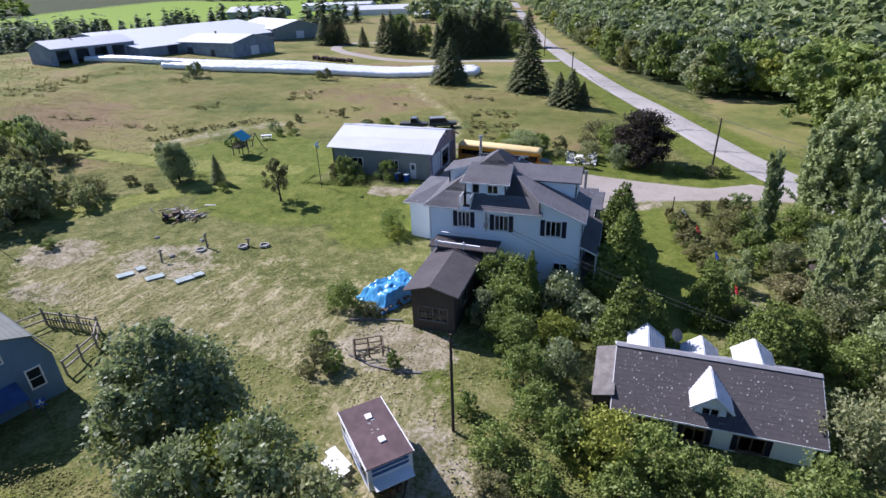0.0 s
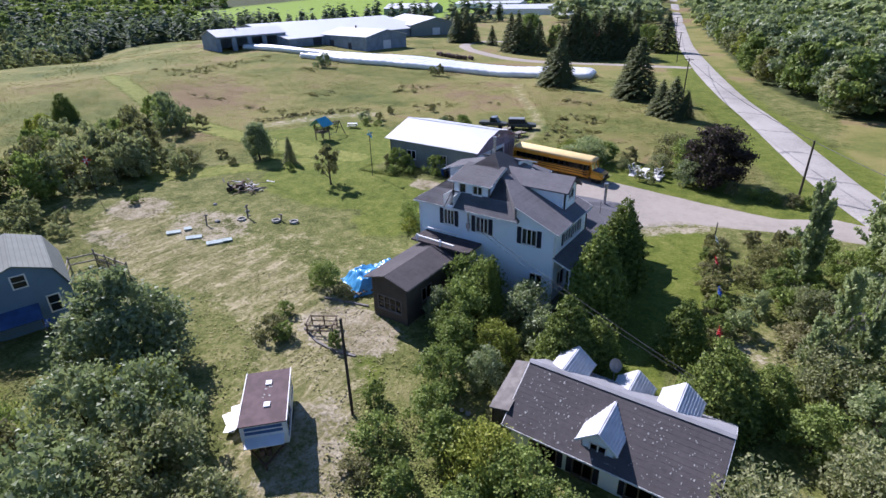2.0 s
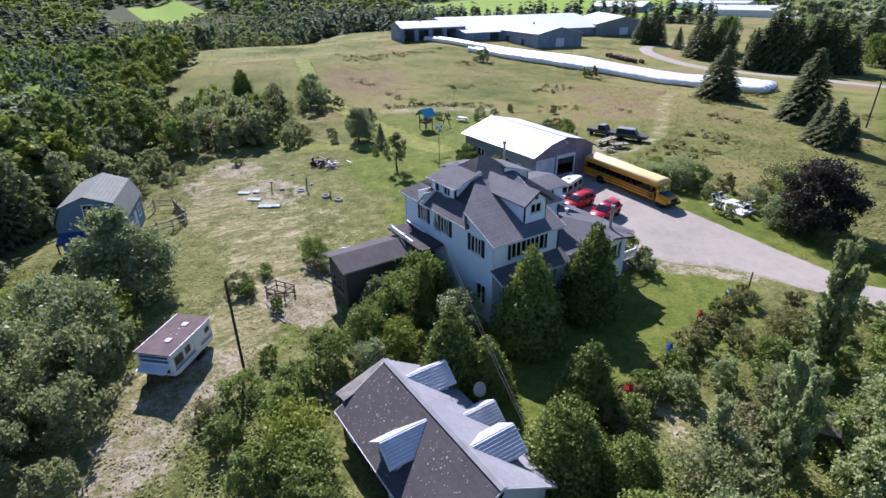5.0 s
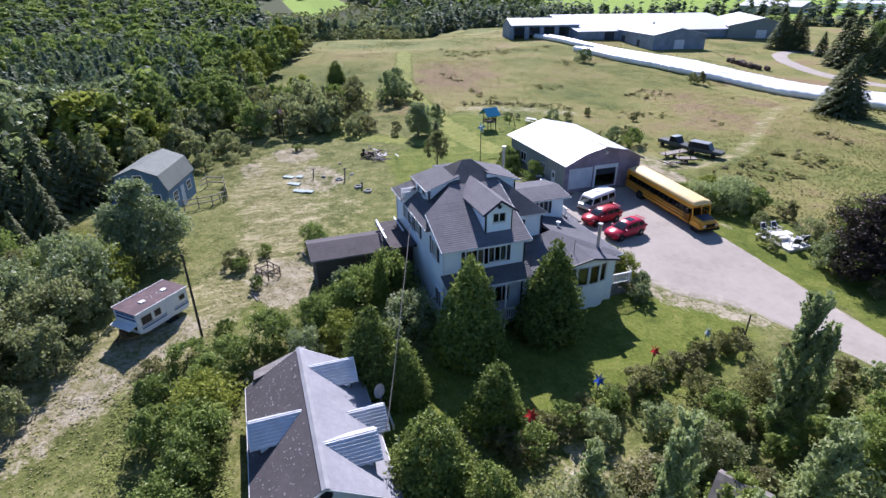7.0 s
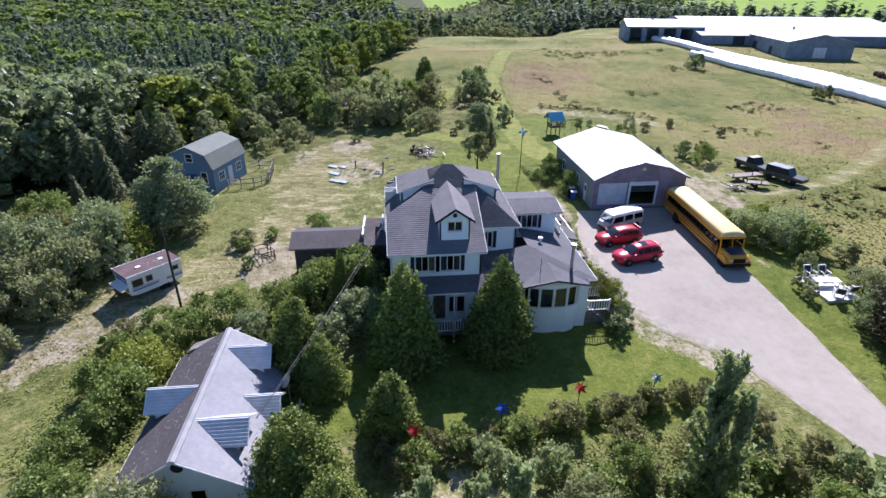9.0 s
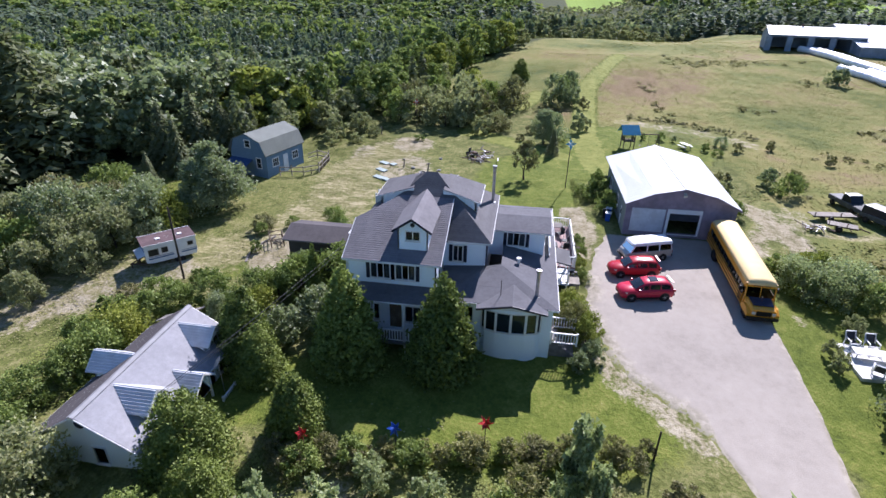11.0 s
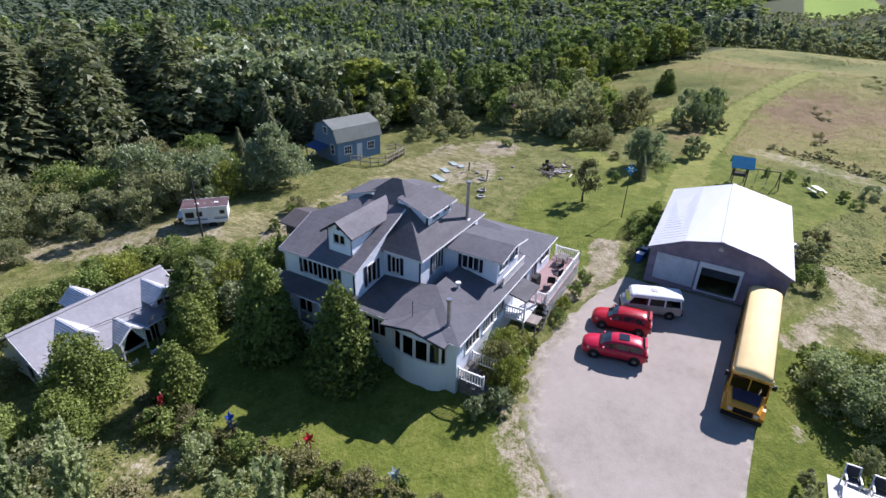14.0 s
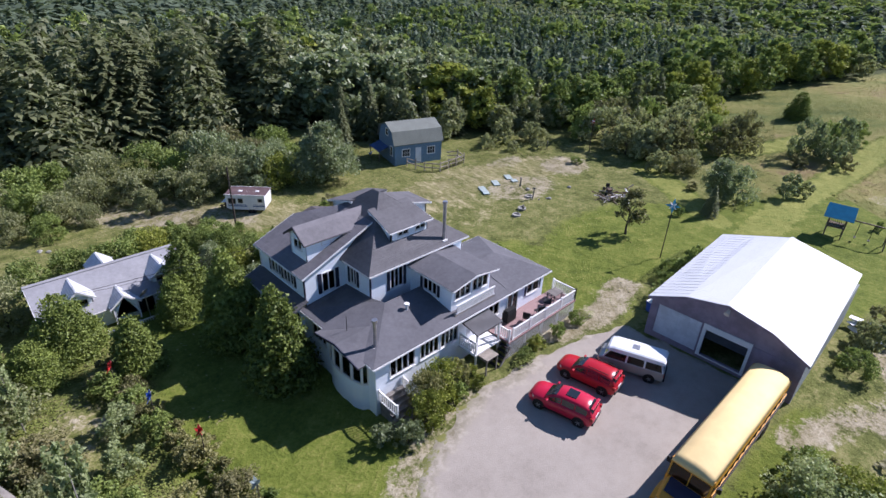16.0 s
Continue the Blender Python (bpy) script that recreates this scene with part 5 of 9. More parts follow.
turf("meadow_grass", "straw-coloured meadow grass", X[c1 > 0.05], Y[c1 > 0.05], 0.32, 0.1, M_GRASSBLADE)
turf("meadow_weeds", "olive-green weeds in the meadow", X[c1 < -0.1], Y[c1 < -0.1], 0.32, 0.12, M_WEED)
# tussocks standing in the meadow
X, Y = R.uniform(-150, 6, 6500), R.uniform(50, 150, 6500)
k = (cover_at(X, Y, 0.06) + 0.6 * cover_at(X * 0.4, Y, 0.25) > 0.3) & free(X, Y) & (Y > 76 - 0.0 * X) & (X < road_x(Y) - 9) & (near_line(X, Y, PATH_N) > 2) & (near_line(X, Y, PATH_W) > 3)
k &= ~inside(X, Y, LAWN_W) & (near_line(X, Y, FURROW) > 3)
X, Y = X[k][:700], Y[k][:700]
half = len(X) // 2
woods("meadow_tussocks", "green and olive tussocks of tall weeds in the meadow", spots(X[:half], Y[:half], 0.2, 0.42, R, (2.5, 5.0)), TUFT, M_L_OLIVE, R)
woods("meadow_tussocks", "golden tussocks of tall grass in the meadow", spots(X[half:], Y[half:], 0.25, 0.5, R, (2.5, 5.0)), TUFT, M_GRASSBLADE, R)
# ridges of turned turf beside the play ground
ridge = [(-71.6 - d + 0.57 * (v - 74) + R.normal(0, 0.25), v, R.uniform(0.3, 0.6), R.uniform(1.8, 3.2)) for d, gap in ((3.2, 0.6), (5.4, 0.7)) for v in np.arange(70.5, 90, gap) if R.random() < 0.8]
woods("turf_ridges", "dark ridges of turned turf between earth furrows", ridge, D_FAR, M_L_OLIVE, R)
# mown yard: straw left lying, tufts of green
X, Y = scatter(-56, 10, 2, 48, 0.2, lambda a, b: free(a, b) & (R.random(len(a)) < np.clip(1.15 - near_line(a, b, TRACK) / 9.0, 0.12, 1)), R)
c1 = cover_at(X, Y, 0.35) + 0.7 * cover_at(X, Y, 1.3) + R.normal(0, 0.25, len(X))
turf("mown_straw", "pale mown straw lying on the yard", X[c1 > 0.15], Y[c1 > 0.15], 0.16, 0.05, M_STRAW)
turf("yard_grass", "short green tufts in the yard", X[c1 < -0.35], Y[c1 < -0.35], 0.13, 0.04, M_WEED)
X, Y = scatter(-66, 14, 3, 78, 0.5, lambda a, b: free(a, b) & ~inside(a, b, LAWN_W) & (b < 78) & ~((a > -24) & (b > 54)) & ~((a > 0) & (b > 34)), R)
c1 = cover_at(X, Y, 0.2) + 0.6 * cover_at(X, Y, 0.9) + R.normal(0, 0.2, len(X))
turf("yard_grass", "short green tufts in the lawn", X[c1 < -0.2], Y[c1 < -0.2], 0.16, 0.04, M_WEED)
turf("yard_grass", "dry grass blades in the lawn", X[c1 > 0.25], Y[c1 > 0.25], 0.18, 0.1, M_GRASSBLADE)
# rank growth
for x0, x1, y0, y1, n, tall, lab, mt in ((9, 24, 36, 63, 19000, 0.5, "rank green weeds in the hedgerow", M_WEED), (-62, -44, 17, 29, 4500, 0.9, "tall pale weeds behind the blue barn", M_WEED), (-100, -62, 41, 60, 7000, 0.9, "rank olive weeds at the meadow's edge", M_GRASSBLADE), (-40, -30, 57.5, 61, 2500, 0.6, "green weeds beside the garage", M_WEED), (-7, 8, 17, 24, 4500, 0.6, "green weeds below the cottage", M_WEED), (-34, -18, 3, 13, 4500, 0.6, "rough weeds below the maple", M_GRASSBLADE), (-22, -12, 56.3, 57.8, 1500, 0.5, "green border below the deck", M_WEED)):
    X, Y = R.uniform(x0, x1, 2 * n), R.uniform(y0, y1, 2 * n)
    k = free(X, Y) & (near_line(X, Y, PATH_L) > 1.8) & (near_line(X, Y, TRACK) > 3.5) & (cover_at(X, Y, 0.25) > -0.25) & ~((X < 9.6 - 0.16 * (Y - 38)) & (X > 2) & (Y > 33)) & (np.hypot(X - 12, Y - 43) > 2.6)
    turf("weeds", lab, X[k], Y[k], 0.12, tall, mt)

# ---- building helpers ----
def to_world(axis, v, out):
    """Maps along-the-wall u, outward d and height z to world points, for a wall in the plane axis = v."""
    return (lambda u, d, z: (v + out * d, u, z)) if axis == "x" else (lambda u, d, z: (u, v + out * d, z))


def wbox(bm, axis, v, out, u0, u1, d0, d1, z0, z1):
    f = to_world(axis, v, out)
    p, q = f(u0, d0, z0), f(u1, d1, z1)
    box(bm, *[s for a, c in zip(p, q) for s in (min(a, c), max(a, c))])


def wall(bm, axis, v, out, u0, u1, z0, z1, holes=(), t=0.2):
    """A wall with thickness (inwards from v) and openings (u0, u1, z0, z1) cut through it."""
    us = sorted({u0, u1, *[h[i] for h in holes for i in (0, 1)]})
    zs = sorted({z0, z1, *[h[i] for h in holes for i in (2, 3)]})
    for a, b2 in zip(us[:-1], us[1:]):
        for c, d in zip(zs[:-1], zs[1:]):
            m1, m2 = (a + b2) / 2, (c + d) / 2
            if not any(h[0] < m1 < h[1] and h[2] < m2 < h[3] for h in holes):
                wbox(bm, axis, v, out, a, b2, -t, 0, c, d)


def wall_part(parent, mat, *a, t=0.2, name="wall"):
    bm = B()
    wall(bm, *a, t=t)
    return part(name, bm, mat, parent, world=True)


def window(parent, axis, v, out, u0, u1, z0, z1, panes=2, shutters=0.0, curtain=None, name="window", trim=None, rows=1):
    """A window set in an opening: frame with mullions, glass, sill, and shutters beside it."""
    bm, w = B(), 0.07
    for a, b2, c, d in ((u0 - w, u1 + w, z1, z1 + w), (u0 - w, u1 + w, z0 - w, z0), (u0 - w, u0, z0, z1), (u1, u1 + w, z0, z1)):
        wbox(bm, axis, v, out, a, b2, -0.08, 0.05, c, d)
    for i in range(1, panes):
        u = u0 + (u1 - u0) * i / panes
        wbox(bm, axis, v, out, u - 0.03, u + 0.03, -0.07, 0.03, z0, z1)
    for i in range(1, rows):
        z = z0 + (z1 - z0) * i / rows
        wbox(bm, axis, v, out, u0, u1, -0.065, 0.02, z - 0.02, z + 0.02)
    fr = part(name, bm, trim or M_TRIM, parent, "white-framed window", world=True)
    for i in range(panes):
        bm = B()
        wbox(bm, axis, v, out, u0 + (u1 - u0) * i / panes, u0 + (u1 - u0) * (i + 1) / panes, -0.05, -0.04, z0, z1)
        p = part("pane", bm, M_GLASS, fr, world=True)
        p.visible_shadow = False
    bm = B()
    wbox(bm, axis, v, out, u0 - 0.1, u1 + 0.1, 0.0, 0.1, z0 - w - 0.04, z0 - w)
    part("sill", bm, trim or M_TRIM, fr, world=True)
    # added sheet that gives the pane its reflected tone
    if not curtain:
        bm = B()
        wbox(bm, axis, v, out, u0 + 0.01, u1 - 0.01, -0.16, -0.14, z0 + 0.01, z1 - 0.01)
        part("blind", bm, M_PANETONE, fr, "dim drawn blind behind the glass", world=True)
    if curtain:
        bm = B()
        f = to_world(axis, v, out)
        for side in (0, 1):
            a, b2 = (u0, u0 + (u1 - u0) * 0.27) if side == 0 else (u1 - (u1 - u0) * 0.27, u1)
            for i in range(6):
                c, d = a + (b2 - a) * i / 6, a + (b2 - a) * (i + 1) / 6
                face(bm, [f(c, -0.2 - 0.05 * (i % 2), z0), f(d, -0.2 - 0.05 * ((i + 1) % 2), z0), f(d, -0.2 - 0.05 * ((i + 1) % 2), z1), f(c, -0.2 - 0.05 * (i % 2), z1)])
        part("curtain", bm, curtain, fr, "", world=True)
    if shutters:
        for a in (u0 - w - shutters - 0.02, u1 + w + 0.02):
            bm = B()
            wbox(bm, axis, v, out, a, a + shutters, 0.0, 0.04, z0 - w, z1 + w)
            for k in range(7):
                z = z0 + (z1 - z0) * (k + 0.5) / 7
                wbox(bm, axis, v, out, a + 0.04, a + shutters - 0.04, 0.04, 0.055, z - 0.05, z + 0.03)
            part("shutter", bm, M_SHUTTER, fr, "navy blue louvred shutter", world=True)
    return fr


def railing(parent, p, q, z, h=0.95, gap=0.16, posts=True, mat=None, name="railing"):
    """Rail with balusters from p to q (x, y) at height z; rail, balusters and posts are meshes of their own."""
    mat = mat or M_TRIM
    p, q = Vector((*p, z)), Vector((*q, z))
    n = max(2, int((q - p).length / gap))
    bm = B()
    beam(bm, p + Vector((0, 0, h)), q + Vector((0, 0, h)), 0.11, 0.07)
    rail = part(name, bm, mat, parent, "white painted railing", world=True)
    bm = B()
    beam(bm, p + Vector((0, 0, 0.1)), q + Vector((0, 0, 0.1)), 0.07, 0.06)
    part("bottom_rail", bm, mat, rail, world=True)
    for i in range(1, n):
        c = p.lerp(q, i / n)
        bm = B()
        box(bm, c.x - 0.03, c.x + 0.03, c.y - 0.03, c.y + 0.03, z + 0.1, z + h)
        part("baluster", bm, mat, rail, world=True)
    if posts:
        m = max(1, round((q - p).length / 2.0))
        for i in range(m + 1):
            c = p.lerp(q, i / m)
            bm = B()
            box(bm, c.x - 0.06, c.x + 0.06, c.y - 0.06, c.y + 0.06, z - 0.05, z + h + 0.12)
            part("post", bm, mat, rail, world=True)
    return rail


def edge_boards(parent, lines, h=0.2, w=0.05, mat=None, name="fascia"):
    h *= 0.6
    for p, q in lines:
        bm = B()
        beam(bm, p, q, w, h)
        part(name, bm, mat or M_TRIM, parent, world=True)


# ---- house ----
house = thing("house", "large white two-storey farmhouse with grey shingle roofs and dormers", "house", pose(-9, 46, -0.75))
ZB, EV = -1.1, 6.3
# storey walls with their openings
S_WIN = [(-12.3, -11.35, 4.6, 5.85), (-9.15, -8.1, 4.55, 5.8), (-5.0, -3.85, 4.5, 5.75)]
E_WIN = [(40.95, 42.3, 4.45, 5.6), (42.75, 44.1, 4.45, 5.6)]
bm = B()
wall(bm, "y", 39.3, -1, -14.8, -2.3, ZB, 5.85, S_WIN + [(-4.2, -3.2, 0.6, 2.1)])
wall(bm, "y", 39.3, -1, -14.8, -5.7, 5.85, 6.25)
prism(bm, [(-5.7, 39.3, 5.85), (-2.3, 39.3, 5.85), (-2.3, 39.3, 5.9), (-5.7, 39.3, 7.3)], (0, 0.2, 0))
part("wall", bm, M_SIDING, house, world=True)
bm = B()
wall(bm, "x", -2.3, 1, 39.5, 45.45, ZB, 5.9, E_WIN + [(42.2, 43.1, 0.3, 2.4), (43.4, 44.5, 0.9, 2.2), (40.2, 41.4, 0.9, 2.2)])
part("wall", bm, M_SIDING, house, world=True)
bm = B()
wall(bm, "y", 45.65, 1, -5.7, -2.3, ZB, 5.85, [(-4.75, -3.75, 4.1, 5.6)])
prism(bm, [(-8.0, 45.65, 8.3), (-2.3, 45.65, 5.85), (-5.7, 45.65, 5.85), (-5.7, 45.65, 6.0)], (0, -0.2, 0))
part("wall", bm, M_SIDING, house, world=True)
bm = B()
wall(bm, "x", -5.7, 1, 45.65, 48.6, ZB, 6.25, [(46.4, 47.05, 4.5, 5.75)])
part("wall", bm, M_SIDING, house, world=True)
bm = B()
wall(bm, "y", 48.8, 1, -14.8, -5.7, ZB, 6.25, [(-8.6, -7.5, 4.3, 5.85)])
part("wall", bm, M_SIDING, house, world=True)
bm = B()
wall(bm, "x", -14.8, -1, 39.5, 48.6, ZB, 6.25, [(41.0, 42.0, 4.5, 5.8), (44.5, 45.5, 4.5, 5.8)])
part("wall", bm, M_SIDING, house, world=True)
bm = B()
box(bm, -14.6, -2.5, 39.5, 48.6, 3.1, 3.3)
box(bm, -14.6, -5.9, 39.5, 48.6, 6.0, 6.15)
part("floor", bm, M_INSIDE, house, world=True)
for u0, u1, z0, z1 in S_WIN:
    window(house, "y", 39.3, -1, u0, u1, z0, z1, 3, 0.36, M_CURTAIN)
for u0, u1, z0, z1 in E_WIN:
    window(house, "x", -2.3, 1, u0, u1, z0, z1, 3, 0.26, M_CURTAIN)
window(house, "y", 45.65, 1, -4.75, -3.75, 4.1, 5.6, 2, 0.3, M_REDCURTAIN)
window(house, "x", -5.7, 1, 46.4, 47.05, 4.5, 5.75, 2, 0.26)
window(house, "y", 48.8, 1, -8.6, -7.5, 4.3, 5.85, 3, 0.26, M_CURTAIN)
window(house, "x", -14.8, -1, 41.0, 42.0, 4.5, 5.8, 2, 0.3)
window(house, "x", -14.8, -1, 44.5, 45.5, 4.5, 5.8, 2, 0.3)
window(house, "y", 39.3, -1, -4.2, -3.2, 0.6, 2.1, 2)
window(house, "x", -2.3, 1, 43.4, 44.5, 0.9, 2.2, 2)
window(house, "x", -2.3, 1, 40.2, 41.4, 0.9, 2.2, 2)
bm = B()
wbox(bm, "x", -2.3, 1, 42.2, 43.1, -0.1, -0.04, 0.3, 2.4)
part("door", bm, M_WOOD, house, "brown wooden front door", world=True)
# hip roof with its notch before the south dormer
C = {"sw": (-15.2, 38.9, EV), "se": (-5.3, 38.9, EV), "ne": (-5.3, 49.2, EV), "nw": (-15.2, 49.2, EV), "a": (-10.0, 43.6, 9.9), "b": (-10.0, 44.4, 9.9)}
SL = (9.9 - EV) / (43.6 - 38.9)


def on_south(x, y):
    return (x, y, EV + SL * (y - 38.9))


bm = B()
nx0, nx1, ny = -12.05, -11.2, 40.2
lx = -15.2 + 5.2 * (ny - 38.9) / 4.7
rx = -5.3 - 4.7 * (ny - 38.9) / 4.7
slab(bm, [C["sw"], (nx0, 38.9, EV), on_south(nx0, ny), on_south(lx, ny)])
slab(bm, [(nx1, 38.9, EV), C["se"], on_south(rx, ny), on_south(nx1, ny)])
slab(bm, [on_south(lx, ny), on_south(nx0, ny), on_south(nx1, ny), on_south(rx, ny), C["a"]])
slab(bm, [C["se"], C["ne"], C["b"], C["a"]])
slab(bm, [C["ne"], C["nw"], C["b"]])
slab(bm, [C["nw"], C["sw"], C["a"], C["b"]])
lay(part("roof", bm, M_SHINGLE, house, "dark grey shingle hip roof", world=True), M_SHINGLE)
bm = B()
box(bm, nx0 - 0.06, nx0, 38.95, ny, 6.1, 7.3)
box(bm, nx1, nx1 + 0.06, 38.95, ny, 6.1, 7.3)
box(bm, nx0, nx1, 38.95, ny, 6.05, 6.12)
part("balcony_recess", bm, M_TRIM, house, world=True)
bm = B()
slab(bm, [(-1.95, 39.0, 5.95), (-1.95, 46.0, 5.95), (-8.1, 46.0, 8.53), (-8.1, 41.9, 8.53), (-5.6, 39.0, 7.48)], 0.12)
lay(part("roof", bm, M_SHINGLE_OLD, house, "worn grey shingle roof over the front rooms", world=True), M_SHINGLE_OLD)
bm = B()
prism(bm, [(-5.6, 39.05, 7.4), (-8.1, 41.95, 8.45), (-8.1, 41.95, 8.0), (-5.6, 39.05, 6.2)], (0.1, 0.08, 0))
part("cheek", bm, M_SHINGLE, house, world=True)
edge_boards(house, [((-15.2, 38.88, EV - 0.06), (nx0, 38.88, EV - 0.06)), ((nx1, 38.88, EV - 0.06), (-5.3, 38.88, EV - 0.06)), ((-15.22, 38.9, EV - 0.06), (-15.22, 49.2, EV - 0.06)), ((-15.2, 49.22, EV - 0.06), (-5.3, 49.22, EV - 0.06)),
                    ((-5.28, 46.0, EV - 0.06), (-5.28, 49.2, EV - 0.06)), ((-1.93, 39.0, 5.88), (-1.93, 46.0, 5.88)), ((-1.95, 38.98, 5.9), (-5.6, 38.98, 7.43)), ((-1.95, 46.02, 5.9), (-8.1, 46.02, 8.48))])


def ribs(bm, p, q, d, n, w=0.05, h=0.05):
    """Standing ribs on a roof plane: from points between p and q, each along d."""
    for i in range(n + 1):
        a = Vector(p).lerp(Vector(q), i / n)
        beam(bm, a, a + Vector(d), w, h)


def shed_dormer(axis, v, out, u0, u1, z0, z1, back, rise, wins, over=0.3):
    """A dormer with a gently sloping roof that runs back into the main roof."""
    f = to_world(axis, v, out)
    dm = house
    bm = B()
    wall(bm, axis, v, out, u0, u1, z0, z1, wins, 0.15)
    for u in (u0, u1):
        s = 0.1 if u == u0 else -0.1
        prism(bm, [f(u, 0, z0), f(u, 0, z1), f(u, -back, z1 + rise), f(u, -back, z0 + 1.2)], Vector(f(u + s, 0, 0)) - Vector(f(u, 0, 0)))
    part("dormer_wall", bm, M_SIDING, dm, world=True)
    bm = B()
    o = over
    slab(bm, [f(u0 - o, o, z1 + 0.1 - o * rise / back), f(u1 + o, o, z1 + 0.1 - o * rise / back), f(u1 + o * 0.3, -back, z1 + 0.1 + rise), f(u0 - o * 0.3, -back, z1 + 0.1 + rise)], 0.12)
    lay(part("dormer_roof", bm, M_SHINGLE, dm, world=True), M_SHINGLE, 0.42, 0.006)
    bm = B()
    zz = z1 + 0.04 - o * rise / back
    beam(bm, f(u0 - o, o + 0.02, zz), f(u1 + o, o + 0.02, zz), 0.05, 0.1)
    beam(bm, f(u0 - o - 0.02, o, zz), f(u0 - o * 0.3, -back, z1 + rise), 0.05, 0.1)
    beam(bm, f(u1 + o + 0.02, o, zz), f(u1 + o * 0.3, -back, z1 + rise), 0.05, 0.1)
    part("fascia", bm, M_TRIM, dm, world=True)
    for h in wins:
        window(dm, axis, v, out, *h, panes=2 if h[1] - h[0] > 0.6 else 1)


shed_dormer("y", 40.2, -1, -11.95, -8.5, 6.2, 8.25, 2.6, 0.75, [(-11.3, -10.75, 7.3, 8.05), (-10.0, -9.2, 7.35, 8.0)])
shed_dormer("y", 47.75, 1, -12.0, -8.4, 7.0, 8.3, 2.6, 0.75, [(-11.7, -10.8, 7.7, 8.15), (-10.0, -9.1, 7.7, 8.15)])
shed_dormer("x", -14.2, -1, 42.9, 45.2, 6.8, 8.2, 2.8, 0.7, [(43.6, 44.5, 7.4, 8.0)])
# gabled front dormer
dm = house
bm = B()
wall(bm, "x", -3.1, 1, 42.75, 44.9, 6.4, 8.05, [(43.35, 44.3, 7.2, 7.85)], 0.12)
prism(bm, [(-3.1, 42.75, 8.05), (-3.1, 44.9, 8.05), (-3.1, 43.82, 8.78)], (-0.12, 0, 0))
for y0 in (42.75, 44.8):
    prism(bm, [(-3.1, y0, 6.4), (-3.1, y0, 8.05), (-7.4, y0, 8.05)], (0, 0.1, 0))
part("dormer_wall", bm, M_SIDING, dm, world=True)
bm = B()
for s in (-1, 1):
    slab(bm, [(-2.8, 43.82, 8.95), (-2.8, 43.82 + s * 1.4, 7.98), (-7.4, 43.82 + s * 1.4, 7.98), (-9.4, 43.82, 8.95)], 0.1)
lay(part("dormer_roof", bm, M_SHINGLE_OLD, dm, world=True), M_SHINGLE_OLD, 0.42, 0.006)
bm = B()
for s in (-1, 1):
    beam(bm, (-2.78, 43.82, 8.88), (-2.78, 43.82 + s * 1.4, 7.92), 0.05, 0.15)
part("fascia", bm, M_SHUTTER, dm, "dark painted barge boards", world=True)
bm = B()
tube(bm, (-3.1, 43.82, 8.36), (-3.05, 43.82, 8.36), 0.16, n=12)
part("round_vent", bm, M_SHUTTER, dm, world=True)
window(dm, "x", -3.1, 1, 43.35, 44.3, 7.2, 7.85, 2)
bm = B()
wall(bm, "y", 44.9, 1, -5.2, -4.3, 7.35, 7.85, [(-5.1, -4.4, 7.4, 7.8)], 0.03)
part("side_light", bm, M_TRIM, dm, world=True)
# front porch with skirt roof
bm = B()
slab(bm, [(-0.85, 39.0, 3.4), (-0.85, 45.9, 3.4), (-2.3, 45.9, 4.0), (-2.3, 39.0, 4.0)], 0.1)
lay(part("porch_roof", bm, M_SHINGLE, house, world=True), M_SHINGLE)
bm = B()
box(bm, -2.3, -0.8, 39.2, 45.8, -0.15, 0.05)
part("porch_floor", bm, M_GREYWOOD, house, world=True)
for y in (39.3, 41.4, 43.6, 45.7):
    bm = B()
    box(bm, -1.0, -0.88, y - 0.06, y + 0.06, at(-1, y) - 0.1, 3.35)
    part("porch_post", bm, M_TRIM, house, world=True)
railing(house, (-0.94, 39.3), (-0.94, 45.7), 0.05, 0.95, 0.2)
edge_boards(house, [((-0.83, 39.0, 3.33), (-0.83, 45.9, 3.33)), ((-0.85, 38.98, 3.36), (-2.3, 38.98, 3.95))], 0.16)
# upper north room with its balcony
BW = [(50.3, 51.65, 4.35, 5.55)]
wall_part(house, M_SIDING, "x", -9.4, 1, 48.8, 53.0, 3.4, 5.65, BW)
wall_part(house, M_SIDING, "x", -13.4, -1, 48.8, 53.0, 3.4, 5.7)
bm = B()
wall(bm, "y", 53.2, 1, -13.4, -9.4, 3.4, 5.65, [(-13.1, -11.55, 4.55, 5.5), (-11.25, -9.75, 4.55, 5.5)])
prism(bm, [(-9.4, 53.2, 5.65), (-13.4, 53.2, 5.65), (-11.4, 53.2, 6.0)], (0, -0.2, 0))
part("wall", bm, M_SIDING, house, world=True)
window(house, "x", -9.4, 1, *BW[0], panes=3, shutters=0.26, curtain=M_CURTAIN)
window(house, "y", 53.2, 1, -13.1, -11.55, 4.55, 5.5, 3)
window(house, "y", 53.2, 1, -11.25, -9.75, 4.55, 5.5, 3)
bm = B()
slab(bm, [(-9.0, 48.7, 5.75), (-9.0, 53.7, 5.75), (-11.4, 53.7, 6.18), (-11.4, 48.7, 6.18)], 0.12)
slab(bm, [(-11.4, 48.7, 6.18), (-11.4, 53.7, 6.18), (-13.8, 53.7, 5.8), (-13.8, 48.7, 5.8)], 0.12)
lay(part("roof", bm, M_ROLL, house, "flat grey shingle roof over the north room", world=True), M_WINGSHINGLE, 0.45, 0.004)
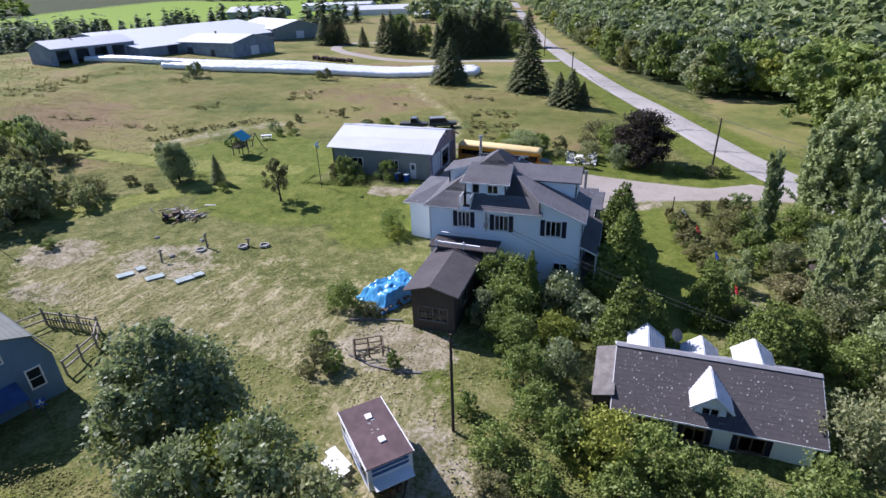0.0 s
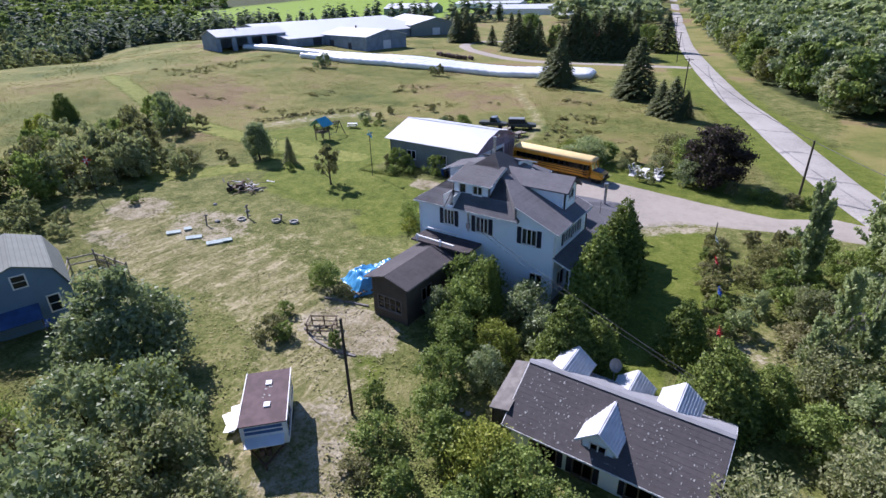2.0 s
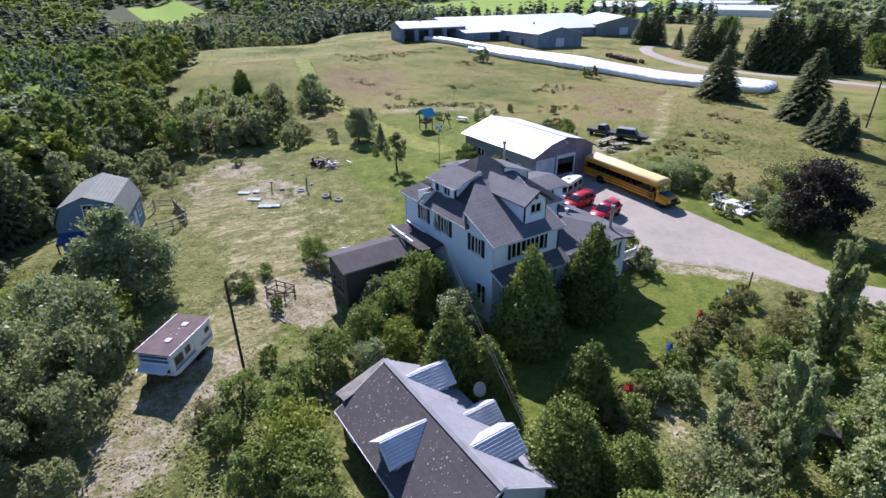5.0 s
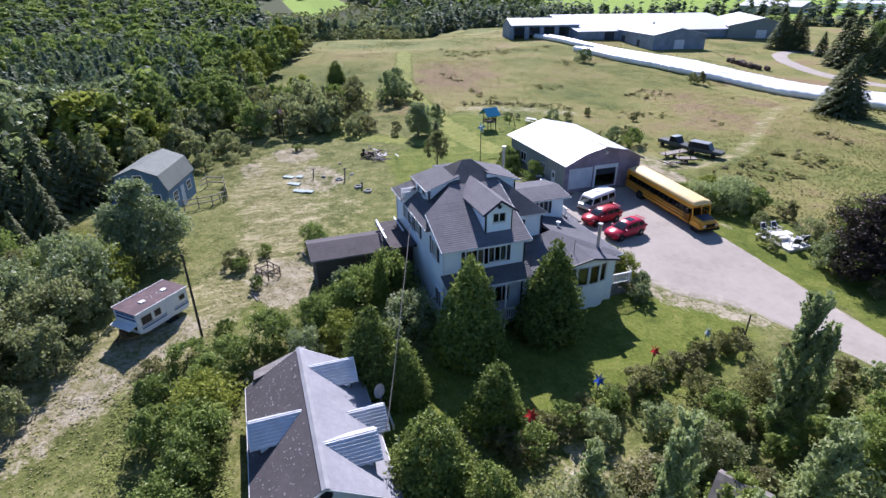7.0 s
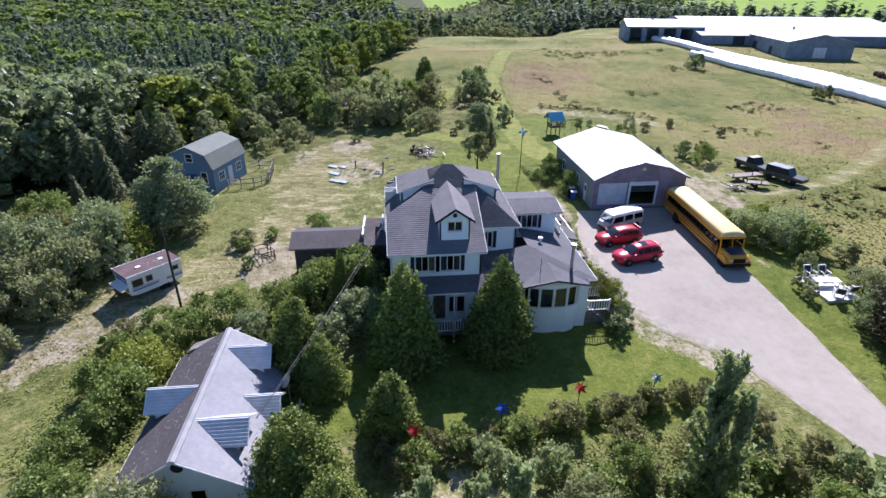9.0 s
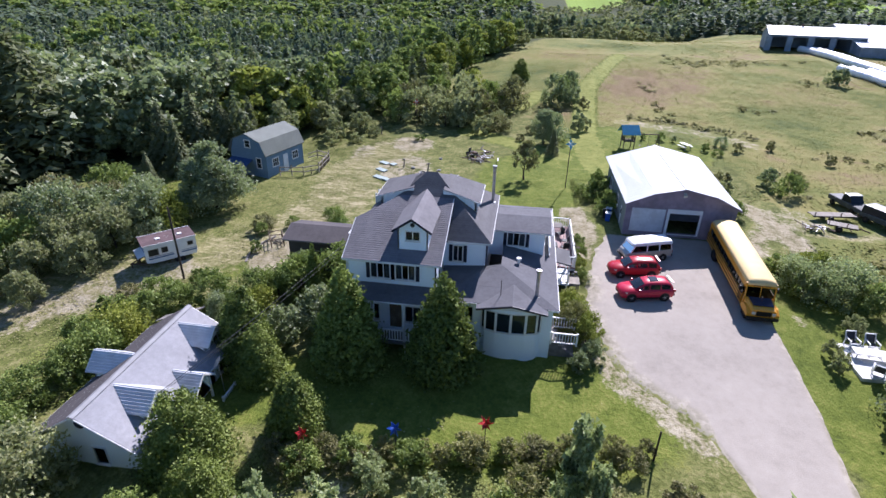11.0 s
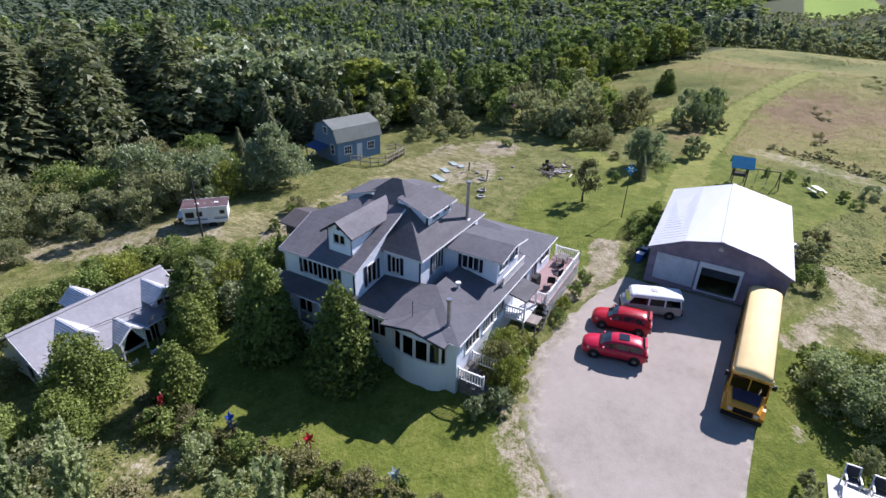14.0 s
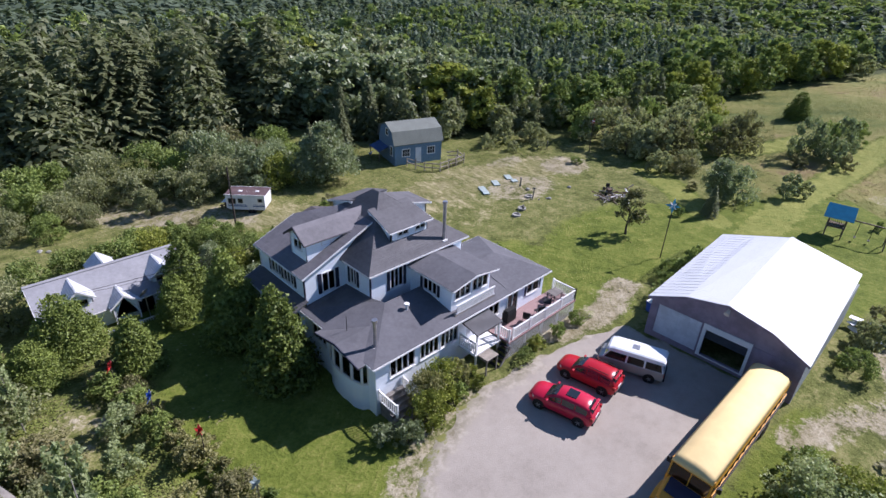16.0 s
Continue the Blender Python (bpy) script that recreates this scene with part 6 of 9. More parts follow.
edge_boards(house, [((-8.98, 48.9, 5.68), (-8.98, 53.7, 5.68)), ((-9.0, 53.72, 5.68), (-11.4, 53.72, 6.11)), ((-11.4, 53.72, 6.11), (-13.8, 53.72, 5.73)), ((-13.82, 48.9, 5.72), (-13.82, 53.7, 5.72))], 0.16)
bm = B()
box(bm, -13.6, -9.3, 53.2, 53.75, 3.55, 3.65)
part("balcony_floor", bm, M_GREYWOOD, house, world=True)
railing(house, (-13.5, 53.7), (-9.4, 53.7), 3.65, 0.75, 0.15, False, name="balcony_railing")
# ground-floor north wing with the bow window
WE = 3.45
N_WIN = [(-5.3, -3.3, 1.75, 2.95), (-7.5, -5.9, 1.75, 2.95), (-9.4, -7.8, 1.75, 2.95)]
wall_part(house, M_SIDING, "x", -2.1, 1, 45.65, 48.95, ZB, WE, [(46.7, 48.3, 1.55, 2.85)])
wall_part(house, M_SIDING, "x", -2.1, 1, 53.15, 53.7, ZB, WE)
wall_part(house, M_SIDING, "y", 53.9, 1, -19.6, -2.1, ZB, WE, N_WIN + [(-11.3, -10.4, 1.1, 3.0), (-13.9, -12.2, 1.9, 3.0), (-16.2, -15.0, 1.15, 3.2), (-18.9, -17.4, 2.1, 3.05)])
wall_part(house, M_SIDING, "x", -19.6, -1, 46.6, 53.7, ZB, WE + 0.1)
wall_part(house, M_SIDING, "y", 46.4, -1, -19.6, -14.8, ZB, WE + 0.1, [(-17.0, -16.0, 2.0, 3.0)])
for h in N_WIN:
    window(house, "y", 53.9, 1, *h, panes=4)
window(house, "x", -2.1, 1, 46.7, 48.3, 1.55, 2.85, 3)
window(house, "y", 53.9, 1, -13.9, -12.2, 1.9, 3.0, 3)
window(house, "y", 53.9, 1, -18.9, -17.4, 2.1, 3.05, 2, 0.2)
window(house, "y", 53.9, 1, -16.2, -15.0, 1.2, 3.15, 2, 0.0, M_REDCURTAIN, "patio_door")
window(house, "y", 46.4, -1, -17.0, -16.0, 2.0, 3.0, 2)
bm = B()
wbox(bm, "y", 53.9, 1, -11.3, -10.4, -0.12, -0.04, 1.1, 3.0)
part("door", bm, M_DOOR, house, "white panelled side door", world=True)
bm = B()
box(bm, -19.4, -2.3, 46.6, 53.7, 0.85, 0.95)
part("floor", bm, M_INSIDE, house, world=True)
# bow: five facets on an arc
bow = house
BP = []
for i in range(7):
    a = math.pi * (i / 6 - 0.5)
    BP.append((-2.1 + 0.65 * math.cos(a), 51.05 + 2.1 * math.sin(a)))
for (ax_, ay_), (bx_, by_) in zip(BP[:-1], BP[1:]):
    d = Vector((bx_ - ax_, by_ - ay_, 0))
    nrm = Vector((d.y, -d.x, 0)).normalized()
    bm = B()
    prism(bm, [(ax_, ay_, ZB), (bx_, by_, ZB), (bx_, by_, 1.34), (ax_, ay_, 1.34)], -nrm * 0.12)
    part("bow_panel", bm, M_SIDING, bow, world=True)
    bm = B()
    prism(bm, [(ax_, ay_, 2.95), (bx_, by_, 2.95), (bx_, by_, 3.4), (ax_, ay_, 3.4)], -nrm * 0.12)
    part("bow_panel", bm, M_SIDING, bow, world=True)
    bm = B()
    p, q = Vector((ax_, ay_, 0)), Vector((bx_, by_, 0))
    for u in (0.04, 0.96):
        c = p.lerp(q, u)
        beam(bm, c + Vector((0, 0, 1.3)), c + Vector((0, 0, 3.0)), 0.1)
    for z in (1.32, 2.97):
        beam(bm, p + Vector((0, 0, z)), q + Vector((0, 0, z)), 0.1, 0.08)
    bw = part("bow_window", bm, M_TRIM, bow, world=True)
    bm = B()
    prism(bm, [p + Vector((0, 0, 1.34)) - nrm * 0.05, q + Vector((0, 0, 1.34)) - nrm * 0.05, q + Vector((0, 0, 2.95)) - nrm * 0.05, p + Vector((0, 0, 2.95)) - nrm * 0.05], -nrm * 0.01)
    part("pane", bm, M_GLASS, bw, world=True).visible_shadow = False
    bm = B()
    prism(bm, [p + Vector((0, 0, 1.4)) - nrm * 0.2, q + Vector((0, 0, 1.4)) - nrm * 0.2, q + Vector((0, 0, 2.9)) - nrm * 0.2, p + Vector((0, 0, 2.9)) - nrm * 0.2], -nrm * 0.01)
    part("blind", bm, M_PALEPANETONE, bw, "pale drawn blind", world=True)
bm = B()
slab(bm, [(-1.1, 51.05, 3.85), (-1.1, 48.6, 3.4), (-4.0, 48.6, 3.4), (-5.2, 51.05, 3.95)], 0.1)
slab(bm, [(-1.1, 51.05, 3.85), (-1.1, 53.5, 3.4), (-4.0, 53.5, 3.4), (-5.2, 51.05, 3.95)], 0.1)
lay(part("bow_roof", bm, M_ROLL, bow, world=True), M_WINGSHINGLE, 0.45, 0.004)
bm = B()
prism(bm, [(-1.35, 48.7, 3.3), (-1.35, 53.4, 3.3), (-1.35, 51.05, 3.74)], (-0.08, 0, 0))
part("pediment", bm, M_TRIM, bow, world=True)
bm = B()
for s in (-1, 1):
    beam(bm, (-1.08, 51.05, 3.8), (-1.08, 51.05 + s * 2.45, 3.35), 0.06, 0.14)
part("barge_board", bm, M_SHUTTER, bow, "dark painted barge board", world=True)
bm = B()
RX, RZ = -6.0, 4.35
slab(bm, [(-1.7, 45.7, WE), (-1.7, 54.25, WE), (RX, 50.0, RZ)], 0.12)
slab(bm, [(-1.7, 54.25, WE), (-14.9, 54.25, WE), (-14.9, 50.0, RZ), (RX, 50.0, RZ)], 0.12)
slab(bm, [(-5.7, 45.7, 4.0), (-1.7, 45.7, WE), (RX, 50.0, RZ), (-5.7, 49.0, 4.3)], 0.12)
lay(part("roof", bm, M_ROLL, house, "low grey shingle roof over the north wing", world=True), M_WINGSHINGLE, 0.45, 0.004)
bm = B()
slab(bm, [(-14.9, 54.25, WE), (-20.1, 54.25, WE), (-17.4, 50.2, 4.4), (-14.9, 50.2, 4.4)], 0.12)
slab(bm, [(-20.1, 54.25, WE), (-20.1, 46.0, WE), (-17.4, 50.2, 4.4)], 0.12)
slab(bm, [(-20.1, 46.0, WE), (-14.8, 46.0, WE), (-14.8, 50.2, 4.4), (-17.4, 50.2, 4.4)], 0.12)
lay(part("roof", bm, M_ROLL, house, "low grey shingle roof over the west wing", world=True), M_WINGSHINGLE, 0.45, 0.004)
edge_boards(house, [((-1.68, 45.7, WE - 0.07), (-1.68, 48.6, WE - 0.07)), ((-1.68, 53.5, WE - 0.07), (-1.68, 54.25, WE - 0.07)), ((-1.7, 54.27, WE - 0.07), (-20.1, 54.27, WE - 0.07)), ((-20.12, 54.25, WE - 0.07), (-20.12, 46.0, WE - 0.07)), ((-20.1, 45.98, WE - 0.07), (-14.8, 45.98, WE - 0.07))], 0.2)
# flues and vents
for x, y, z0, z1, r in ((-12.85, 48.75, 6.3, 9.8, 0.13), (-3.05, 52.7, 3.4, 5.75, 0.13)):
    bm = B()
    tube(bm, (x, y, z0), (x, y, z1 - 0.25), r, n=12)
    tube(bm, (x, y, z1 - 0.2), (x, y, z1), r * 1.5, n=12)
    tube(bm, (x, y, z1 - 0.25), (x, y, z1 - 0.2), r * 0.7, n=12)
    fl = part("flue", bm, M_CHROME, house, "steel chimney flue with a cap", world=True)
    bm = B()
    box(bm, x - 0.22, x + 0.22, y - 0.22, y + 0.22, z0 - 0.2, z0 + 0.3)
    part("flashing", bm, M_TRIM, fl, world=True)
bm = B()
tube(bm, (-6.9, 51.3, 4.0), (-6.9, 51.3, 4.45), 0.1, n=10)
tube(bm, (-6.9, 51.3, 4.42), (-6.9, 51.3, 4.55), 0.2, n=10)
part("roof_vent", bm, M_TRIM, house, "white mushroom roof vent", world=True)
bm = B()
tube(bm, (-2.6, 50.2, 3.6), (-2.6, 50.2, 4.9), 0.025, n=6)
part("vent_pipe", bm, M_CABLE, house, world=True)
for x, y, z0, z1 in ((-2.28, 39.22, ZB, 5.7), (-2.28, 45.6, ZB + 0.5, 5.8), (-5.62, 48.86, 3.5, 6.2), (-14.8, 39.24, ZB, 6.2)):
    bm = B()
    box(bm, x - 0.05, x + 0.05, y - 0.05, y + 0.05, z0, z1)
    part("downpipe", bm, M_SHUTTER if y > 45 else M_TRIM, house, world=True)
bm = B()
beam(bm, (-9.9, 39.22, 4.4), (-9.9, 39.22, 6.0), 0.1)
box(bm, -10.05, -9.75, 39.1, 39.3, 4.7, 5.1)
part("meter_mast", bm, M_CHROME, house, "electricity meter and service mast", world=True)
# side entrance, stoop and deck
bm = B()
slab(bm, [(-9.7, 53.9, 3.15), (-12.4, 53.9, 3.15), (-12.4, 55.6, 2.8), (-9.7, 55.6, 2.8)], 0.12)
part("portico_roof", bm, M_ROLL, house, world=True)
for x in (-9.85, -12.25):
    bm = B()
    box(bm, x - 0.06, x + 0.06, 55.4, 55.52, at(x, 55.5) - 0.1, 2.75)
    part("portico_post", bm, M_TRIM, house, world=True)
bm = B()
box(bm, -12.4, -9.6, 53.9, 55.6, 0.95, 1.05)
landing = part("landing", bm, M_TRIM, house, "white painted entrance landing", world=True)
for i in range(7):
    bm = B()
    box(bm, -11.1, -9.9, 55.62 + 0.13 * i, 55.74 + 0.13 * i, 0.93, 0.99)
    part("landing_board", bm, M_PALEWOOD, landing, "bleached landing board", world=True)
for x in (-11.05, -9.95):
    bm = B()
    beam(bm, (x, 55.64, 0.85), (x, 56.5, 0.85), 0.07, 0.15)
    beam(bm, (x, 56.42, 0.85), (x, 56.42, -0.6), 0.09)
    part("landing_joist", bm, M_GREYWOOD, landing, world=True)
for i in range(5):
    bm = B()
    box(bm, -12.5 + 0.26 * i, -12.24 + 0.26 * i, 55.66, 56.5, 0.75 - 0.3 * i, 0.81 - 0.3 * i)
    part("tread", bm, M_BLACK, landing, "dark stair tread", world=True)
bm = B()
for y in (55.64, 56.5):
    beam(bm, (-12.5, y, 0.75), (-11.15, y, -0.75), 0.06, 0.22)
part("stringer", bm, M_GREYWOOD, landing, world=True)
railing(house, (-9.75, 53.95), (-9.75, 55.5), 1.05, 0.9, 0.18)
for i in range(6):
    bm = B()
    box(bm, -4.2 + 0.02 * i, -2.4, 53.95 + 0.3 * i, 54.25 + 0.3 * i, -1.3, 0.55 - 0.25 * i)
    part("stoop_step", bm, M_GREYWOOD, house, "weathered stoop step", world=True)
railing(house, (-2.3, 54.0), (-2.3, 55.8), 0.3, 0.9, 0.18)
railing(house, (-4.3, 54.0), (-4.3, 55.8), 0.3, 0.9, 0.18)
bm = B()
box(bm, -21.2, -12.5, 53.9, 56.3, 1.0, 1.12)
part("deck_floor", bm, M_DECK, house, "worn red-brown deck boards", world=True)
for i in range(5):
    bm = B()
    x = -21.0 + i * 2.1
    box(bm, x - 0.07, x + 0.07, 56.05, 56.2, at(x, 56.1) - 0.1, 1.0)
    part("deck_post", bm, M_TRIM, house, world=True)
bm = B()
for i in range(60):
    x = -21.1 + i * 0.143
    beam(bm, (x, 56.25, at(x, 56.2) - 0.1), (x, 56.25, 1.0), 0.03, 0.03)
part("deck_skirt", bm, M_TRIM, house, world=True)
railing(house, (-21.1, 56.2), (-13.0, 56.2), 1.12, 0.95, 0.17)
railing(house, (-21.1, 54.0), (-21.1, 56.2), 1.12, 0.95, 0.17)
railing(house, (-12.6, 54.9), (-12.6, 56.2), 1.12, 0.95, 0.17)
# timber annex on the south side
annex = thing("annex", "weathered dark board annex with a low shingle roof", "shed", pose(-11.9, 35, -0.6))
bm = B()
wall(bm, "y", 31.1, -1, -13.5, -10.2, -1.0, 2.85, [(-12.95, -10.75, 0.45, 1.5)], 0.12)
wall(bm, "x", -13.5, -1, 31.22, 39.3, -1.0, 2.85, (), 0.12)
wall(bm, "x", -10.2, 1, 31.22, 39.3, -1.0, 2.85, [(33.0, 34.2, 0.8, 1.8)], 0.12)
prism(bm, [(-13.5, 31.1, 2.85), (-10.2, 31.1, 2.85), (-11.9, 31.1, 3.4)], (0, 0.12, 0))
part("wall", bm, M_BARNWOOD, annex, world=True)
window(annex, "y", 31.1, -1, -12.95, -10.75, 0.45, 1.5, 4, trim=M_GREYWOOD, rows=2)
window(annex, "x", -10.2, 1, 33.0, 34.2, 0.8, 1.8, 2, trim=M_GREYWOOD)
bm = B()
slab(bm, [(-11.9, 30.75, 3.55), (-9.75, 30.75, 2.92), (-9.75, 38.0, 2.92), (-11.9, 38.0, 3.55)], 0.1)
slab(bm, [(-11.9, 30.75, 3.55), (-14.0, 30.75, 2.92), (-14.0, 38.0, 2.92), (-11.9, 38.0, 3.55)], 0.1)
lay(part("roof", bm, M_ANNEXROOF, annex, "grey shingle roof", world=True), M_COTTAGESHINGLE, 0.45, 0.004)
edge_boards(annex, [((-9.73, 30.75, 2.86), (-9.73, 38.0, 2.86)), ((-11.9, 30.73, 3.5), (-9.75, 30.73, 2.87)), ((-11.9, 30.73, 3.5), (-14.0, 30.73, 2.87))], 0.12, 0.05, M_GREYWOOD)
bm = B()
box(bm, -14.2, -8.6, 37.0, 39.2, 3.45, 3.6)
part("flat_roof", bm, M_DARKROOF, annex, "dark tarred flat roof", world=True)
bm = B()
beam(bm, (-13.6, 37.0, 4.05), (-9.8, 36.9, 4.0), 0.16, 0.1)
beam(bm, (-13.6, 38.6, 4.15), (-10.6, 38.6, 4.1), 0.12, 0.08)
for x in (-13.5, -11.2):
    box(bm, x - 0.06, x + 0.06, 36.95, 37.05, 3.55, 4.2)
part("beam", bm, M_TRIM, annex, "white painted loose rail", world=True)

# ---- garage ----
garage = thing("garage", "large mauve and grey garage with a bright white steel roof", "garage", pose(-29.5, 67.1, 0.1))
GP = [(61.6, 3.62), (64.3, 4.86), (67.1, 5.5), (70.1, 4.86), (72.65, 3.65)]
GB = [(61.3, 3.9), (64.05, 4.79), (66.8, 5.68), (69.5, 5.1), (72.25, 4.48)]
GZ0 = -0.2
bm = B()
wall(bm, "x", -22.5, 1, 61.8, 72.4, GZ0, 3.45, [(62.4, 65.7, 0.55, 3.1), (66.1, 69.0, 0.55, 2.75), (69.3, 71.9, 0.25, 3.1)], 0.2)
prism(bm, [(-22.5, 61.8, 3.45), (-22.5, 72.4, 3.45), (-22.5, 72.4, 3.6), (-22.5, 70.1, 4.7), (-22.5, 67.1, 5.35), (-22.5, 64.3, 4.7), (-22.5, 61.8, 3.58)], (-0.2, 0, 0))
part("front_wall", bm, M_PURPLE, garage, "faded mauve board front", world=True)
bm = B()
wall(bm, "y", 61.8, -1, -36.6, -22.7, GZ0, 3.6, [(-25.45, -24.6, 0.2, 2.3), (-28.1, -27.1, 1.4, 2.5), (-33.6, -32.2, 1.4, 2.5)], 0.2)
part("side_wall", bm, M_GARSIDE, garage, "grey-green ribbed side wall", world=True)
bm = B()
wall(bm, "y", 72.4, 1, -36.6, -22.7, GZ0, 3.8, (), 0.2)
part("side_wall", bm, M_GARSIDE, garage, world=True)
bm = B()
prism(bm, [(-36.6, 61.8, GZ0), (-36.6, 72.4, GZ0), (-36.6, 72.2, 4.3), (-36.6, 69.5, 4.95), (-36.6, 66.8, 5.5), (-36.6, 64.1, 4.65), (-36.6, 61.8, 3.85)], (0.2, 0, 0))
part("rear_wall", bm, M_GARSIDE, garage, world=True)
for (y0, z0), (y1, z1), (v0, w0), (v1, w1) in zip(GP[:-1], GP[1:], GB[:-1], GB[1:]):
    f0, f1, b0, b1 = Vector((-22.1, y0, z0)), Vector((-22.1, y1, z1)), Vector((-37.1, v0, w0)), Vector((-37.1, v1, w1))
    bm = B()
    slab(bm, [f0, f1, b1, b0], 0.08)
    pan = part("roof_panel", bm, M_WHITEROOF, garage, "bright white steel roof sheets", world=True)
    bm = B()
    n = 24
    for i in range(n + 1):
        beam(bm, f0.lerp(b0, i / n) + Vector((0, 0, 0.002)), f1.lerp(b1, i / n) + Vector((0, 0, 0.002)), 0.03, 0.012)
    part("ribs", bm, M_WHITEROOF, pan, world=True)
bm = B()
beam(bm, (-22.05, 67.1, 5.52), (-37.1, 66.8, 5.7), 0.3, 0.04)
part("ridge_cap", bm, M_WHITEROOF, garage, world=True)
bm = B()
for (y0, z0), (y1, z1) in zip(GP[:-1], GP[1:]):
    beam(bm, (-22.12, y0, z0 - 0.12), (-22.12, y1, z1 - 0.12), 0.05, 0.18)
part("barge_board", bm, M_PURPLE, garage, world=True)
for y0, y1, mt, lab in ((62.4, 65.7, M_DOOR, "pale white sliding door"), (69.3, 71.9, M_PURPLE, "faded mauve double door")):
    bm = B()
    zf = 0.55 if mt is M_DOOR else 0.25
    box(bm, -22.62, -22.56, y0, y1, zf, 3.1)
    n = 4
    for i in range(n):
        a = y0 + (y1 - y0) * i / n
        box(bm, -22.56, -22.53, a + 0.06, a + (y1 - y0) / n - 0.06, zf + 0.1, 3.0)
    part("door", bm, mt, garage, lab, world=True)
bm = B()
for a, c, e, g in ((65.85, 66.1, 0.5, 2.75), (69.0, 69.2, 0.5, 2.75), (65.85, 69.2, 2.75, 3.2), (65.85, 69.2, 0.42, 0.5)):
    box(bm, -22.58, -22.44, a, c, e, g)
part("door_frame", bm, M_TRIM, garage, "white frame round the open bay", world=True)
bm = B()
box(bm, -22.75, -22.71, 66.1, 69.0, 1.9, 2.75)
part("roller_door", bm, M_INSIDE, garage, "half-raised dark roller door", world=True)
bm = B()
box(bm, -36.3, -22.8, 62.1, 72.1, GZ0, GZ0 + 0.35)
part("slab_floor", bm, M_INSIDE, garage, world=True)
bm = B()
wbox(bm, "y", 61.8, -1, -25.45, -24.6, -0.1, -0.03, 0.2, 2.3)
d = part("door", bm, M_DOOR, garage, "white side door with a small light", world=True)
bm = B()
wbox(bm, "y", 61.8, -1, -25.25, -24.8, -0.03, -0.015, 1.4, 2.0)
part("light", bm, M_INSIDE, d, world=True)
for h in ((-28.1, -27.1, 1.4, 2.5), (-33.6, -32.2, 1.4, 2.5)):
    window(garage, "y", 61.8, -1, *h, panes=2)
bm = B()
tube(bm, (-22.35, 67.1, 4.9), (-22.1, 67.1, 4.75), 0.14, 0.2, 10)
box(bm, -22.5, -22.3, 67.0, 67.2, 4.85, 5.0)
part("lamp", bm, M_LAMP, garage, "white gable lamp", world=True)

garage.matrix_basis = pose(-29.85, 67.1, 0.1)

# ---- cottage ----
cottage = thing("cottage", "low white cottage with dark shingle roof and metal-clad dormers", "cottage", pose(6.9, 28.6, -1.6))
CB = -2.0
bm = B()
wall(bm, "y", 25.55, -1, 1.9, 12.0, CB, 0.55, [(3.4, 4.6, -1.0, 0.0), (5.6, 6.6, -1.0, 0.0), (8.4, 9.6, -0.95, 0.05)], 0.18)
part("wall", bm, M_SIDING, cottage, world=True)
bm = B()
wall(bm, "y", 31.65, 1, 1.9, 12.0, CB, 0.55, [(2.3, 3.9, -0.9, 0.3), (4.5, 5.7, -1.6, 0.3)], 0.18)
part("wall", bm, M_SIDING, cottage, world=True)
for x, o in ((12.0, 1), (1.9, -1)):
    bm = B()
    wall(bm, "x", x, o, 25.73, 31.47, CB, 0.55, [(28.9, 29.6, -0.9, 0.3)] if o > 0 else (), 0.18)
    prism(bm, [(x, 25.55, 0.55), (x, 31.65, 0.55), (x, 28.6, 2.6)], (-0.18 * o, 0, 0))
    part("gable_wall", bm, M_SIDING, cottage, world=True)
window(cottage, "x", 12.0, 1, 28.9, 29.6, -0.9, 0.3, 1)
bm = B()
tube(bm, (12.0, 28.6, 1.95), (12.06, 28.6, 1.95), 0.3, n=14)
part("round_vent", bm, M_SHUTTER, cottage, "dark round gable vent", world=True)
for h in ((3.4, 4.6, -1.0, 0.0), (5.6, 6.6, -1.0, 0.0), (8.4, 9.6, -0.95, 0.05)):
    window(cottage, "y", 25.55, -1, *h, panes=2, shutters=0.3, trim=M_WOOD)
window(cottage, "y", 31.65, 1, 2.3, 3.9, -0.9, 0.3, 2)
window(cottage, "y", 31.65, 1, 4.5, 5.7, -1.6, 0.3, 2, name="glass_door")
ZR, ZE = 2.75, 0.58
bm = B()
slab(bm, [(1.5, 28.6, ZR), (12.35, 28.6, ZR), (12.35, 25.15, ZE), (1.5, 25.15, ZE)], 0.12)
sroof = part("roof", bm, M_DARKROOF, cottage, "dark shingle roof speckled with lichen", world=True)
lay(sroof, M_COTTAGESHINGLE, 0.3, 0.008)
# north slope, much paler than the south one
bm = B()
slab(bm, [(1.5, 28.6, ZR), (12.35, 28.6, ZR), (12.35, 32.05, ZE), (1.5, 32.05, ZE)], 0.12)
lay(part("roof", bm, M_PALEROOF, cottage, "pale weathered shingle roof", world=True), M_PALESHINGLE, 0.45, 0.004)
bm = B()
for s in (-1, 1):
    slab(bm, [(1.45, 28.6, ZR + 0.06), (12.4, 28.6, ZR + 0.06), (12.4, 28.6 + s * 0.2, ZR - 0.03), (1.45, 28.6 + s * 0.2, ZR - 0.03)], 0.03)
part("ridge_cap", bm, M_PALEROOF, cottage, "pale metal ridge cap", world=True)
rr = random.Random(4)
bm = B()
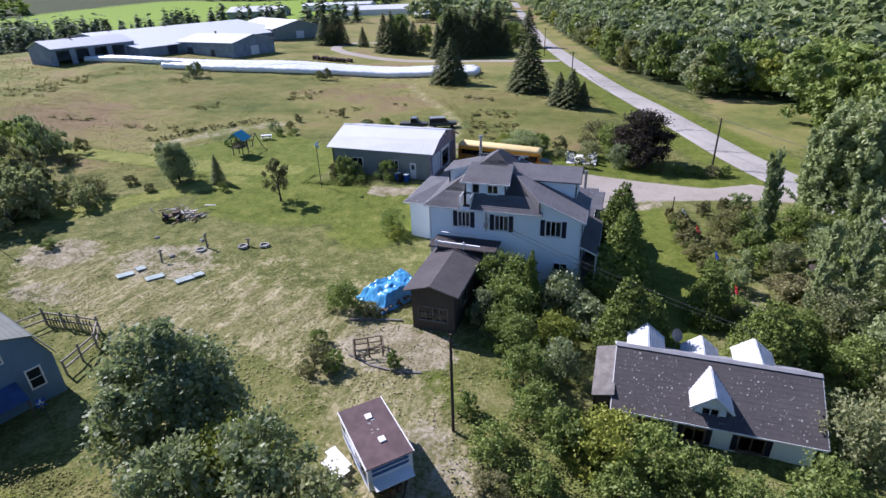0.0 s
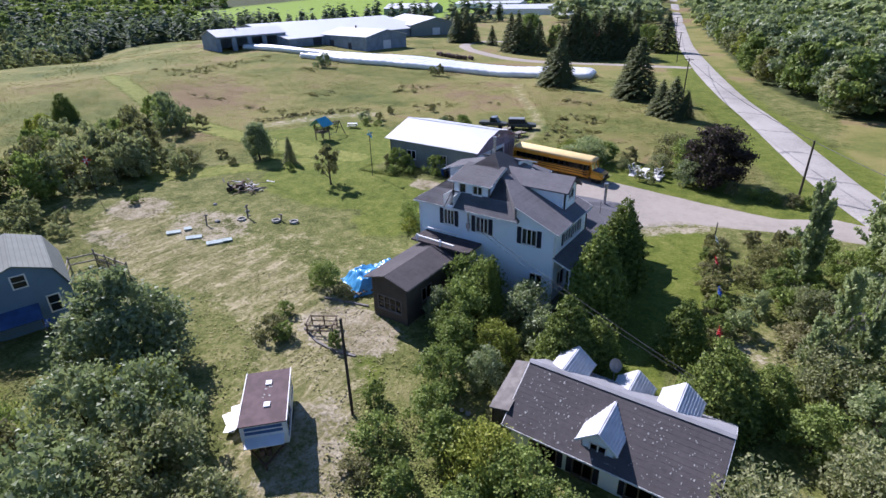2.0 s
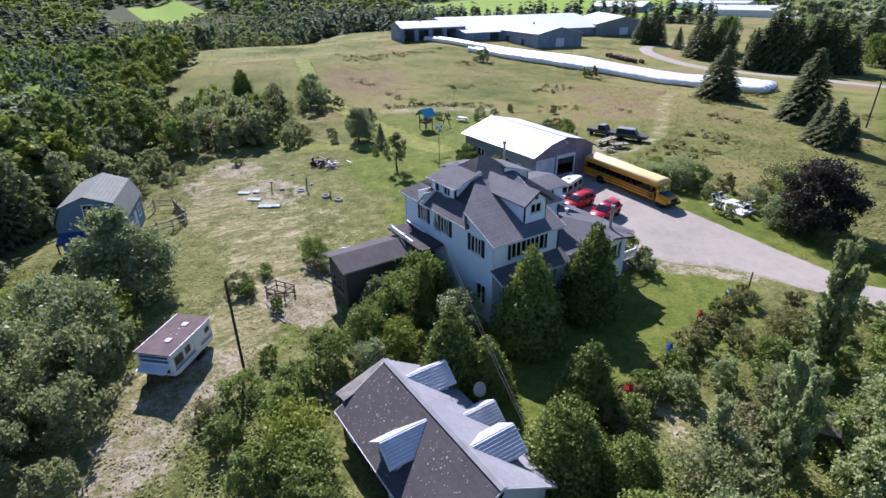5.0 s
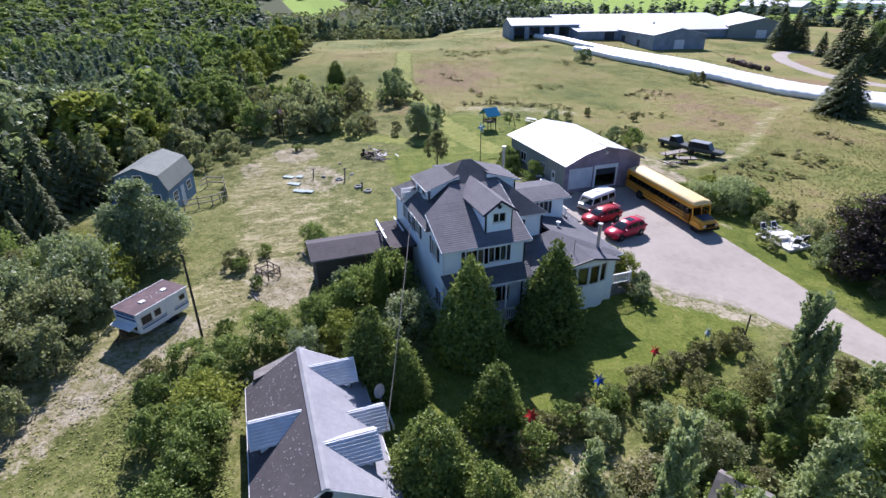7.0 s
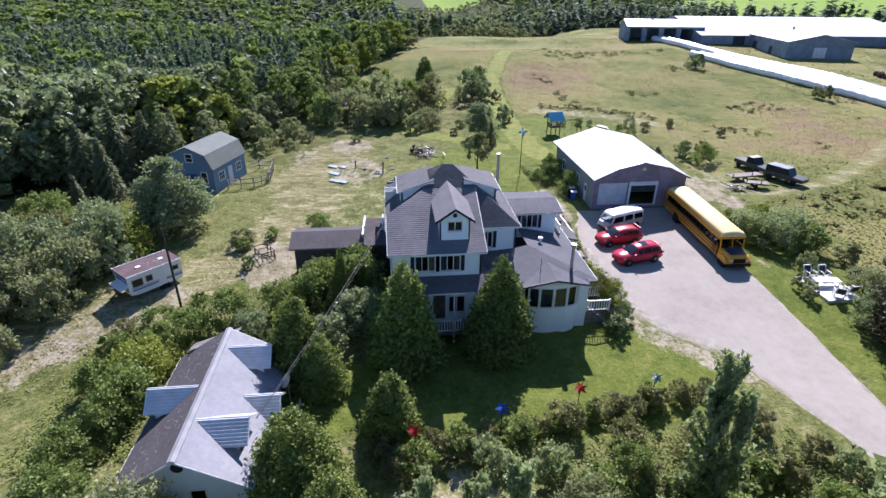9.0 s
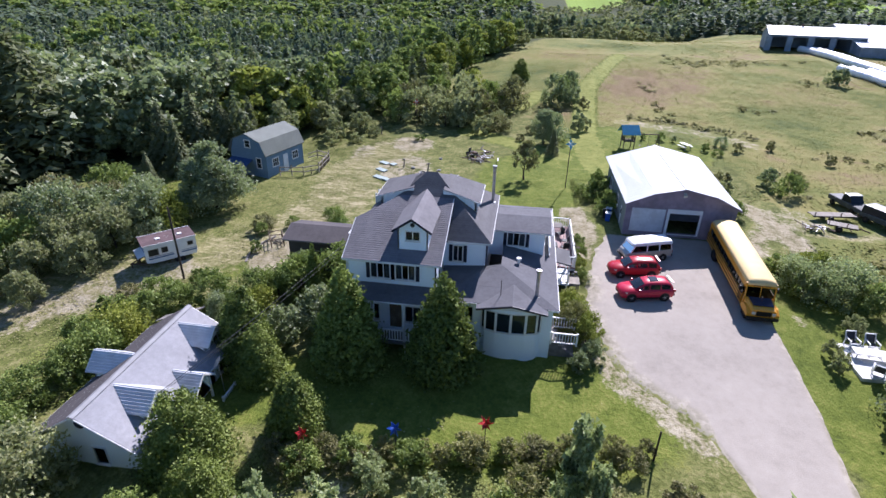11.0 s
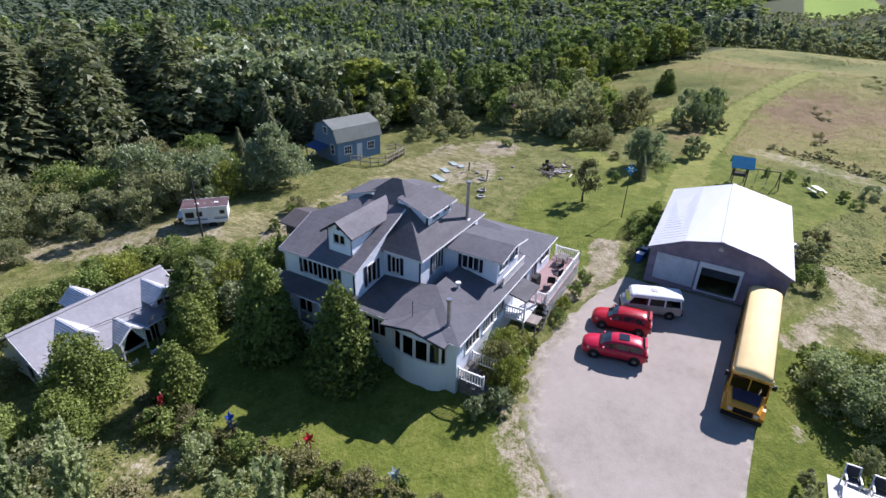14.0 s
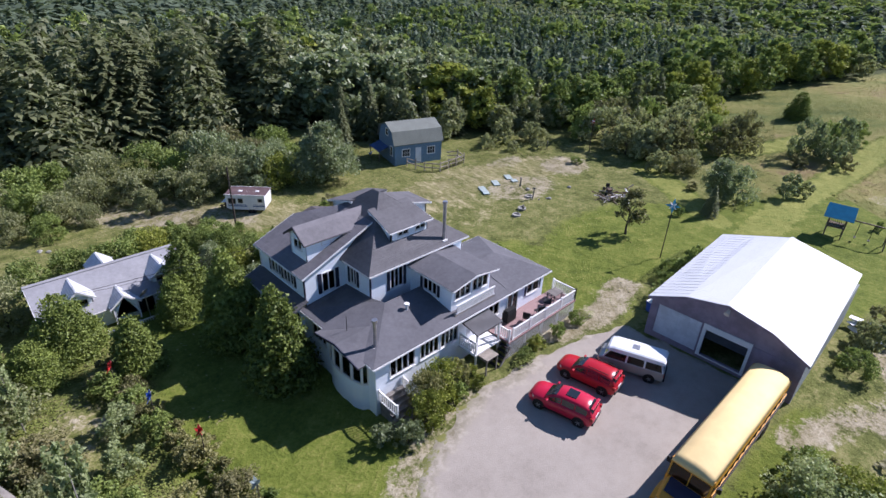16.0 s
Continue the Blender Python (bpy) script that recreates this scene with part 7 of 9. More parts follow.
for i in range(320):
    x, u = rr.uniform(1.7, 12.1), rr.random()
    if 5.7 < x < 7.7 and u < 0.95:
        continue
    y, z, r = 28.3 - 3.0 * u, ZR - 0.02 - (ZR - ZE) * (0.3 + 3.0 * u) / 3.45 + 0.05, rr.uniform(0.016, 0.042) * rr.choice((1, 1, 1, 1.6))
    k = rr.randint(5, 7)
    face(bm, [(x + r * rr.uniform(0.6, 1.3) * math.cos(j * math.tau / k), y + r * rr.uniform(0.6, 1.3) * math.sin(j * math.tau / k), z + 0.63 * r * math.sin(j * math.tau / k)) for j in range(k)])
tagged(part("lichen", bm, M_LICHEN, sroof, "pale lichen spots", world=True), "pale lichen spots", kind="stuff")
edge_boards(cottage, [((1.5, 25.13, ZE - 0.06), (12.35, 25.13, ZE - 0.06)), ((1.5, 32.07, ZE - 0.06), (12.35, 32.07, ZE - 0.06)), ((12.37, 25.15, ZE - 0.06), (12.37, 28.6, ZR - 0.06)), ((12.37, 32.05, ZE - 0.06), (12.37, 28.6, ZR - 0.06)), ((1.48, 25.15, ZE - 0.06), (1.48, 28.6, ZR - 0.06)), ((1.48, 32.05, ZE - 0.06), (1.48, 28.6, ZR - 0.06))], 0.16)


def metal_dormer(x, face_y, out, z_eave, z_top, half, back_y, win):
    """A gabled dormer with a ribbed sheet-metal roof that runs back to the ridge."""
    wy = face_y
    bm = B()
    h = half - 0.22
    wall(bm, "y", wy, out, x - h, x + h, z_eave - 1.2, z_eave, [win] if win else (), 0.1)
    prism(bm, [(x - h, wy, z_eave), (x + h, wy, z_eave), (x, wy, z_top - 0.12)], (0, -0.1 * out, 0))
    for s in (-1, 1):
        prism(bm, [(x + s * h, wy, z_eave - 1.2), (x + s * h, wy, z_eave), (x + s * h, back_y, z_eave), ], (-0.08 * s, 0, 0))
    part("dormer_wall", bm, M_SIDING, cottage, world=True)
    fy = wy + 0.35 * out
    for s in (-1, 1):
        bm = B()
        slab(bm, [(x, fy, z_top), (x + s * half, fy, z_eave - 0.08), (x + s * half, back_y, z_eave - 0.08), (x, back_y, z_top)], 0.05)
        pan = part("dormer_roof", bm, M_METALROOF, cottage, "ribbed galvanised dormer roof", world=True)
        bm = B()
        for i in range(8):
            u = (i + 0.5) / 8
            px, pz = x + s * half * u, z_top + (z_eave - 0.08 - z_top) * u
            beam(bm, (px, fy, pz + 0.012), (px, back_y, pz + 0.012), 0.05, 0.03)
        part("ribs", bm, M_METALROOF, pan, world=True)
    bm = B()
    for s in (-1, 1):
        beam(bm, (x, fy + 0.02 * out, z_top - 0.06), (x + s * half, fy + 0.02 * out, z_eave - 0.14), 0.05, 0.13)
    part("barge_board", bm, M_TRIM, cottage, world=True)
    if win:
        window(cottage, "y", wy, out, *win, panes=2)


metal_dormer(6.7, 25.75, -1, 1.65, 2.5, 1.1, 28.5, (6.3, 7.1, 0.8, 1.4))
metal_dormer(3.3, 31.2, 1, 1.75, 2.6, 1.15, 28.6, (2.75, 3.85, 0.95, 1.6))
metal_dormer(9.5, 31.2, 1, 1.75, 2.6, 1.15, 28.6, (8.95, 10.05, 0.95, 1.6))
metal_dormer(6.75, 32.2, 1, 0.75, 1.6, 1.15, 30.0, None)
bm = B()
for a, c in ((5.85, 32.2), (7.6, 32.2)):
    box(bm, a - 0.06, a + 0.06, c - 0.06, c + 0.06, CB, 0.75)
prism(bm, [(5.9, 32.2, -0.4), (7.6, 32.2, -0.4), (6.75, 32.2, 1.3)], (0, -0.06, 0))
part("porch_front", bm, M_TRIM, cottage, world=True)
bm = B()
box(bm, 4.6, 8.6, 31.65, 33.2, -1.75, -1.6)
part("porch_floor", bm, M_GREYWOOD, cottage, world=True)
railing(cottage, (4.7, 33.15), (6.2, 33.15), -1.6, 0.8, 0.17)
railing(cottage, (7.3, 33.15), (8.5, 33.15), -1.6, 0.8, 0.17)
bm = B()
slab(bm, [(0.35, 25.7, 0.85), (1.6, 25.7, 1.15), (1.6, 29.0, 2.35), (0.35, 29.0, 2.0)], 0.06)
part("lean_to_roof", bm, M_GREYWOOD, cottage, "grey weathered lean-to roof", world=True)
bm = B()
wall(bm, "x", 0.5, -1, 25.8, 28.9, CB, 0.8, (), 0.1)
wall(bm, "y", 25.8, -1, 0.5, 1.9, CB, 0.85, (), 0.1)
part("lean_to_wall", bm, M_BARNWOOD, cottage, world=True)

cottage.matrix_basis = pose(6.5, 28.6, -1.6)

# ---- blue barn ----
BM = pose(-37.5, 16.3, -0.6, 0, 0, -16)
barn = thing("blue_barn", "small blue gambrel-roofed barn with white-framed windows", "barn", BM)


GA = [(-3.15, 3.15), (-2.35, 4.9), (0, 5.8), (2.35, 4.9), (3.15, 3.15)]
for x in (3.7, -3.7):
    bm = B()
    prism(bm, [(x, -2.95, 0), (x, 2.95, 0)] + [(x, y * 0.95, z - 0.08) for y, z in GA[::-1]], (-0.15 if x > 0 else 0.15, 0, 0))
    part("gable_wall", bm, M_BLUESIDE, barn)
for y in (-2.95, 2.95):
    bm = B()
    box(bm, -3.55, 3.55, min(y, y * 0.96), max(y, y * 0.96), 0, 3.2)
    part("side_wall", bm, M_BLUESIDE, barn)
for (y0, z0), (y1, z1) in zip(GA[:-1], GA[1:]):
    bm = B()
    slab(bm, [(3.95, y0, z0), (3.95, y1, z1), (-3.95, y1, z1), (-3.95, y0, z0)], 0.1)
    part("roof", bm, M_BARNROOF, barn, "grey mossy shingle roof")


def stuck_window(parent, m, w, h, panes=2, trim=None):
    """A framed window on a wall, built facing +x about m."""
    bm = B()
    for a, b2, c, d in ((-w / 2 - 0.1, w / 2 + 0.1, h / 2, h / 2 + 0.1), (-w / 2 - 0.1, w / 2 + 0.1, -h / 2 - 0.1, -h / 2), (-w / 2 - 0.1, -w / 2, -h / 2, h / 2), (w / 2, w / 2 + 0.1, -h / 2, h / 2)):
        box(bm, 0.0, 0.06, a, b2, c, d)
    for i in range(1, panes):
        u = -w / 2 + w * i / panes
        box(bm, 0.0, 0.05, u - 0.025, u + 0.025, -h / 2, h / 2)
    box(bm, 0.0, 0.05, -w / 2, w / 2, -0.02, 0.02)
    bm.transform(m)
    fr = part("window", bm, trim or M_TRIM, parent, "white-framed window")
    bm = B()
    box(bm, 0.005, 0.02, -w / 2, w / 2, -h / 2, h / 2)
    bm.transform(m)
    part("pane", bm, M_DARKPANE, fr)


M_DARKPANE = painted("dark_window_pane", (0.02, 0.024, 0.03), 0.2, 0.2, 1.0, 0.0, 0.3)
stuck_window(barn, pose(3.7, 0.1, 4.4), 0.8, 0.9, 1)
stuck_window(barn, pose(3.7, 1.7, 2.0), 0.7, 1.3, 1)
for x in (2.0, -2.0):
    stuck_window(barn, pose(x, 2.95, 1.9, 0, 0, 90), 1.1, 1.0, 3)
bm = B()
box(bm, -0.4, 0.5, 2.95, 3.03, 0.1, 2.5)
part("door", bm, M_DOOR, barn, "white barn door")
bm = B()
prism(bm, [(3.7, -2.9, 2.3), (3.7, 0.7, 2.3), (5.3, 0.7, 1.7), (5.3, -2.9, 1.7)], (0, 0, 0.06))
part("awning", bm, painted("faded_blue_sheet", (0.06, 0.11, 0.25), 0.6, 0.3), barn, "faded blue lean-to roof")
for y in (-2.8, 0.6):
    bm = B()
    box(bm, 5.15, 5.25, y - 0.05, y + 0.05, -0.2, 1.7)
    part("awning_post", bm, M_WOOD, barn)
# pen beside the barn
pen = thing("pen_fence", "sagging grey board and wire fence of a small pen", "fence", pose(-39, 22, -0.5))
PEN = [(-34.4, 19.2), (-35.1, 22.2), (-36.6, 23.8), (-41.8, 23.4), (-42.5, 21.4), (-41.0, 20.6)]
for (px, py), (qx, qy) in zip(PEN[:-1], PEN[1:]):
    L = math.hypot(qx - px, qy - py)
    n = max(1, round(L / 1.8))
    bm = B()
    for h in (1.15, 0.55):
        beam(bm, (px, py, at(px, py) + h + rr.uniform(-0.08, 0.08)), (qx, qy, at(qx, qy) + h + rr.uniform(-0.08, 0.08)), 0.08, 0.12)
    part("rail", bm, M_PALEWOOD, pen, world=True)
    for i in range(n):
        x, y = px + (qx - px) * i / n, py + (qy - py) * i / n
        bm = B()
        beam(bm, (x, y, at(x, y) - 0.2), (x + rr.uniform(-0.08, 0.08), y, at(x, y) + rr.uniform(1.2, 1.6)), 0.11)
        part("post", bm, M_PALEWOOD, pen, world=True)
    for i in range(max(2, int(L / 0.3))):
        u = (i + 0.5) / max(2, int(L / 0.3))
        x, y = px + (qx - px) * u, py + (qy - py) * u
        if rr.random() < (0.8 if L > 4 else 0.06):
            bm = B()
            beam(bm, (x, y, at(x, y)), (x, y, at(x, y) + rr.uniform(0.7, 1.1)), 0.02, 0.09)
            part("board", bm, M_WOOD, pen, world=True)

# ---- farm beyond the field ----
def farm_building(x, y, rz, L, Wd, eave, ridge, mat_wall, label, doors=(), open_front=False):
    """Long farm building: local x along its length, front to -y."""
    z = min(at(x, y), at(x + L * 0.4, y))
    e = thing("farm_building", label, "barn", pose(x, y, z - 0.2, 0, 0, rz), "farm buildings")
    for yy in (-Wd / 2, Wd / 2):
        bm = B()
        if yy < 0 and open_front:
            for i in range(int(L / 6) + 1):
                box(bm, -L / 2 + i * 6 - 0.9, -L / 2 + i * 6 + 0.9, yy - 0.1, yy + 0.1, 0, eave - 0.7)
                part("post", bm, mat_wall, e)
                bm = B()
            box(bm, -L / 2, L / 2, yy - 0.1, yy + 0.1, eave - 0.7, eave)
            part("lintel", bm, mat_wall, e)
        else:
            box(bm, -L / 2, L / 2, yy - 0.1, yy + 0.1, 0, eave)
            part("wall", bm, mat_wall, e)
    for xx in (-L / 2, L / 2):
        bm = B()
        prism(bm, [(xx, -Wd / 2, 0), (xx, Wd / 2, 0), (xx, Wd / 2, eave), (xx, 0, ridge), (xx, -Wd / 2, eave)], (0.15 if xx < 0 else -0.15, 0, 0))
        part("gable_wall", bm, mat_wall, e)
    for s in (-1, 1):
        bm = B()
        slab(bm, [(-L / 2 - 0.5, 0, ridge + 0.1), (L / 2 + 0.5, 0, ridge + 0.1), (L / 2 + 0.5, s * (Wd / 2 + 0.5), eave + 0.02), (-L / 2 - 0.5, s * (Wd / 2 + 0.5), eave + 0.02)], 0.1)
        part("roof", bm, M_WHITEROOF, e, "pale steel roof")
    for dx, w, h in doors:
        bm = B()
        box(bm, dx - w / 2, dx + w / 2, -Wd / 2 - 0.16, -Wd / 2 - 0.1, 0.1, h)
        part("door", bm, M_INSIDE, e)
    bm = B()
    box(bm, L / 2, L / 2 + 0.08, -1.8, 1.8, 0.2, 3.2)
    part("gable_door", bm, M_DOOR, e, "white sliding door")
    for i in range(int(L / 24)):
        bm = B()
        x0 = -L / 2 + 10 + i * 24
        tube(bm, (x0, 0, ridge), (x0, 0, ridge + 0.7), 0.3, n=8)
        tube(bm, (x0, 0, ridge + 0.7), (x0, 0, ridge + 0.9), 0.5, 0.2, 8)
        part("ridge_vent", bm, M_RUST, e)
    return e


farm_building(-174.5, 142, 79, 27, 14, 5.0, 7.1, M_STEELBLUE, "long open-fronted cattle shed with a pale roof", [], True)
farm_building(-182.6, 190.5, 82, 74, 58, 3.3, 7.8, M_STEELBLUE, "wide low cattle barn with a pale roof", [(-24, 4, 3.0), (-12, 4, 3.0)])
farm_building(-142.4, 173.4, -11, 29, 19, 4.8, 6.9, M_STEELBLUE, "blue-grey steel farm barn with a pale roof", [(-8, 3, 3), (4, 2, 2.5)])
farm_building(-163, 238, -36, 52, 24, 4.6, 7.6, M_GARSIDE, "tall green-grey farm barn with a white roof", [(10, 4, 4)])
farm_building(-290, 400, 14, 44, 24, 5.0, 8.5, M_GARSIDE, "far green-grey barn with a white roof")
farm_building(-172, 372, 8, 46, 18, 4.0, 6.5, M_TRIM, "far white-roofed machine shed")
farm_building(-245, 452, 10, 60, 20, 3.6, 5.2, M_TRIM, "far long white-roofed shed")
farm_building(-122, 352, 12, 26, 14, 3.6, 5.6, M_STEELBLUE, "small far shed with a pale roof")


def bale_tube(x0, y0, x1, y1, r, label):
    """A long row of wrapped bales under one white skin: an uneven tube flattened on the ground."""
    L = math.hypot(x1 - x0, y1 - y0)
    n = int(L / 0.75)
    dx, dy = (x1 - x0) / L, (y1 - y0) / L
    V, Fq, k = [], [], 12
    for i in range(n + 1):
        u = i / n
        x, y = x0 + (x1 - x0) * u, y0 + (y1 - y0) * u
        w = r * (0.95 + 0.07 * (i % 2) + 0.05 * math.sin(i * 1.7)) * (0.35 if i in (0, n) else 1)
        wob = 0.25 * math.sin(u * 23) + 0.15 * math.sin(u * 57)
        g = at(x, y)
        for j in range(k):
            a = math.tau * j / k
            V.append((x - dy * (w * math.cos(a) + wob), y + dx * (w * math.cos(a) + wob), g + r * 0.75 + w * 0.85 * math.sin(a)))
    for i in range(n):
        for j in range(k):
            a, b2 = i * k + j, i * k + (j + 1) % k
            Fq.append((a, b2, b2 + k, a + k))
    return tagged(new("wrapped_bale_tube", fast_mesh("wrapped_bale_tube", V, Fq, M_WRAP, True)), label, "bales", "wrapped bale rows")


for x0, y0, x1, y1 in ((-169.5, 137.0, -41.0, 155.0), (-167.0, 139.6, -41.5, 157.3), (-134.0, 132.6, -40.5, 150.2), (-133.0, 135.0, -40.5, 152.6), (-131.0, 138.2, -42.0, 154.4), (-128.0, 144.6, -43.0, 160.0)):
    bale_tube(x0, y0, x1, y1, 1.1, "long row of white-wrapped bales in the field")
for i in range(22):
    bm = B()
    x, y = -96 + rr.uniform(-9, 9), 168 + rr.uniform(-1.6, 1.6)
    tube(bm, (-0.6, 0, 0.6), (0.6, 0, 0.6), 0.62, n=10)
    single("hay_bale", bm, M_RUST, "old brown round hay bale", "bale", pose(x, y, at(x, y), 0, 0, rr.uniform(0, 180)), "old bales", smooth=False)

# ---- vehicles: local x forward, origin on the ground at the rear ----
def loft(bm, rows):
    """Skin over rows of points, all of one length; ends closed."""
    vs = [[bm.verts.new(p) for p in r] for r in rows]
    for a, b2 in zip(vs[:-1], vs[1:]):
        for i in range(len(a) - 1):
            bm.faces.new((a[i], a[i + 1], b2[i + 1], b2[i]))
        bm.faces.new((a[-1], a[0], b2[0], b2[-1]))
    bm.faces.new(vs[0][::-1])
    bm.faces.new(vs[-1])


def wheel(parent, x, y, r, w=0.2, dark=False):
    bm = B()
    s = 1 if y > 0 else -1
    n, prof = 18, [(0.55 * r, 0.5), (0.8 * r, 0.52), (0.97 * r, 0.42), (r, 0.25), (r, -0.25), (0.97 * r, -0.42), (0.8 * r, -0.5)]
    rows = [[(x + rad * math.cos(a), y + s * w * o, r + rad * math.sin(a)) for a in [math.tau * i / n for i in range(n)]] for rad, o in prof]
    loft(bm, rows)
    ty = part("tyre", bm, M_BLACK, parent, "black rubber tyre", smooth=False)
    bm = B()
    tube(bm, (x, y + s * w * 0.1, r), (x, y + s * w * 0.47, r), 0.6 * r, 0.56 * r, 14)
    for i in range(5):
        a = math.tau * i / 5
        beam(bm, (x, y + s * w * 0.5, r), (x + 0.5 * r * math.cos(a), y + s * w * 0.5, r + 0.5 * r * math.sin(a)), 0.05, 0.04)
    part("rim", bm, M_RUST if dark else M_CHROME, ty, "dull alloy rim")


def ring(x, w, z0, z1, shoulder=0.12, foot=0.1):
    """Half-round body section at x, from sill z0 to belt z1."""
    return [(x, -w + foot, z0), (x, -w, z0 + foot * 1.4), (x, -w, z1 - shoulder), (x, -w + shoulder * 0.7, z1), (x, w - shoulder * 0.7, z1), (x, w, z1 - shoulder), (x, w, z0 + foot * 1.4), (x, w - foot, z0)]


def suv(m, paint, label, L=4.55, wide=0.92, H=1.66, sunroof=False, rails=False):
    e = thing("car", label, "car", m, "parked cars")
    k = L / 4.5
    bm = B()
    loft(bm, [ring(x * k, w * wide / 0.92, a, c, 0.13, 0.08) for x, w, a, c in ((0.0, 0.66, 0.46, 0.8), (0.05, 0.78, 0.36, 0.93), (0.2, 0.87, 0.28, 1.02), (0.6, 0.91, 0.24, 1.06), (1.5, 0.92, 0.24, 1.06), (2.6, 0.92, 0.24, 1.04), (3.2, 0.915, 0.24, 1.01), (3.6, 0.9, 0.25, 0.97), (4.0, 0.87, 0.26, 0.91), (4.3, 0.79, 0.29, 0.82), (4.44, 0.68, 0.35, 0.72), (4.5, 0.55, 0.42, 0.64))])
    part("body", bm, paint, e, "", smooth=True)
    # cabin shell: x, half width at the belt, half width at the roof, height
    cab = [(0.1, 0.78, 0.72, 1.1), (0.22, 0.8, 0.68, 1.32), (0.42, 0.82, 0.66, 1.53), (0.75, 0.83, 0.65, H - 0.04), (1.4, 0.83, 0.66, H), (2.1, 0.83, 0.65, H - 0.02), (2.5, 0.83, 0.63, H - 0.1), (2.9, 0.83, 0.65, 1.36), (3.35, 0.82, 0.72, 1.04)]

    def at_x(x):
        return [float(np.interp(x, [c[0] for c in cab], [c[j] for c in cab])) for j in (1, 2, 3)]

    bm = B()
    rows = []
    for x, wb, wt, zt in cab:
        zs = max(1.0, zt - 0.13)
        rows.append([(x * k, -wb, 0.96), (x * k, -wt - 0.05, zs), (x * k, -wt + 0.08, max(1.01, zt - 0.03)), (x * k, 0, zt), (x * k, wt - 0.08, max(1.01, zt - 0.03)), (x * k, wt + 0.05, zs), (x * k, wb, 0.96)])
    loft(bm, rows)
    part("roof", bm, paint, e, smooth=True)

    def side(x, f, s):
        wb, wt, zt = at_x(x)
        zs = zt - 0.13
        return Vector((x * k, s * (wb + (wt + 0.05 - wb) * f + 0.012), 0.96 + (zs - 0.96) * f))

    for s in (-1, 1):
        for x0, x1 in ((0.45, 1.2), (1.28, 2.12), (2.2, 2.98)):
            bm = B()
            xs = [x0 + (x1 - x0) * i / 4 for i in range(5)]
            for a, c in zip(xs[:-1], xs[1:]):
                face(bm, [side(a, 0.2, s), side(c, 0.2, s), side(c, 0.92, s), side(a, 0.92, s)])
            part("side_window", bm, M_AUTOGLASS, e)
    for nm, xs, wf in (("windscreen", (2.58, 2.75, 2.95, 3.15, 3.3), 0.9), ("rear_window", (0.16, 0.26, 0.36, 0.48), 0.84)):
        bm = B()
        for a, c in zip(xs[:-1], xs[1:]):
            (_, wa, za), (_, wc, zc) = at_x(a), at_x(c)
            up = Vector((-(zc - za), 0, (c - a) * k)).normalized() * 0.02
            for t0, t1 in ((-1, -0.5), (-0.5, 0), (0, 0.5), (0.5, 1)):
                face(bm, [Vector((x * k, wf * w * tt, z - 0.03 * abs(tt))) + up for x, w, z, tt in ((a, wa, za, t0), (c, wc, zc, t0), (c, wc, zc, t1), (a, wa, za, t1))])
        part(nm, bm, M_AUTOGLASS, e)
    if sunroof:
        bm = B()
        box(bm, 1.35 * k, 2.05 * k, -0.38, 0.38, H - 0.03, H + 0.012, 0.01)
        part("sunroof", bm, M_AUTOGLASS, e, "dark glass sunroof")
    if rails:
        for s in (-1, 1):
            bm = B()
            beam(bm, (0.7 * k, s * 0.6, H + 0.03), (2.2 * k, s * 0.6, H + 0.03), 0.04)
            part("roof_rail", bm, M_BLACK, e)
    bm = B()
    box(bm, 0.12 * k, 0.3 * k, -0.6, 0.6, 1.56, 1.6, 0.01)
    part("spoiler", bm, paint, e)
    for s in (-1, 1):
        bm = B()
        prism(bm, [(4.02 * k, s * 0.87, 0.72), (4.4 * k, s * 0.62, 0.62), (4.36 * k, s * 0.62, 0.76), (3.98 * k, s * 0.86, 0.86)], (0.012, s * 0.012, 0.02))
        part("headlight", bm, M_LAMP, e, "clear headlight")
        bm = B()
        box(bm, -0.01, 0.2, s * 0.8 - 0.09, s * 0.8 + 0.09, 0.82, 1.04, 0.03)
        part("tail_lamp", bm, M_TAIL, e, "red tail lamp")
        bm = B()
        box(bm, 2.98 * k, 3.12 * k, s * 0.98 - 0.11, s * 0.98 + 0.11, 1.0, 1.15, 0.03)
        part("mirror", bm, paint, e)
        bm = B()
        box(bm, 1.1 * k, 3.25 * k, s * (wide + 0.004) - 0.012, s * (wide + 0.004) + 0.012, 0.26, 0.4)
        part("sill_trim", bm, M_BLACK, e)
        for x in (0.85, 3.6):
            bm = B()
            tube(bm, (x * k, s * 0.6, 0.35), (x * k, s * (wide + 0.006), 0.35), 0.42, n=18)
            part("wheel_arch", bm, M_BLACK, e)
            wheel(e, x * k, s * (wide - 0.08), 0.35, 0.23)
    bm = B()
    box(bm, -0.05, 0.1, -0.76, 0.76, 0.4, 0.6, 0.04)
    part("bumper", bm, M_BLACK, e)
    bm = B()
    box(bm, 4.4 * k, 4.52 * k, -0.5, 0.5, 0.42, 0.56, 0.03)
    part("grille", bm, M_BLACK, e)
    bm = B()
    box(bm, -0.02, 0.01, -0.26, 0.26, 0.72, 0.84)
    part("number_plate", bm, M_VANWHITE, e)
    return e


def ground_pose(x0, y0, x1, y1, lift=0.0):
    """A vehicle's pose from its rear point to its nose, tilted with the land."""
    z0, z1 = at(x0, y0), at(x1, y1)
    L = math.hypot(x1 - x0, y1 - y0)
    return pose(x0, y0, z0 + 0.05 + lift, 0, 0, math.degrees(math.atan2(y1 - y0, x1 - x0))) @ pose(0, 0, 0, 0, -math.degrees(math.atan2(z1 - z0, L)), 0)


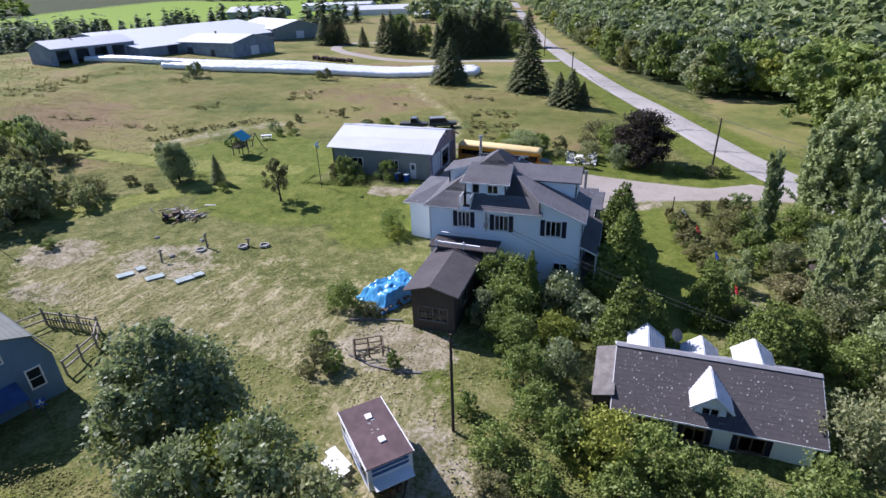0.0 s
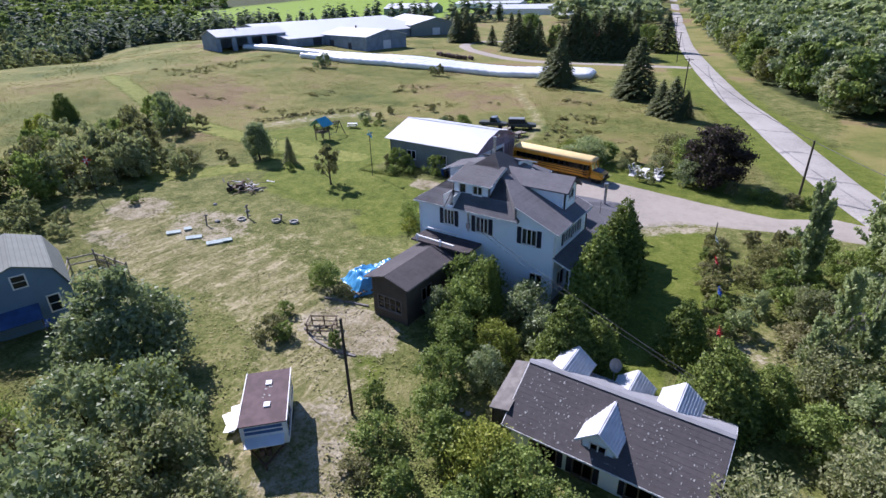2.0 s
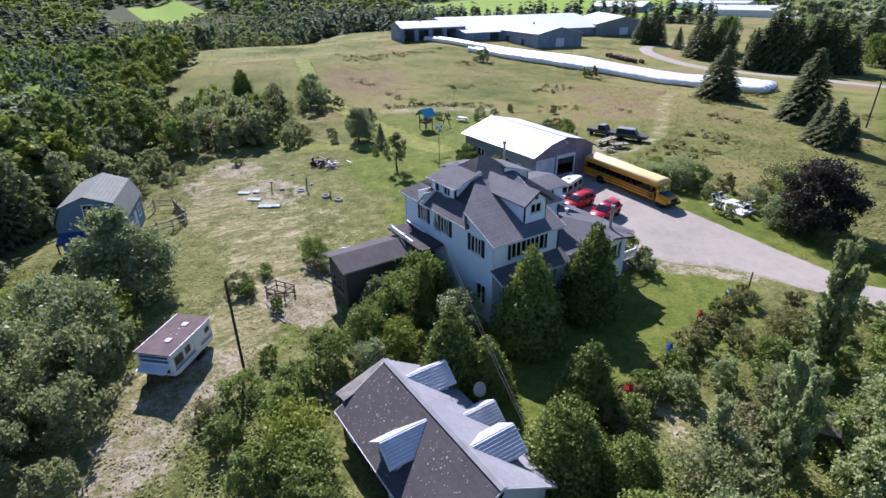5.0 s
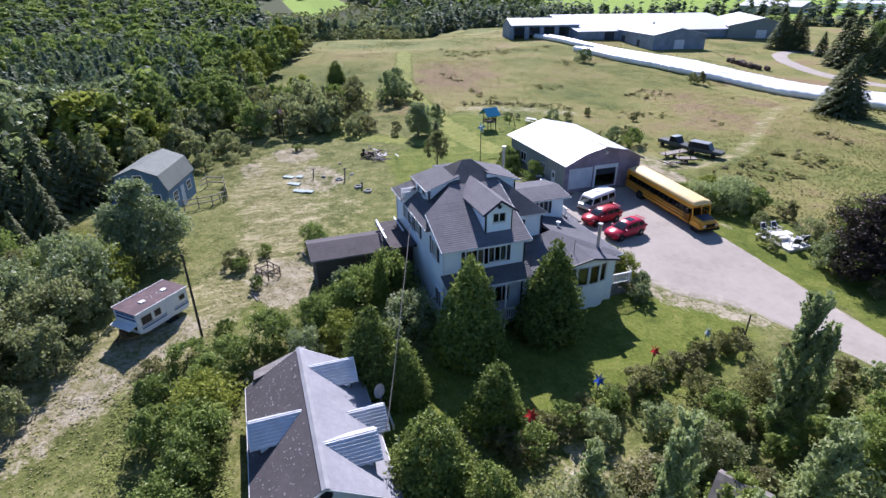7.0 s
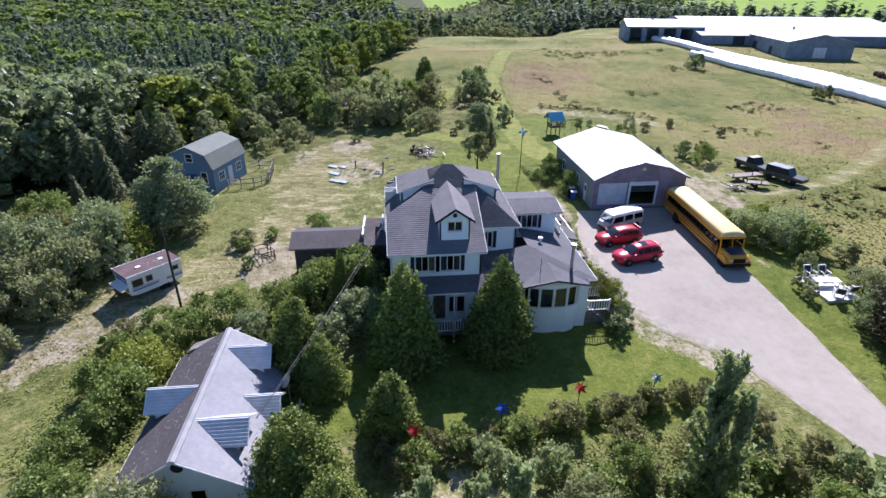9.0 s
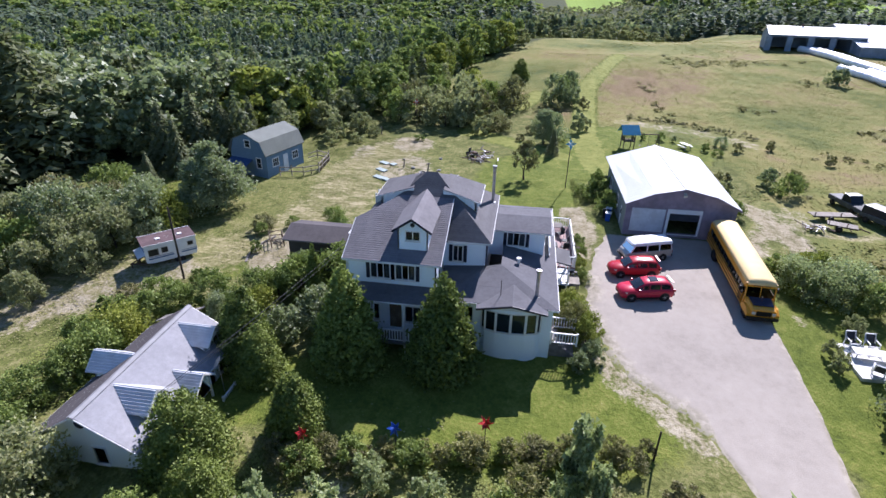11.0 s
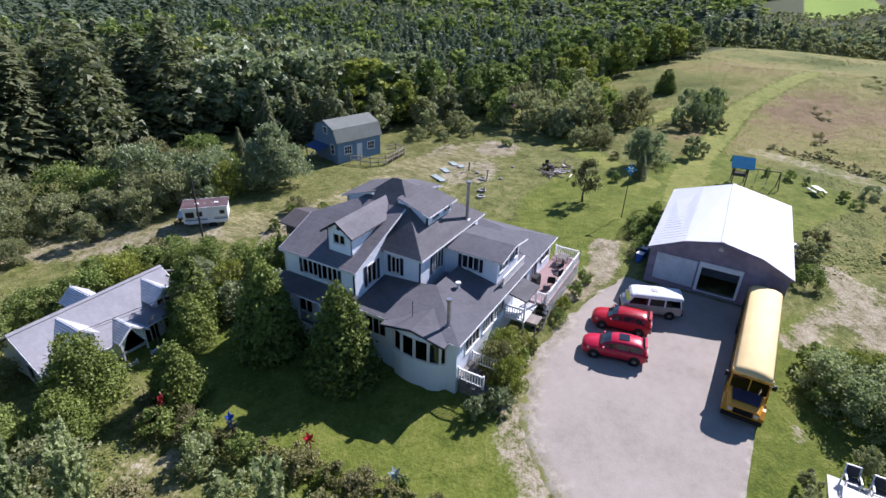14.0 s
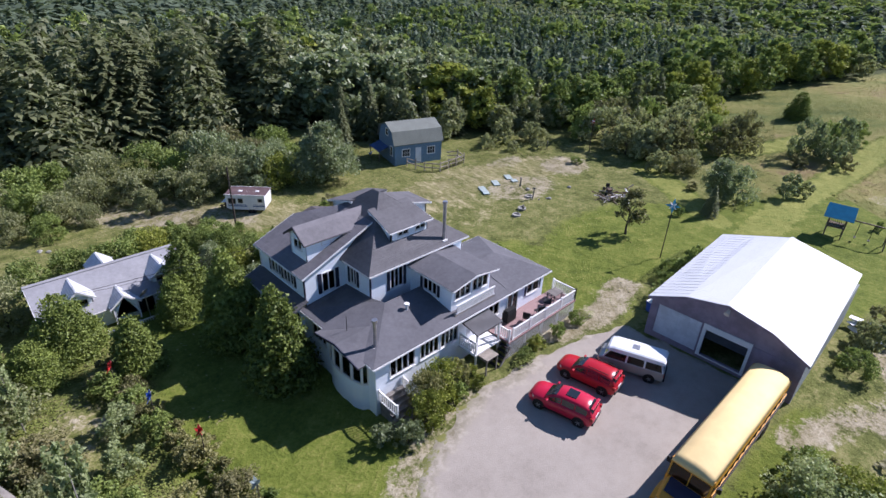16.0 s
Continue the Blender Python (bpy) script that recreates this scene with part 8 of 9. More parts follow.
suv(ground_pose(-11.75, 64.3, -10.85, 59.75), M_RED, "shiny red compact SUV with a sunroof parked on gravel", sunroof=True)
suv(ground_pose(-15.2, 63.9, -14.6, 59.4), M_RED2, "dark red crossover car with roof rails parked on gravel", 4.45, 0.9, 1.62, rails=True)


def van(m):
    e = thing("camper_van", "silver and white boxy camper van parked on gravel", "van", m)
    bm = B()
    loft(bm, [ring(x, w, a, c, 0.08) for x, w, a, c in ((0.0, 0.84, 0.45, 1.12), (0.08, 0.9, 0.32, 1.14), (2.2, 0.92, 0.3, 1.14), (4.1, 0.91, 0.3, 1.12), (4.45, 0.86, 0.34, 1.0), (4.58, 0.74, 0.42, 0.86))])
    part("body", bm, M_VANGREY, e, "silver lower body")
    P = lambda x, s, z, w: (x, s * w, z)
    for s in (-1, 1):
        bm = B()
        face(bm, [P(0.1, s, 1.12, 0.88), P(4.2, s, 1.1, 0.88), P(3.75, s, 1.74, 0.78), P(0.25, s, 1.74, 0.78)])
        part("side_window", bm, M_CARGLASS, e).visible_shadow = False
        for a, b2, w in ((0.1, 0.25, 0.12), (1.35, 1.35, 0.12), (2.6, 2.55, 0.12), (4.2, 3.75, 0.09)):
            bm = B()
            beam(bm, P(a, s, 1.1, 0.89), P(b2, s, 1.76, 0.79), w, 0.06)
            part("pillar", bm, M_VANWHITE, e)
    bm = B()
    face(bm, [P(4.22, -1, 1.08, 0.84), P(4.22, 1, 1.08, 0.84), P(3.78, 1, 1.74, 0.76), P(3.78, -1, 1.74, 0.76)])
    part("windscreen", bm, M_CARGLASS, e).visible_shadow = False
    bm = B()
    face(bm, [P(0.06, -1, 1.12, 0.84), P(0.06, 1, 1.12, 0.84), P(0.22, 1, 1.74, 0.76), P(0.22, -1, 1.74, 0.76)])
    part("rear_window", bm, M_CARGLASS, e).visible_shadow = False
    bm = B()
    loft(bm, [[(x, -w, 1.7), (x, -w + 0.06, z - 0.06), (x, -w + 0.2, z), (x, w - 0.2, z), (x, w - 0.06, z - 0.06), (x, w, 1.7)] for x, w, z in ((0.04, 0.8, 1.86), (0.16, 0.86, 1.98), (1.5, 0.87, 2.02), (3.5, 0.86, 2.0), (3.9, 0.84, 1.92), (4.04, 0.78, 1.8))])
    part("roof", bm, M_VANWHITE, e, "white raised roof")
    bm = B()
    box(bm, 1.9, 2.4, -0.25, 0.25, 2.0, 2.06, 0.02)
    part("roof_hatch", bm, M_CHROME, e)
    bm = B()
    box(bm, 0.3, 4.0, -0.75, 0.75, 0.5, 0.6)
    part("cabin_floor", bm, M_INSIDE, e)
    for x, z in ((0.5, 1.5), (2.8, 1.45)):
        bm = B()
        box(bm, x, x + 0.15, -0.7, 0.7, 0.596, z, 0.05)
        part("bench_seat", bm, M_INSIDE, e)
    bm = B()
    box(bm, 4.5, 4.66, -0.86, 0.86, 0.4, 0.56, 0.03)
    part("bumper", bm, M_BLACK, e)
    bm = B()
    box(bm, -0.1, 0.04, -0.86, 0.86, 0.4, 0.56, 0.03)
    part("bumper", bm, M_BLACK, e)
    for s in (-1, 1):
        bm = B()
        tube(bm, (4.5, s * 0.6, 0.76), (4.62, s * 0.6, 0.74), 0.11, n=12)
        part("headlight", bm, M_LAMP, e)
        bm = B()
        box(bm, -0.02, 0.06, s * 0.78 - 0.08, s * 0.78 + 0.08, 0.7, 1.0)
        part("tail_lamp", bm, M_TAIL, e)
        for x in (0.9, 3.6):
            bm = B()
            tube(bm, (x, s * 0.6, 0.33), (x, s * 0.935, 0.33), 0.4, n=18)
            part("wheel_arch", bm, M_BLACK, e)
            wheel(e, x, s * 0.83, 0.32, 0.2)
    return e


van(ground_pose(-18.8, 65.4, -17.35, 60.9))


def school_bus(m):
    e = thing("school_bus", "long yellow school bus with black rub rails parked beside the garage", "bus", m)
    prof = [(-1.12, 0.55), (-1.22, 0.75), (-1.22, 1.55), (-1.2, 2.3), (-1.17, 2.62), (-1.0, 2.88), (-0.55, 3.03), (0, 3.08), (0.55, 3.03), (1.0, 2.88), (1.17, 2.62), (1.2, 2.3), (1.22, 1.55), (1.22, 0.75), (1.12, 0.55)]
    bm = B()
    for s in (-1, 1):
        prism(bm, [(0.0, s * 1.12, 0.55), (0.0, s * 1.22, 0.75), (0.0, s * 1.22, 1.55), (0.0, s * 1.16, 1.55), (0, s * 1.1, 0.6)], (11.0, 0, 0))
        prism(bm, [(0.0, s * 1.195, 2.2), (0.0, s * 1.19, 2.3), (0, s * 1.17, 2.62), (0, s * 1.1, 2.62), (0, s * 1.12, 2.2)], (11.0, 0, 0))
    box(bm, 0.0, 11.0, -1.1, 1.1, 0.6, 0.75)
    part("body", bm, M_YELLOW, e, "yellow painted body sides")
    top = [p for p in prof if p[1] > 2.6]
    bm = B()
    loft(bm, [[(x, y * k, 2.6 + (z - 2.6) * h) for y, z in top] for x, k, h in ((-0.08, 0.9, 0.55), (0.25, 1.0, 1.0), (10.9, 1.0, 1.0), (11.35, 0.96, 0.72))])
    part("roof", bm, M_BUSROOF, e, "sun-bleached pale yellow roof", smooth=True)
    n = 12
    for s in (-1, 1):
        for i in range(n):
            a = 0.45 + i * (9.6 / n)
            bm = B()
            box(bm, a, a + 9.6 / n - 0.16, min(s * 1.14, s * 1.15), max(s * 1.14, s * 1.15), 1.55, 2.2)
            w = part("side_window", bm, M_CARGLASS, e)
            w.visible_shadow = False
            bm = B()
            x0, x1 = a + 9.6 / n - 0.16, a + 9.6 / n
            box(bm, x0, x1, min(s * 1.12, s * 1.2), max(s * 1.12, s * 1.2), 1.55, 2.22)
            part("window_post", bm, M_BLACK, e)
        for z in (0.95, 1.25, 1.5):
            bm = B()
            box(bm, 0.0, 10.9, min(s * 1.215, s * 1.245), max(s * 1.215, s * 1.245), z - 0.045, z + 0.045)
            part("rub_rail", bm, M_BLACK, e, "black rub rail")
        for x in (2.9, 12.0):
            bm = B()
            tube(bm, (x, s * 0.7, 0.5), (x, s * (1.25 if x < 5 else 1.12), 0.5), 0.6, n=18)
            part("wheel_arch", bm, M_BLACK, e)
            wheel(e, x, s * (1.12 if x < 5 else 1.0), 0.48, 0.28, True)
        bm = B()
        box(bm, 10.7, 10.85, min(s * 1.25, s * 1.5), max(s * 1.25, s * 1.5), 1.75, 2.15, 0.03)
        beam(bm, (11.1, s * 1.15, 2.2), (10.8, s * 1.4, 2.1), 0.03)
        part("mirror", bm, M_BLACK, e, "black wing mirror")
        bm = B()
        box(bm, 11.0, 11.06, min(s * 0.62, s * 0.98), max(s * 0.62, s * 0.98), 2.62, 2.82)
        part("warning_lamp", bm, M_TAIL, e, "red warning lamps")
    bm = B()
    prism(bm, [(10.2, -1.2, 0.75), (11.0, -1.2, 0.75), (11.0, -1.2, 2.2), (10.2, -1.2, 2.2)], (0, -0.02, 0))
    part("entry_door", bm, M_CARGLASS, e, "folding glass entry door")
    bm = B()
    face(bm, [(11.35, -1.05, 1.5), (11.35, 1.05, 1.5), (11.1, 1.05, 2.35), (11.1, -1.05, 2.35)])
    part("windscreen", bm, M_CARGLASS, e)
    bm = B()
    beam(bm, (11.36, 0, 1.5), (11.12, 0, 2.35), 0.06)
    for s in (-1, 1):
        beam(bm, (11.34, s * 1.1, 0.8), (11.34, s * 1.1, 1.5), 0.14)
        beam(bm, (11.36, s * 1.1, 1.45), (11.1, s * 1.1, 2.4), 0.1)
    box(bm, 10.95, 11.15, -1.15, 1.15, 2.32, 2.66)
    part("front_frame", bm, M_YELLOW, e)
    bm = B()
    for i in range(9):
        if i != 5:
            box(bm, 11.15, 11.165, -0.62 + i * 0.145, -0.52 + i * 0.145, 2.42, 2.58)
    part("lettering_bars", bm, M_BLACK, e)
    bm = B()
    loft(bm, [[(x, -w, 0.62), (x, -w, z - 0.16), (x, -w + 0.16, z), (x, w - 0.16, z), (x, w, z - 0.16), (x, w, 0.62)] for x, w, z in ((11.3, 1.1, 1.5), (12.2, 1.02, 1.42), (12.85, 0.92, 1.26))])
    part("hood", bm, M_YELLOW, e, "yellow engine hood")
    bm = B()
    prism(bm, [(11.42, -0.86, 1.52), (11.42, 0.86, 1.52), (12.45, 0.74, 1.41), (12.45, -0.74, 1.41)], (0, 0, 0.03))
    part("hood_panel", bm, M_BUSHOOD, e, "dark blue hood panel")
    bm = B()
    box(bm, 12.84, 12.9, -0.55, 0.55, 0.75, 1.15)
    for i in range(6):
        box(bm, 12.9, 12.93, -0.55, 0.55, 0.78 + i * 0.06, 0.81 + i * 0.06)
    part("grille", bm, M_BLACK, e)
    for s in (-1, 1):
        bm = B()
        box(bm, 12.82, 12.92, s * 0.74 - 0.13, s * 0.74 + 0.13, 0.85, 1.08, 0.02)
        part("headlight", bm, M_LAMP, e)
        bm = B()
        loft(bm, [[(x, s * 0.85, 0.6), (x, s * 0.85, z), (x, s * 1.2, z - 0.06), (x, s * 1.22, 0.62)] for x, z in ((11.3, 0.95), (11.7, 1.2), (12.3, 1.2), (12.8, 0.9))])
        part("fender", bm, M_YELLOW, e)
    bm = B()
    box(bm, 12.88, 13.02, -1.15, 1.15, 0.42, 0.66, 0.02)
    part("bumper", bm, M_BLACK, e)
    bm = B()
    box(bm, -0.05, 0.05, -1.15, 1.15, 0.6, 2.6)
    rear = part("rear_wall", bm, M_YELLOW, e)
    bm = B()
    box(bm, -0.08, -0.05, -0.8, 0.8, 1.6, 2.2)
    part("rear_window", bm, M_DARKPANE, rear)
    for i in range(11):
        for y in (-1.0, 0.2):
            bm = B()
            box(bm, 1.0 + i * 0.82, 1.15 + i * 0.82, y, y + 0.8, 0.75, 1.75, 0.03)
            part("bench_seat", bm, M_INSIDE, e)
    return e


school_bus(ground_pose(-21.65, 70.95, -8.7, 70.6, -0.03))

# ---- travel trailer ----
TM = pose(-12.4, 20.25, -0.78, 0, 0, -44)
trailer = thing("travel_trailer", "old white travel trailer with blue stripes and a brown roof", "trailer", TM)
bm = B()
loft(bm, [[(x, -1.22, z0), (x, -1.22, z1), (x, 1.22, z1), (x, 1.22, z0)] for x, z0, z1 in ((0.0, 0.95, 2.3), (0.15, 0.6, 2.35), (3.9, 0.6, 2.35), (4.4, 0.75, 2.3))])
body = part("body", bm, M_VANWHITE, trailer, "stained white ribbed body")
bm = B()
slab(bm, [(-0.08, -1.28, 2.42), (-0.08, 1.28, 2.42), (4.5, 1.28, 2.42), (4.5, -1.28, 2.42)], 0.07)
part("roof", bm, M_TRAILROOF, trailer, "dull brown roof")
bm = B()
for s in (-1, 1):
    beam(bm, (-0.08, s * 1.29, 2.4), (4.5, s * 1.29, 2.4), 0.05, 0.1)
part("roof_trim", bm, M_TRIM, trailer)
for x, y in ((1.1, 0.1), (3.0, 0.15)):
    bm = B()
    box(bm, x - 0.2, x + 0.2, y - 0.18, y + 0.18, 2.42, 2.5, 0.02)
    part("roof_vent", bm, M_TRIM, trailer, "white plastic roof vent")
for i in range(7):
    bm = B()
    px, py = rr.uniform(1.3, 2.4), rr.uniform(-0.3, 0.3)
    face(bm, [(px + rr.uniform(0.03, 0.1) * math.cos(a), py + rr.uniform(0.03, 0.1) * math.sin(a), 2.427) for a in (0, 1.2, 2.4, 3.8, 5.0)])
    part("roof_patch", bm, M_LICHEN, trailer, "pale flaking patch")
for s in (-1, 1):
    for z, h in ((1.0, 0.12), (1.2, 0.05)):
        bm = B()
        box(bm, 0.05, 4.2, min(s * 1.222, s * 1.232), max(s * 1.222, s * 1.232), z, z + h)
        part("stripe", bm, M_BLUESTRIPE, trailer, "faded blue stripe")
    for x0, x1, z0, z1 in ((3.3, 4.1, 1.35, 1.95), (2.5, 3.0, 1.45, 1.95), (0.3, 0.75, 1.6, 1.95)):
        bm = B()
        box(bm, x0 - 0.05, x1 + 0.05, min(s * 1.22, s * 1.245), max(s * 1.22, s * 1.245), z0 - 0.05, z1 + 0.05)
        fr = part("window", bm, M_CHROME, trailer)
        bm = B()
        box(bm, x0, x1, min(s * 1.246, s * 1.252), max(s * 1.246, s * 1.252), z0, z1)
        part("pane", bm, M_DARKPANE, fr)
bm = B()
box(bm, 1.4, 2.05, 1.222, 1.235, 0.65, 2.1)
part("door", bm, M_VANWHITE, trailer)
for z in (1.7, 2.0):
    bm = B()
    box(bm, 4.36, 4.42, -1.0, 1.0, z, z + 0.2)
    part("front_stripe", bm, M_BLUESTRIPE, trailer)
bm = B()
prism(bm, [(4.38, -1.05, 1.45), (4.38, 1.05, 1.45), (5.05, 1.05, 1.3), (5.05, -1.05, 1.3)], (0, 0, 0.05))
part("window_awning", bm, M_VANWHITE, trailer, "raised white window cover")
bm = B()
box(bm, 4.36, 4.41, -0.95, 0.95, 0.95, 1.42)
part("front_window", bm, M_DARKPANE, trailer)
bm = B()
beam(bm, (4.3, -0.9, 0.55), (5.6, 0, 0.5), 0.1)
beam(bm, (4.3, 0.9, 0.55), (5.6, 0, 0.5), 0.1)
tube(bm, (5.5, 0, 0), (5.5, 0, 0.6), 0.05)
for y in (-0.18, 0.18):
    tube(bm, (4.9, y, 0.6), (4.9, y, 1.05), 0.16, n=10)
part("tow_bar", bm, M_RUST, trailer, "rusty tow bar with gas bottles")
for s in (-1, 1):
    bm = B()
    tube(bm, (1.6, s * 0.8, 0.34), (1.6, s * 1.225, 0.34), 0.42, n=16)
    part("wheel_arch", bm, M_BLACK, trailer)
    wheel(trailer, 1.6, s * 1.1, 0.33, 0.2, True)


# ---- old vehicles at the field's edge ----
def old_truck(m, label, boxy):
    e = thing("old_truck", label, "truck", m, "derelict vehicles")
    bm = B()
    loft(bm, [ring(x, w, a, c, 0.08) for x, w, a, c in ((0.0, 0.9, 0.5, 1.05), (3.2, 0.95, 0.45, 1.1), (4.4, 0.9, 0.45, 1.0), (5.0, 0.78, 0.5, 0.92))])
    part("body", bm, M_OLDPAINT, e, "dull grey-green body")
    bm = B()
    x0, x1 = (0.1, 3.4) if boxy else (2.0, 3.5)
    loft(bm, [[(x, -w, 1.02), (x, -w + 0.1, z), (x, w - 0.1, z), (x, w, 1.02)] for x, w, z in ((x0, 0.85, 1.75), (x0 + 0.2, 0.88, 1.85), (x1 - 0.5, 0.88, 1.85), (x1, 0.84, 1.1))])
    part("cab", bm, M_DARKPANE, e)
    bm = B()
    box(bm, x0 + 0.1, x1 - 0.45, -0.8, 0.8, 1.84, 1.92, 0.03)
    part("roof", bm, M_VANGREY if boxy else M_CHROME, e, "pale faded roof")
    for s in (-1, 1):
        for x in (0.9, 4.0):
            wheel(e, x, s * 0.86, 0.36, 0.22, True)
    return e


old_truck(ground_pose(-38.6, 89.4, -34.0, 90.4), "derelict dark pickup truck in tall grass", False)
old_truck(ground_pose(-33.4, 90.2, -29.0, 92.2), "derelict dark van with a pale roof in tall grass", True)

# ---- poles and wires ----
def pole(x, y, top, r=0.13, label="", arm=False):
    e = thing("utility_pole", label, "pole", pose(x, y, at(x, y)))
    h = top - at(x, y)
    bm = B()
    tube(bm, (0, 0, -0.3), (0, 0, h), r, r * 0.75, 10)
    part("shaft", bm, M_POLE, e)
    if arm:
        bm = B()
        beam(bm, (-0.9, 0, h - 0.3), (0.9, 0, h - 0.3), 0.1)
        part("crossarm", bm, M_POLE, e)
    return e


pole(-7.5, 22.1, 6.2, 0.1, "dark wooden yard pole beside the trailer")
pole(-12.9, 131.5, 8.2, 0.14, "weathered roadside utility pole", arm=True)
pole(12.2, 79.3, 5.7, 0.14, "weathered roadside utility pole")
pole(-29.0, 196.0, 8.6, 0.14, "weathered roadside utility pole", arm=True)
pole(-46.0, 265.0, 9.5, 0.14, "weathered roadside utility pole", arm=True)
pole(6.1, 59.8, 1.2, 0.07, "short grey post at the lawn's edge")


def wire(p, q, sag, r=0.012, name="overhead_cable", label="thin dark overhead cable"):
    p, q = Vector(p), Vector(q)
    side = (q - p).cross(Vector((0, 0, 1))).normalized()
    bm, rows = B(), []
    for i in range(17):
        u = i / 16
        c = p.lerp(q, u) - Vector((0, 0, sag * 4 * u * (1 - u)))
        rows.append([c + side * r * math.cos(a) + Vector((0, 0, r * math.sin(a))) for a in (0.0, 1.26, 2.51, 3.77, 5.03)])
    loft(bm, rows)
    single(name, bm, M_CABLE, label, "cable")


wire((-9.9, 39.1, 5.6), (9.5, 32.0, 2.75), 0.25, 0.02)
wire((-9.9, 39.1, 5.4), (9.3, 32.0, 2.6), 0.45, 0.014)
wire((12.2, 79.3, 5.6), (-12.9, 131.5, 7.9), 0.9, 0.03)
wire((-12.9, 131.5, 7.9), (-29.0, 196.0, 8.3), 0.9, 0.04)
wire((12.2, 79.3, 5.6), (33, 47, 6.5), 0.7, 0.03)


# ---- spinners on poles ----
def spinner(x, y, top, mat, label, size=0.46, petals=6, tilt=62, rz=0):
    e = thing("garden_spinner", label, "spinner", pose(x, y, at(x, y), 0, 0, rz), "garden spinners")
    h = top - at(x, y)
    bm = B()
    tube(bm, (0, 0, -0.2), (0, 0, h), 0.03 if h < 3 else 0.055, 0.025 if h < 3 else 0.045, 7)
    part("stake", bm, M_POLE, e)
    facing = Matrix.Translation((0, 0, h)) @ pose(0, 0, 0, tilt, 0, 0)
    for layer in (0, 1):
        for i in range(petals):
            bm = B()
            k = size * (1.0 - 0.38 * layer)
            m4 = facing @ Matrix.Translation((0, 0, 0.05 * layer)) @ Matrix.Rotation(math.tau * (i + 0.5 * layer) / petals, 4, "Z")
            pts = [(0.04, -0.03, 0), (k * 0.5, -k * 0.16, 0.0), (k, 0.04, 0.1), (k * 0.5, k * 0.18, 0.12), (0.04, 0.04, 0.05)]
            prism(bm, [m4 @ Vector(q) for q in pts], m4.to_3x3() @ Vector((0, 0, 0.012)))
            part("petal", bm, mat if (layer == 0 or petals > 5) else M_TRIM, e)
    bm = B()
    tube(bm, facing @ Vector((0, 0, -0.04)), facing @ Vector((0, 0, 0.12)), 0.06, n=8)
    part("hub", bm, mat, e)


spinner(9.5, 40.2, 1.1, M_REDPAINT, "red star-shaped garden spinner on a stake", rz=75)
spinner(8.6, 45.2, 1.45, M_BLUE, "blue star-shaped garden spinner on a stake", rz=85)
spinner(7.5, 50.1, 1.6, M_REDPAINT, "red star-shaped garden spinner on a stake", rz=95)
spinner(6.7, 55.2, 1.3, M_SLAB, "pale green garden spinner on a stake", rz=105)
spinner(-36.1, 56.7, 5.6, M_BLUEPLASTIC, "tall blue and white spinner on a dark pole", 0.75, 4, 70, 100)
spinner(-61.0, 32.5, 4.5, M_REDPAINT, "red and white spinner on a dark pole", 0.65, 4, 70, 70)
spinner(-31.0, 15.4, 1.2, M_BLUE, "blue and white spinner near the barn", 0.5, 5, 60, 10)

# ---- yard things ----
# tarpaulin over a stack of firewood
pile = thing("firewood_stack", "firewood stack under a crumpled bright blue tarpaulin", "woodpile", pose(-16.8, 35.2, at(-16.8, 35.2), 0, 0, 62))
V, Fq = [], []
n = 52
for i in range(n):
    for j in range(n):
        u, v = i / (n - 1) * 2 - 1, j / (n - 1) * 2 - 1
        x, y = u * 2.7, v * 1.9
        e2 = max(abs(u), abs(v))
        h = 1.15 * (1 - sm(e2, 0.6, 1.0)) + 0.05
        h = float(h) * (1 + 0.25 * noise.noise((x * 0.8, y * 0.8, 2.0))) + 0.22 * noise.noise((x * 1.6, y * 1.6, 1.0)) - 0.22 * abs(noise.noise((x * 2.6, y * 2.6, 5.0)))
        V.append((x + 0.1 * noise.noise((x, y, 9.0)), y + 0.1 * noise.noise((x, y, 7.0)), max(0.05, h)))
for i in range(n - 1):
    for j in range(n - 1):
        a = i * n + j
        Fq.append((a, a + n, a + n + 1, a + 1))
ob = new("tarpaulin", fast_mesh("tarpaulin", V, Fq, M_TARP, False))
ob.parent = pile
tagged(ob, "crumpled blue plastic tarpaulin")
for i in range(46):
    bm = B()
    s = rr.choice((-1, 1))
    x, y, z = rr.uniform(-2.5, 2.5), -1.85 + rr.uniform(-0.15, 0.2), 0.1 + 0.16 * rr.randint(0, 2)
    tube(bm, (x, y, z), (x + rr.uniform(-0.05, 0.05), y + 0.4, z), rr.uniform(0.06, 0.1), n=7)
    part("log", bm, M_WOOD, pile)

# log frame (open crib of poles) on bare ground
crib = thing("pole_crib", "open crib of bare wooden poles on gravel", "wood frame", pose(-15.4, 27.3, at(-15.4, 27.3), 0, 0, 30))
for x0, y0, x1, y1, z in ((-0.95, -0.6, 0.95, -0.6, 0.75), (-0.95, 0.6, 0.95, 0.6, 0.75), (-0.95, -0.6, -0.95, 0.6, 0.8), (0.95, -0.6, 0.95, 0.6, 0.8), (-0.95, -0.6, 0.95, -0.6, 0.35), (-0.95, 0.6, 0.95, 0.6, 0.35), (0.95, -0.6, 0.95, 0.6, 0.4), (-0.95, -0.6, -0.95, 0.6, 0.4), (-0.95, -0.6, 0.95, 0.6, 0.1)):
    bm = B()
    tube(bm, (x0 * 1.08, y0 * 1.08, z), (x1 * 1.08, y1 * 1.08, z + rr.uniform(-0.05, 0.05)), 0.055, 0.045, 7)
    part("rail", bm, M_WOOD, crib)
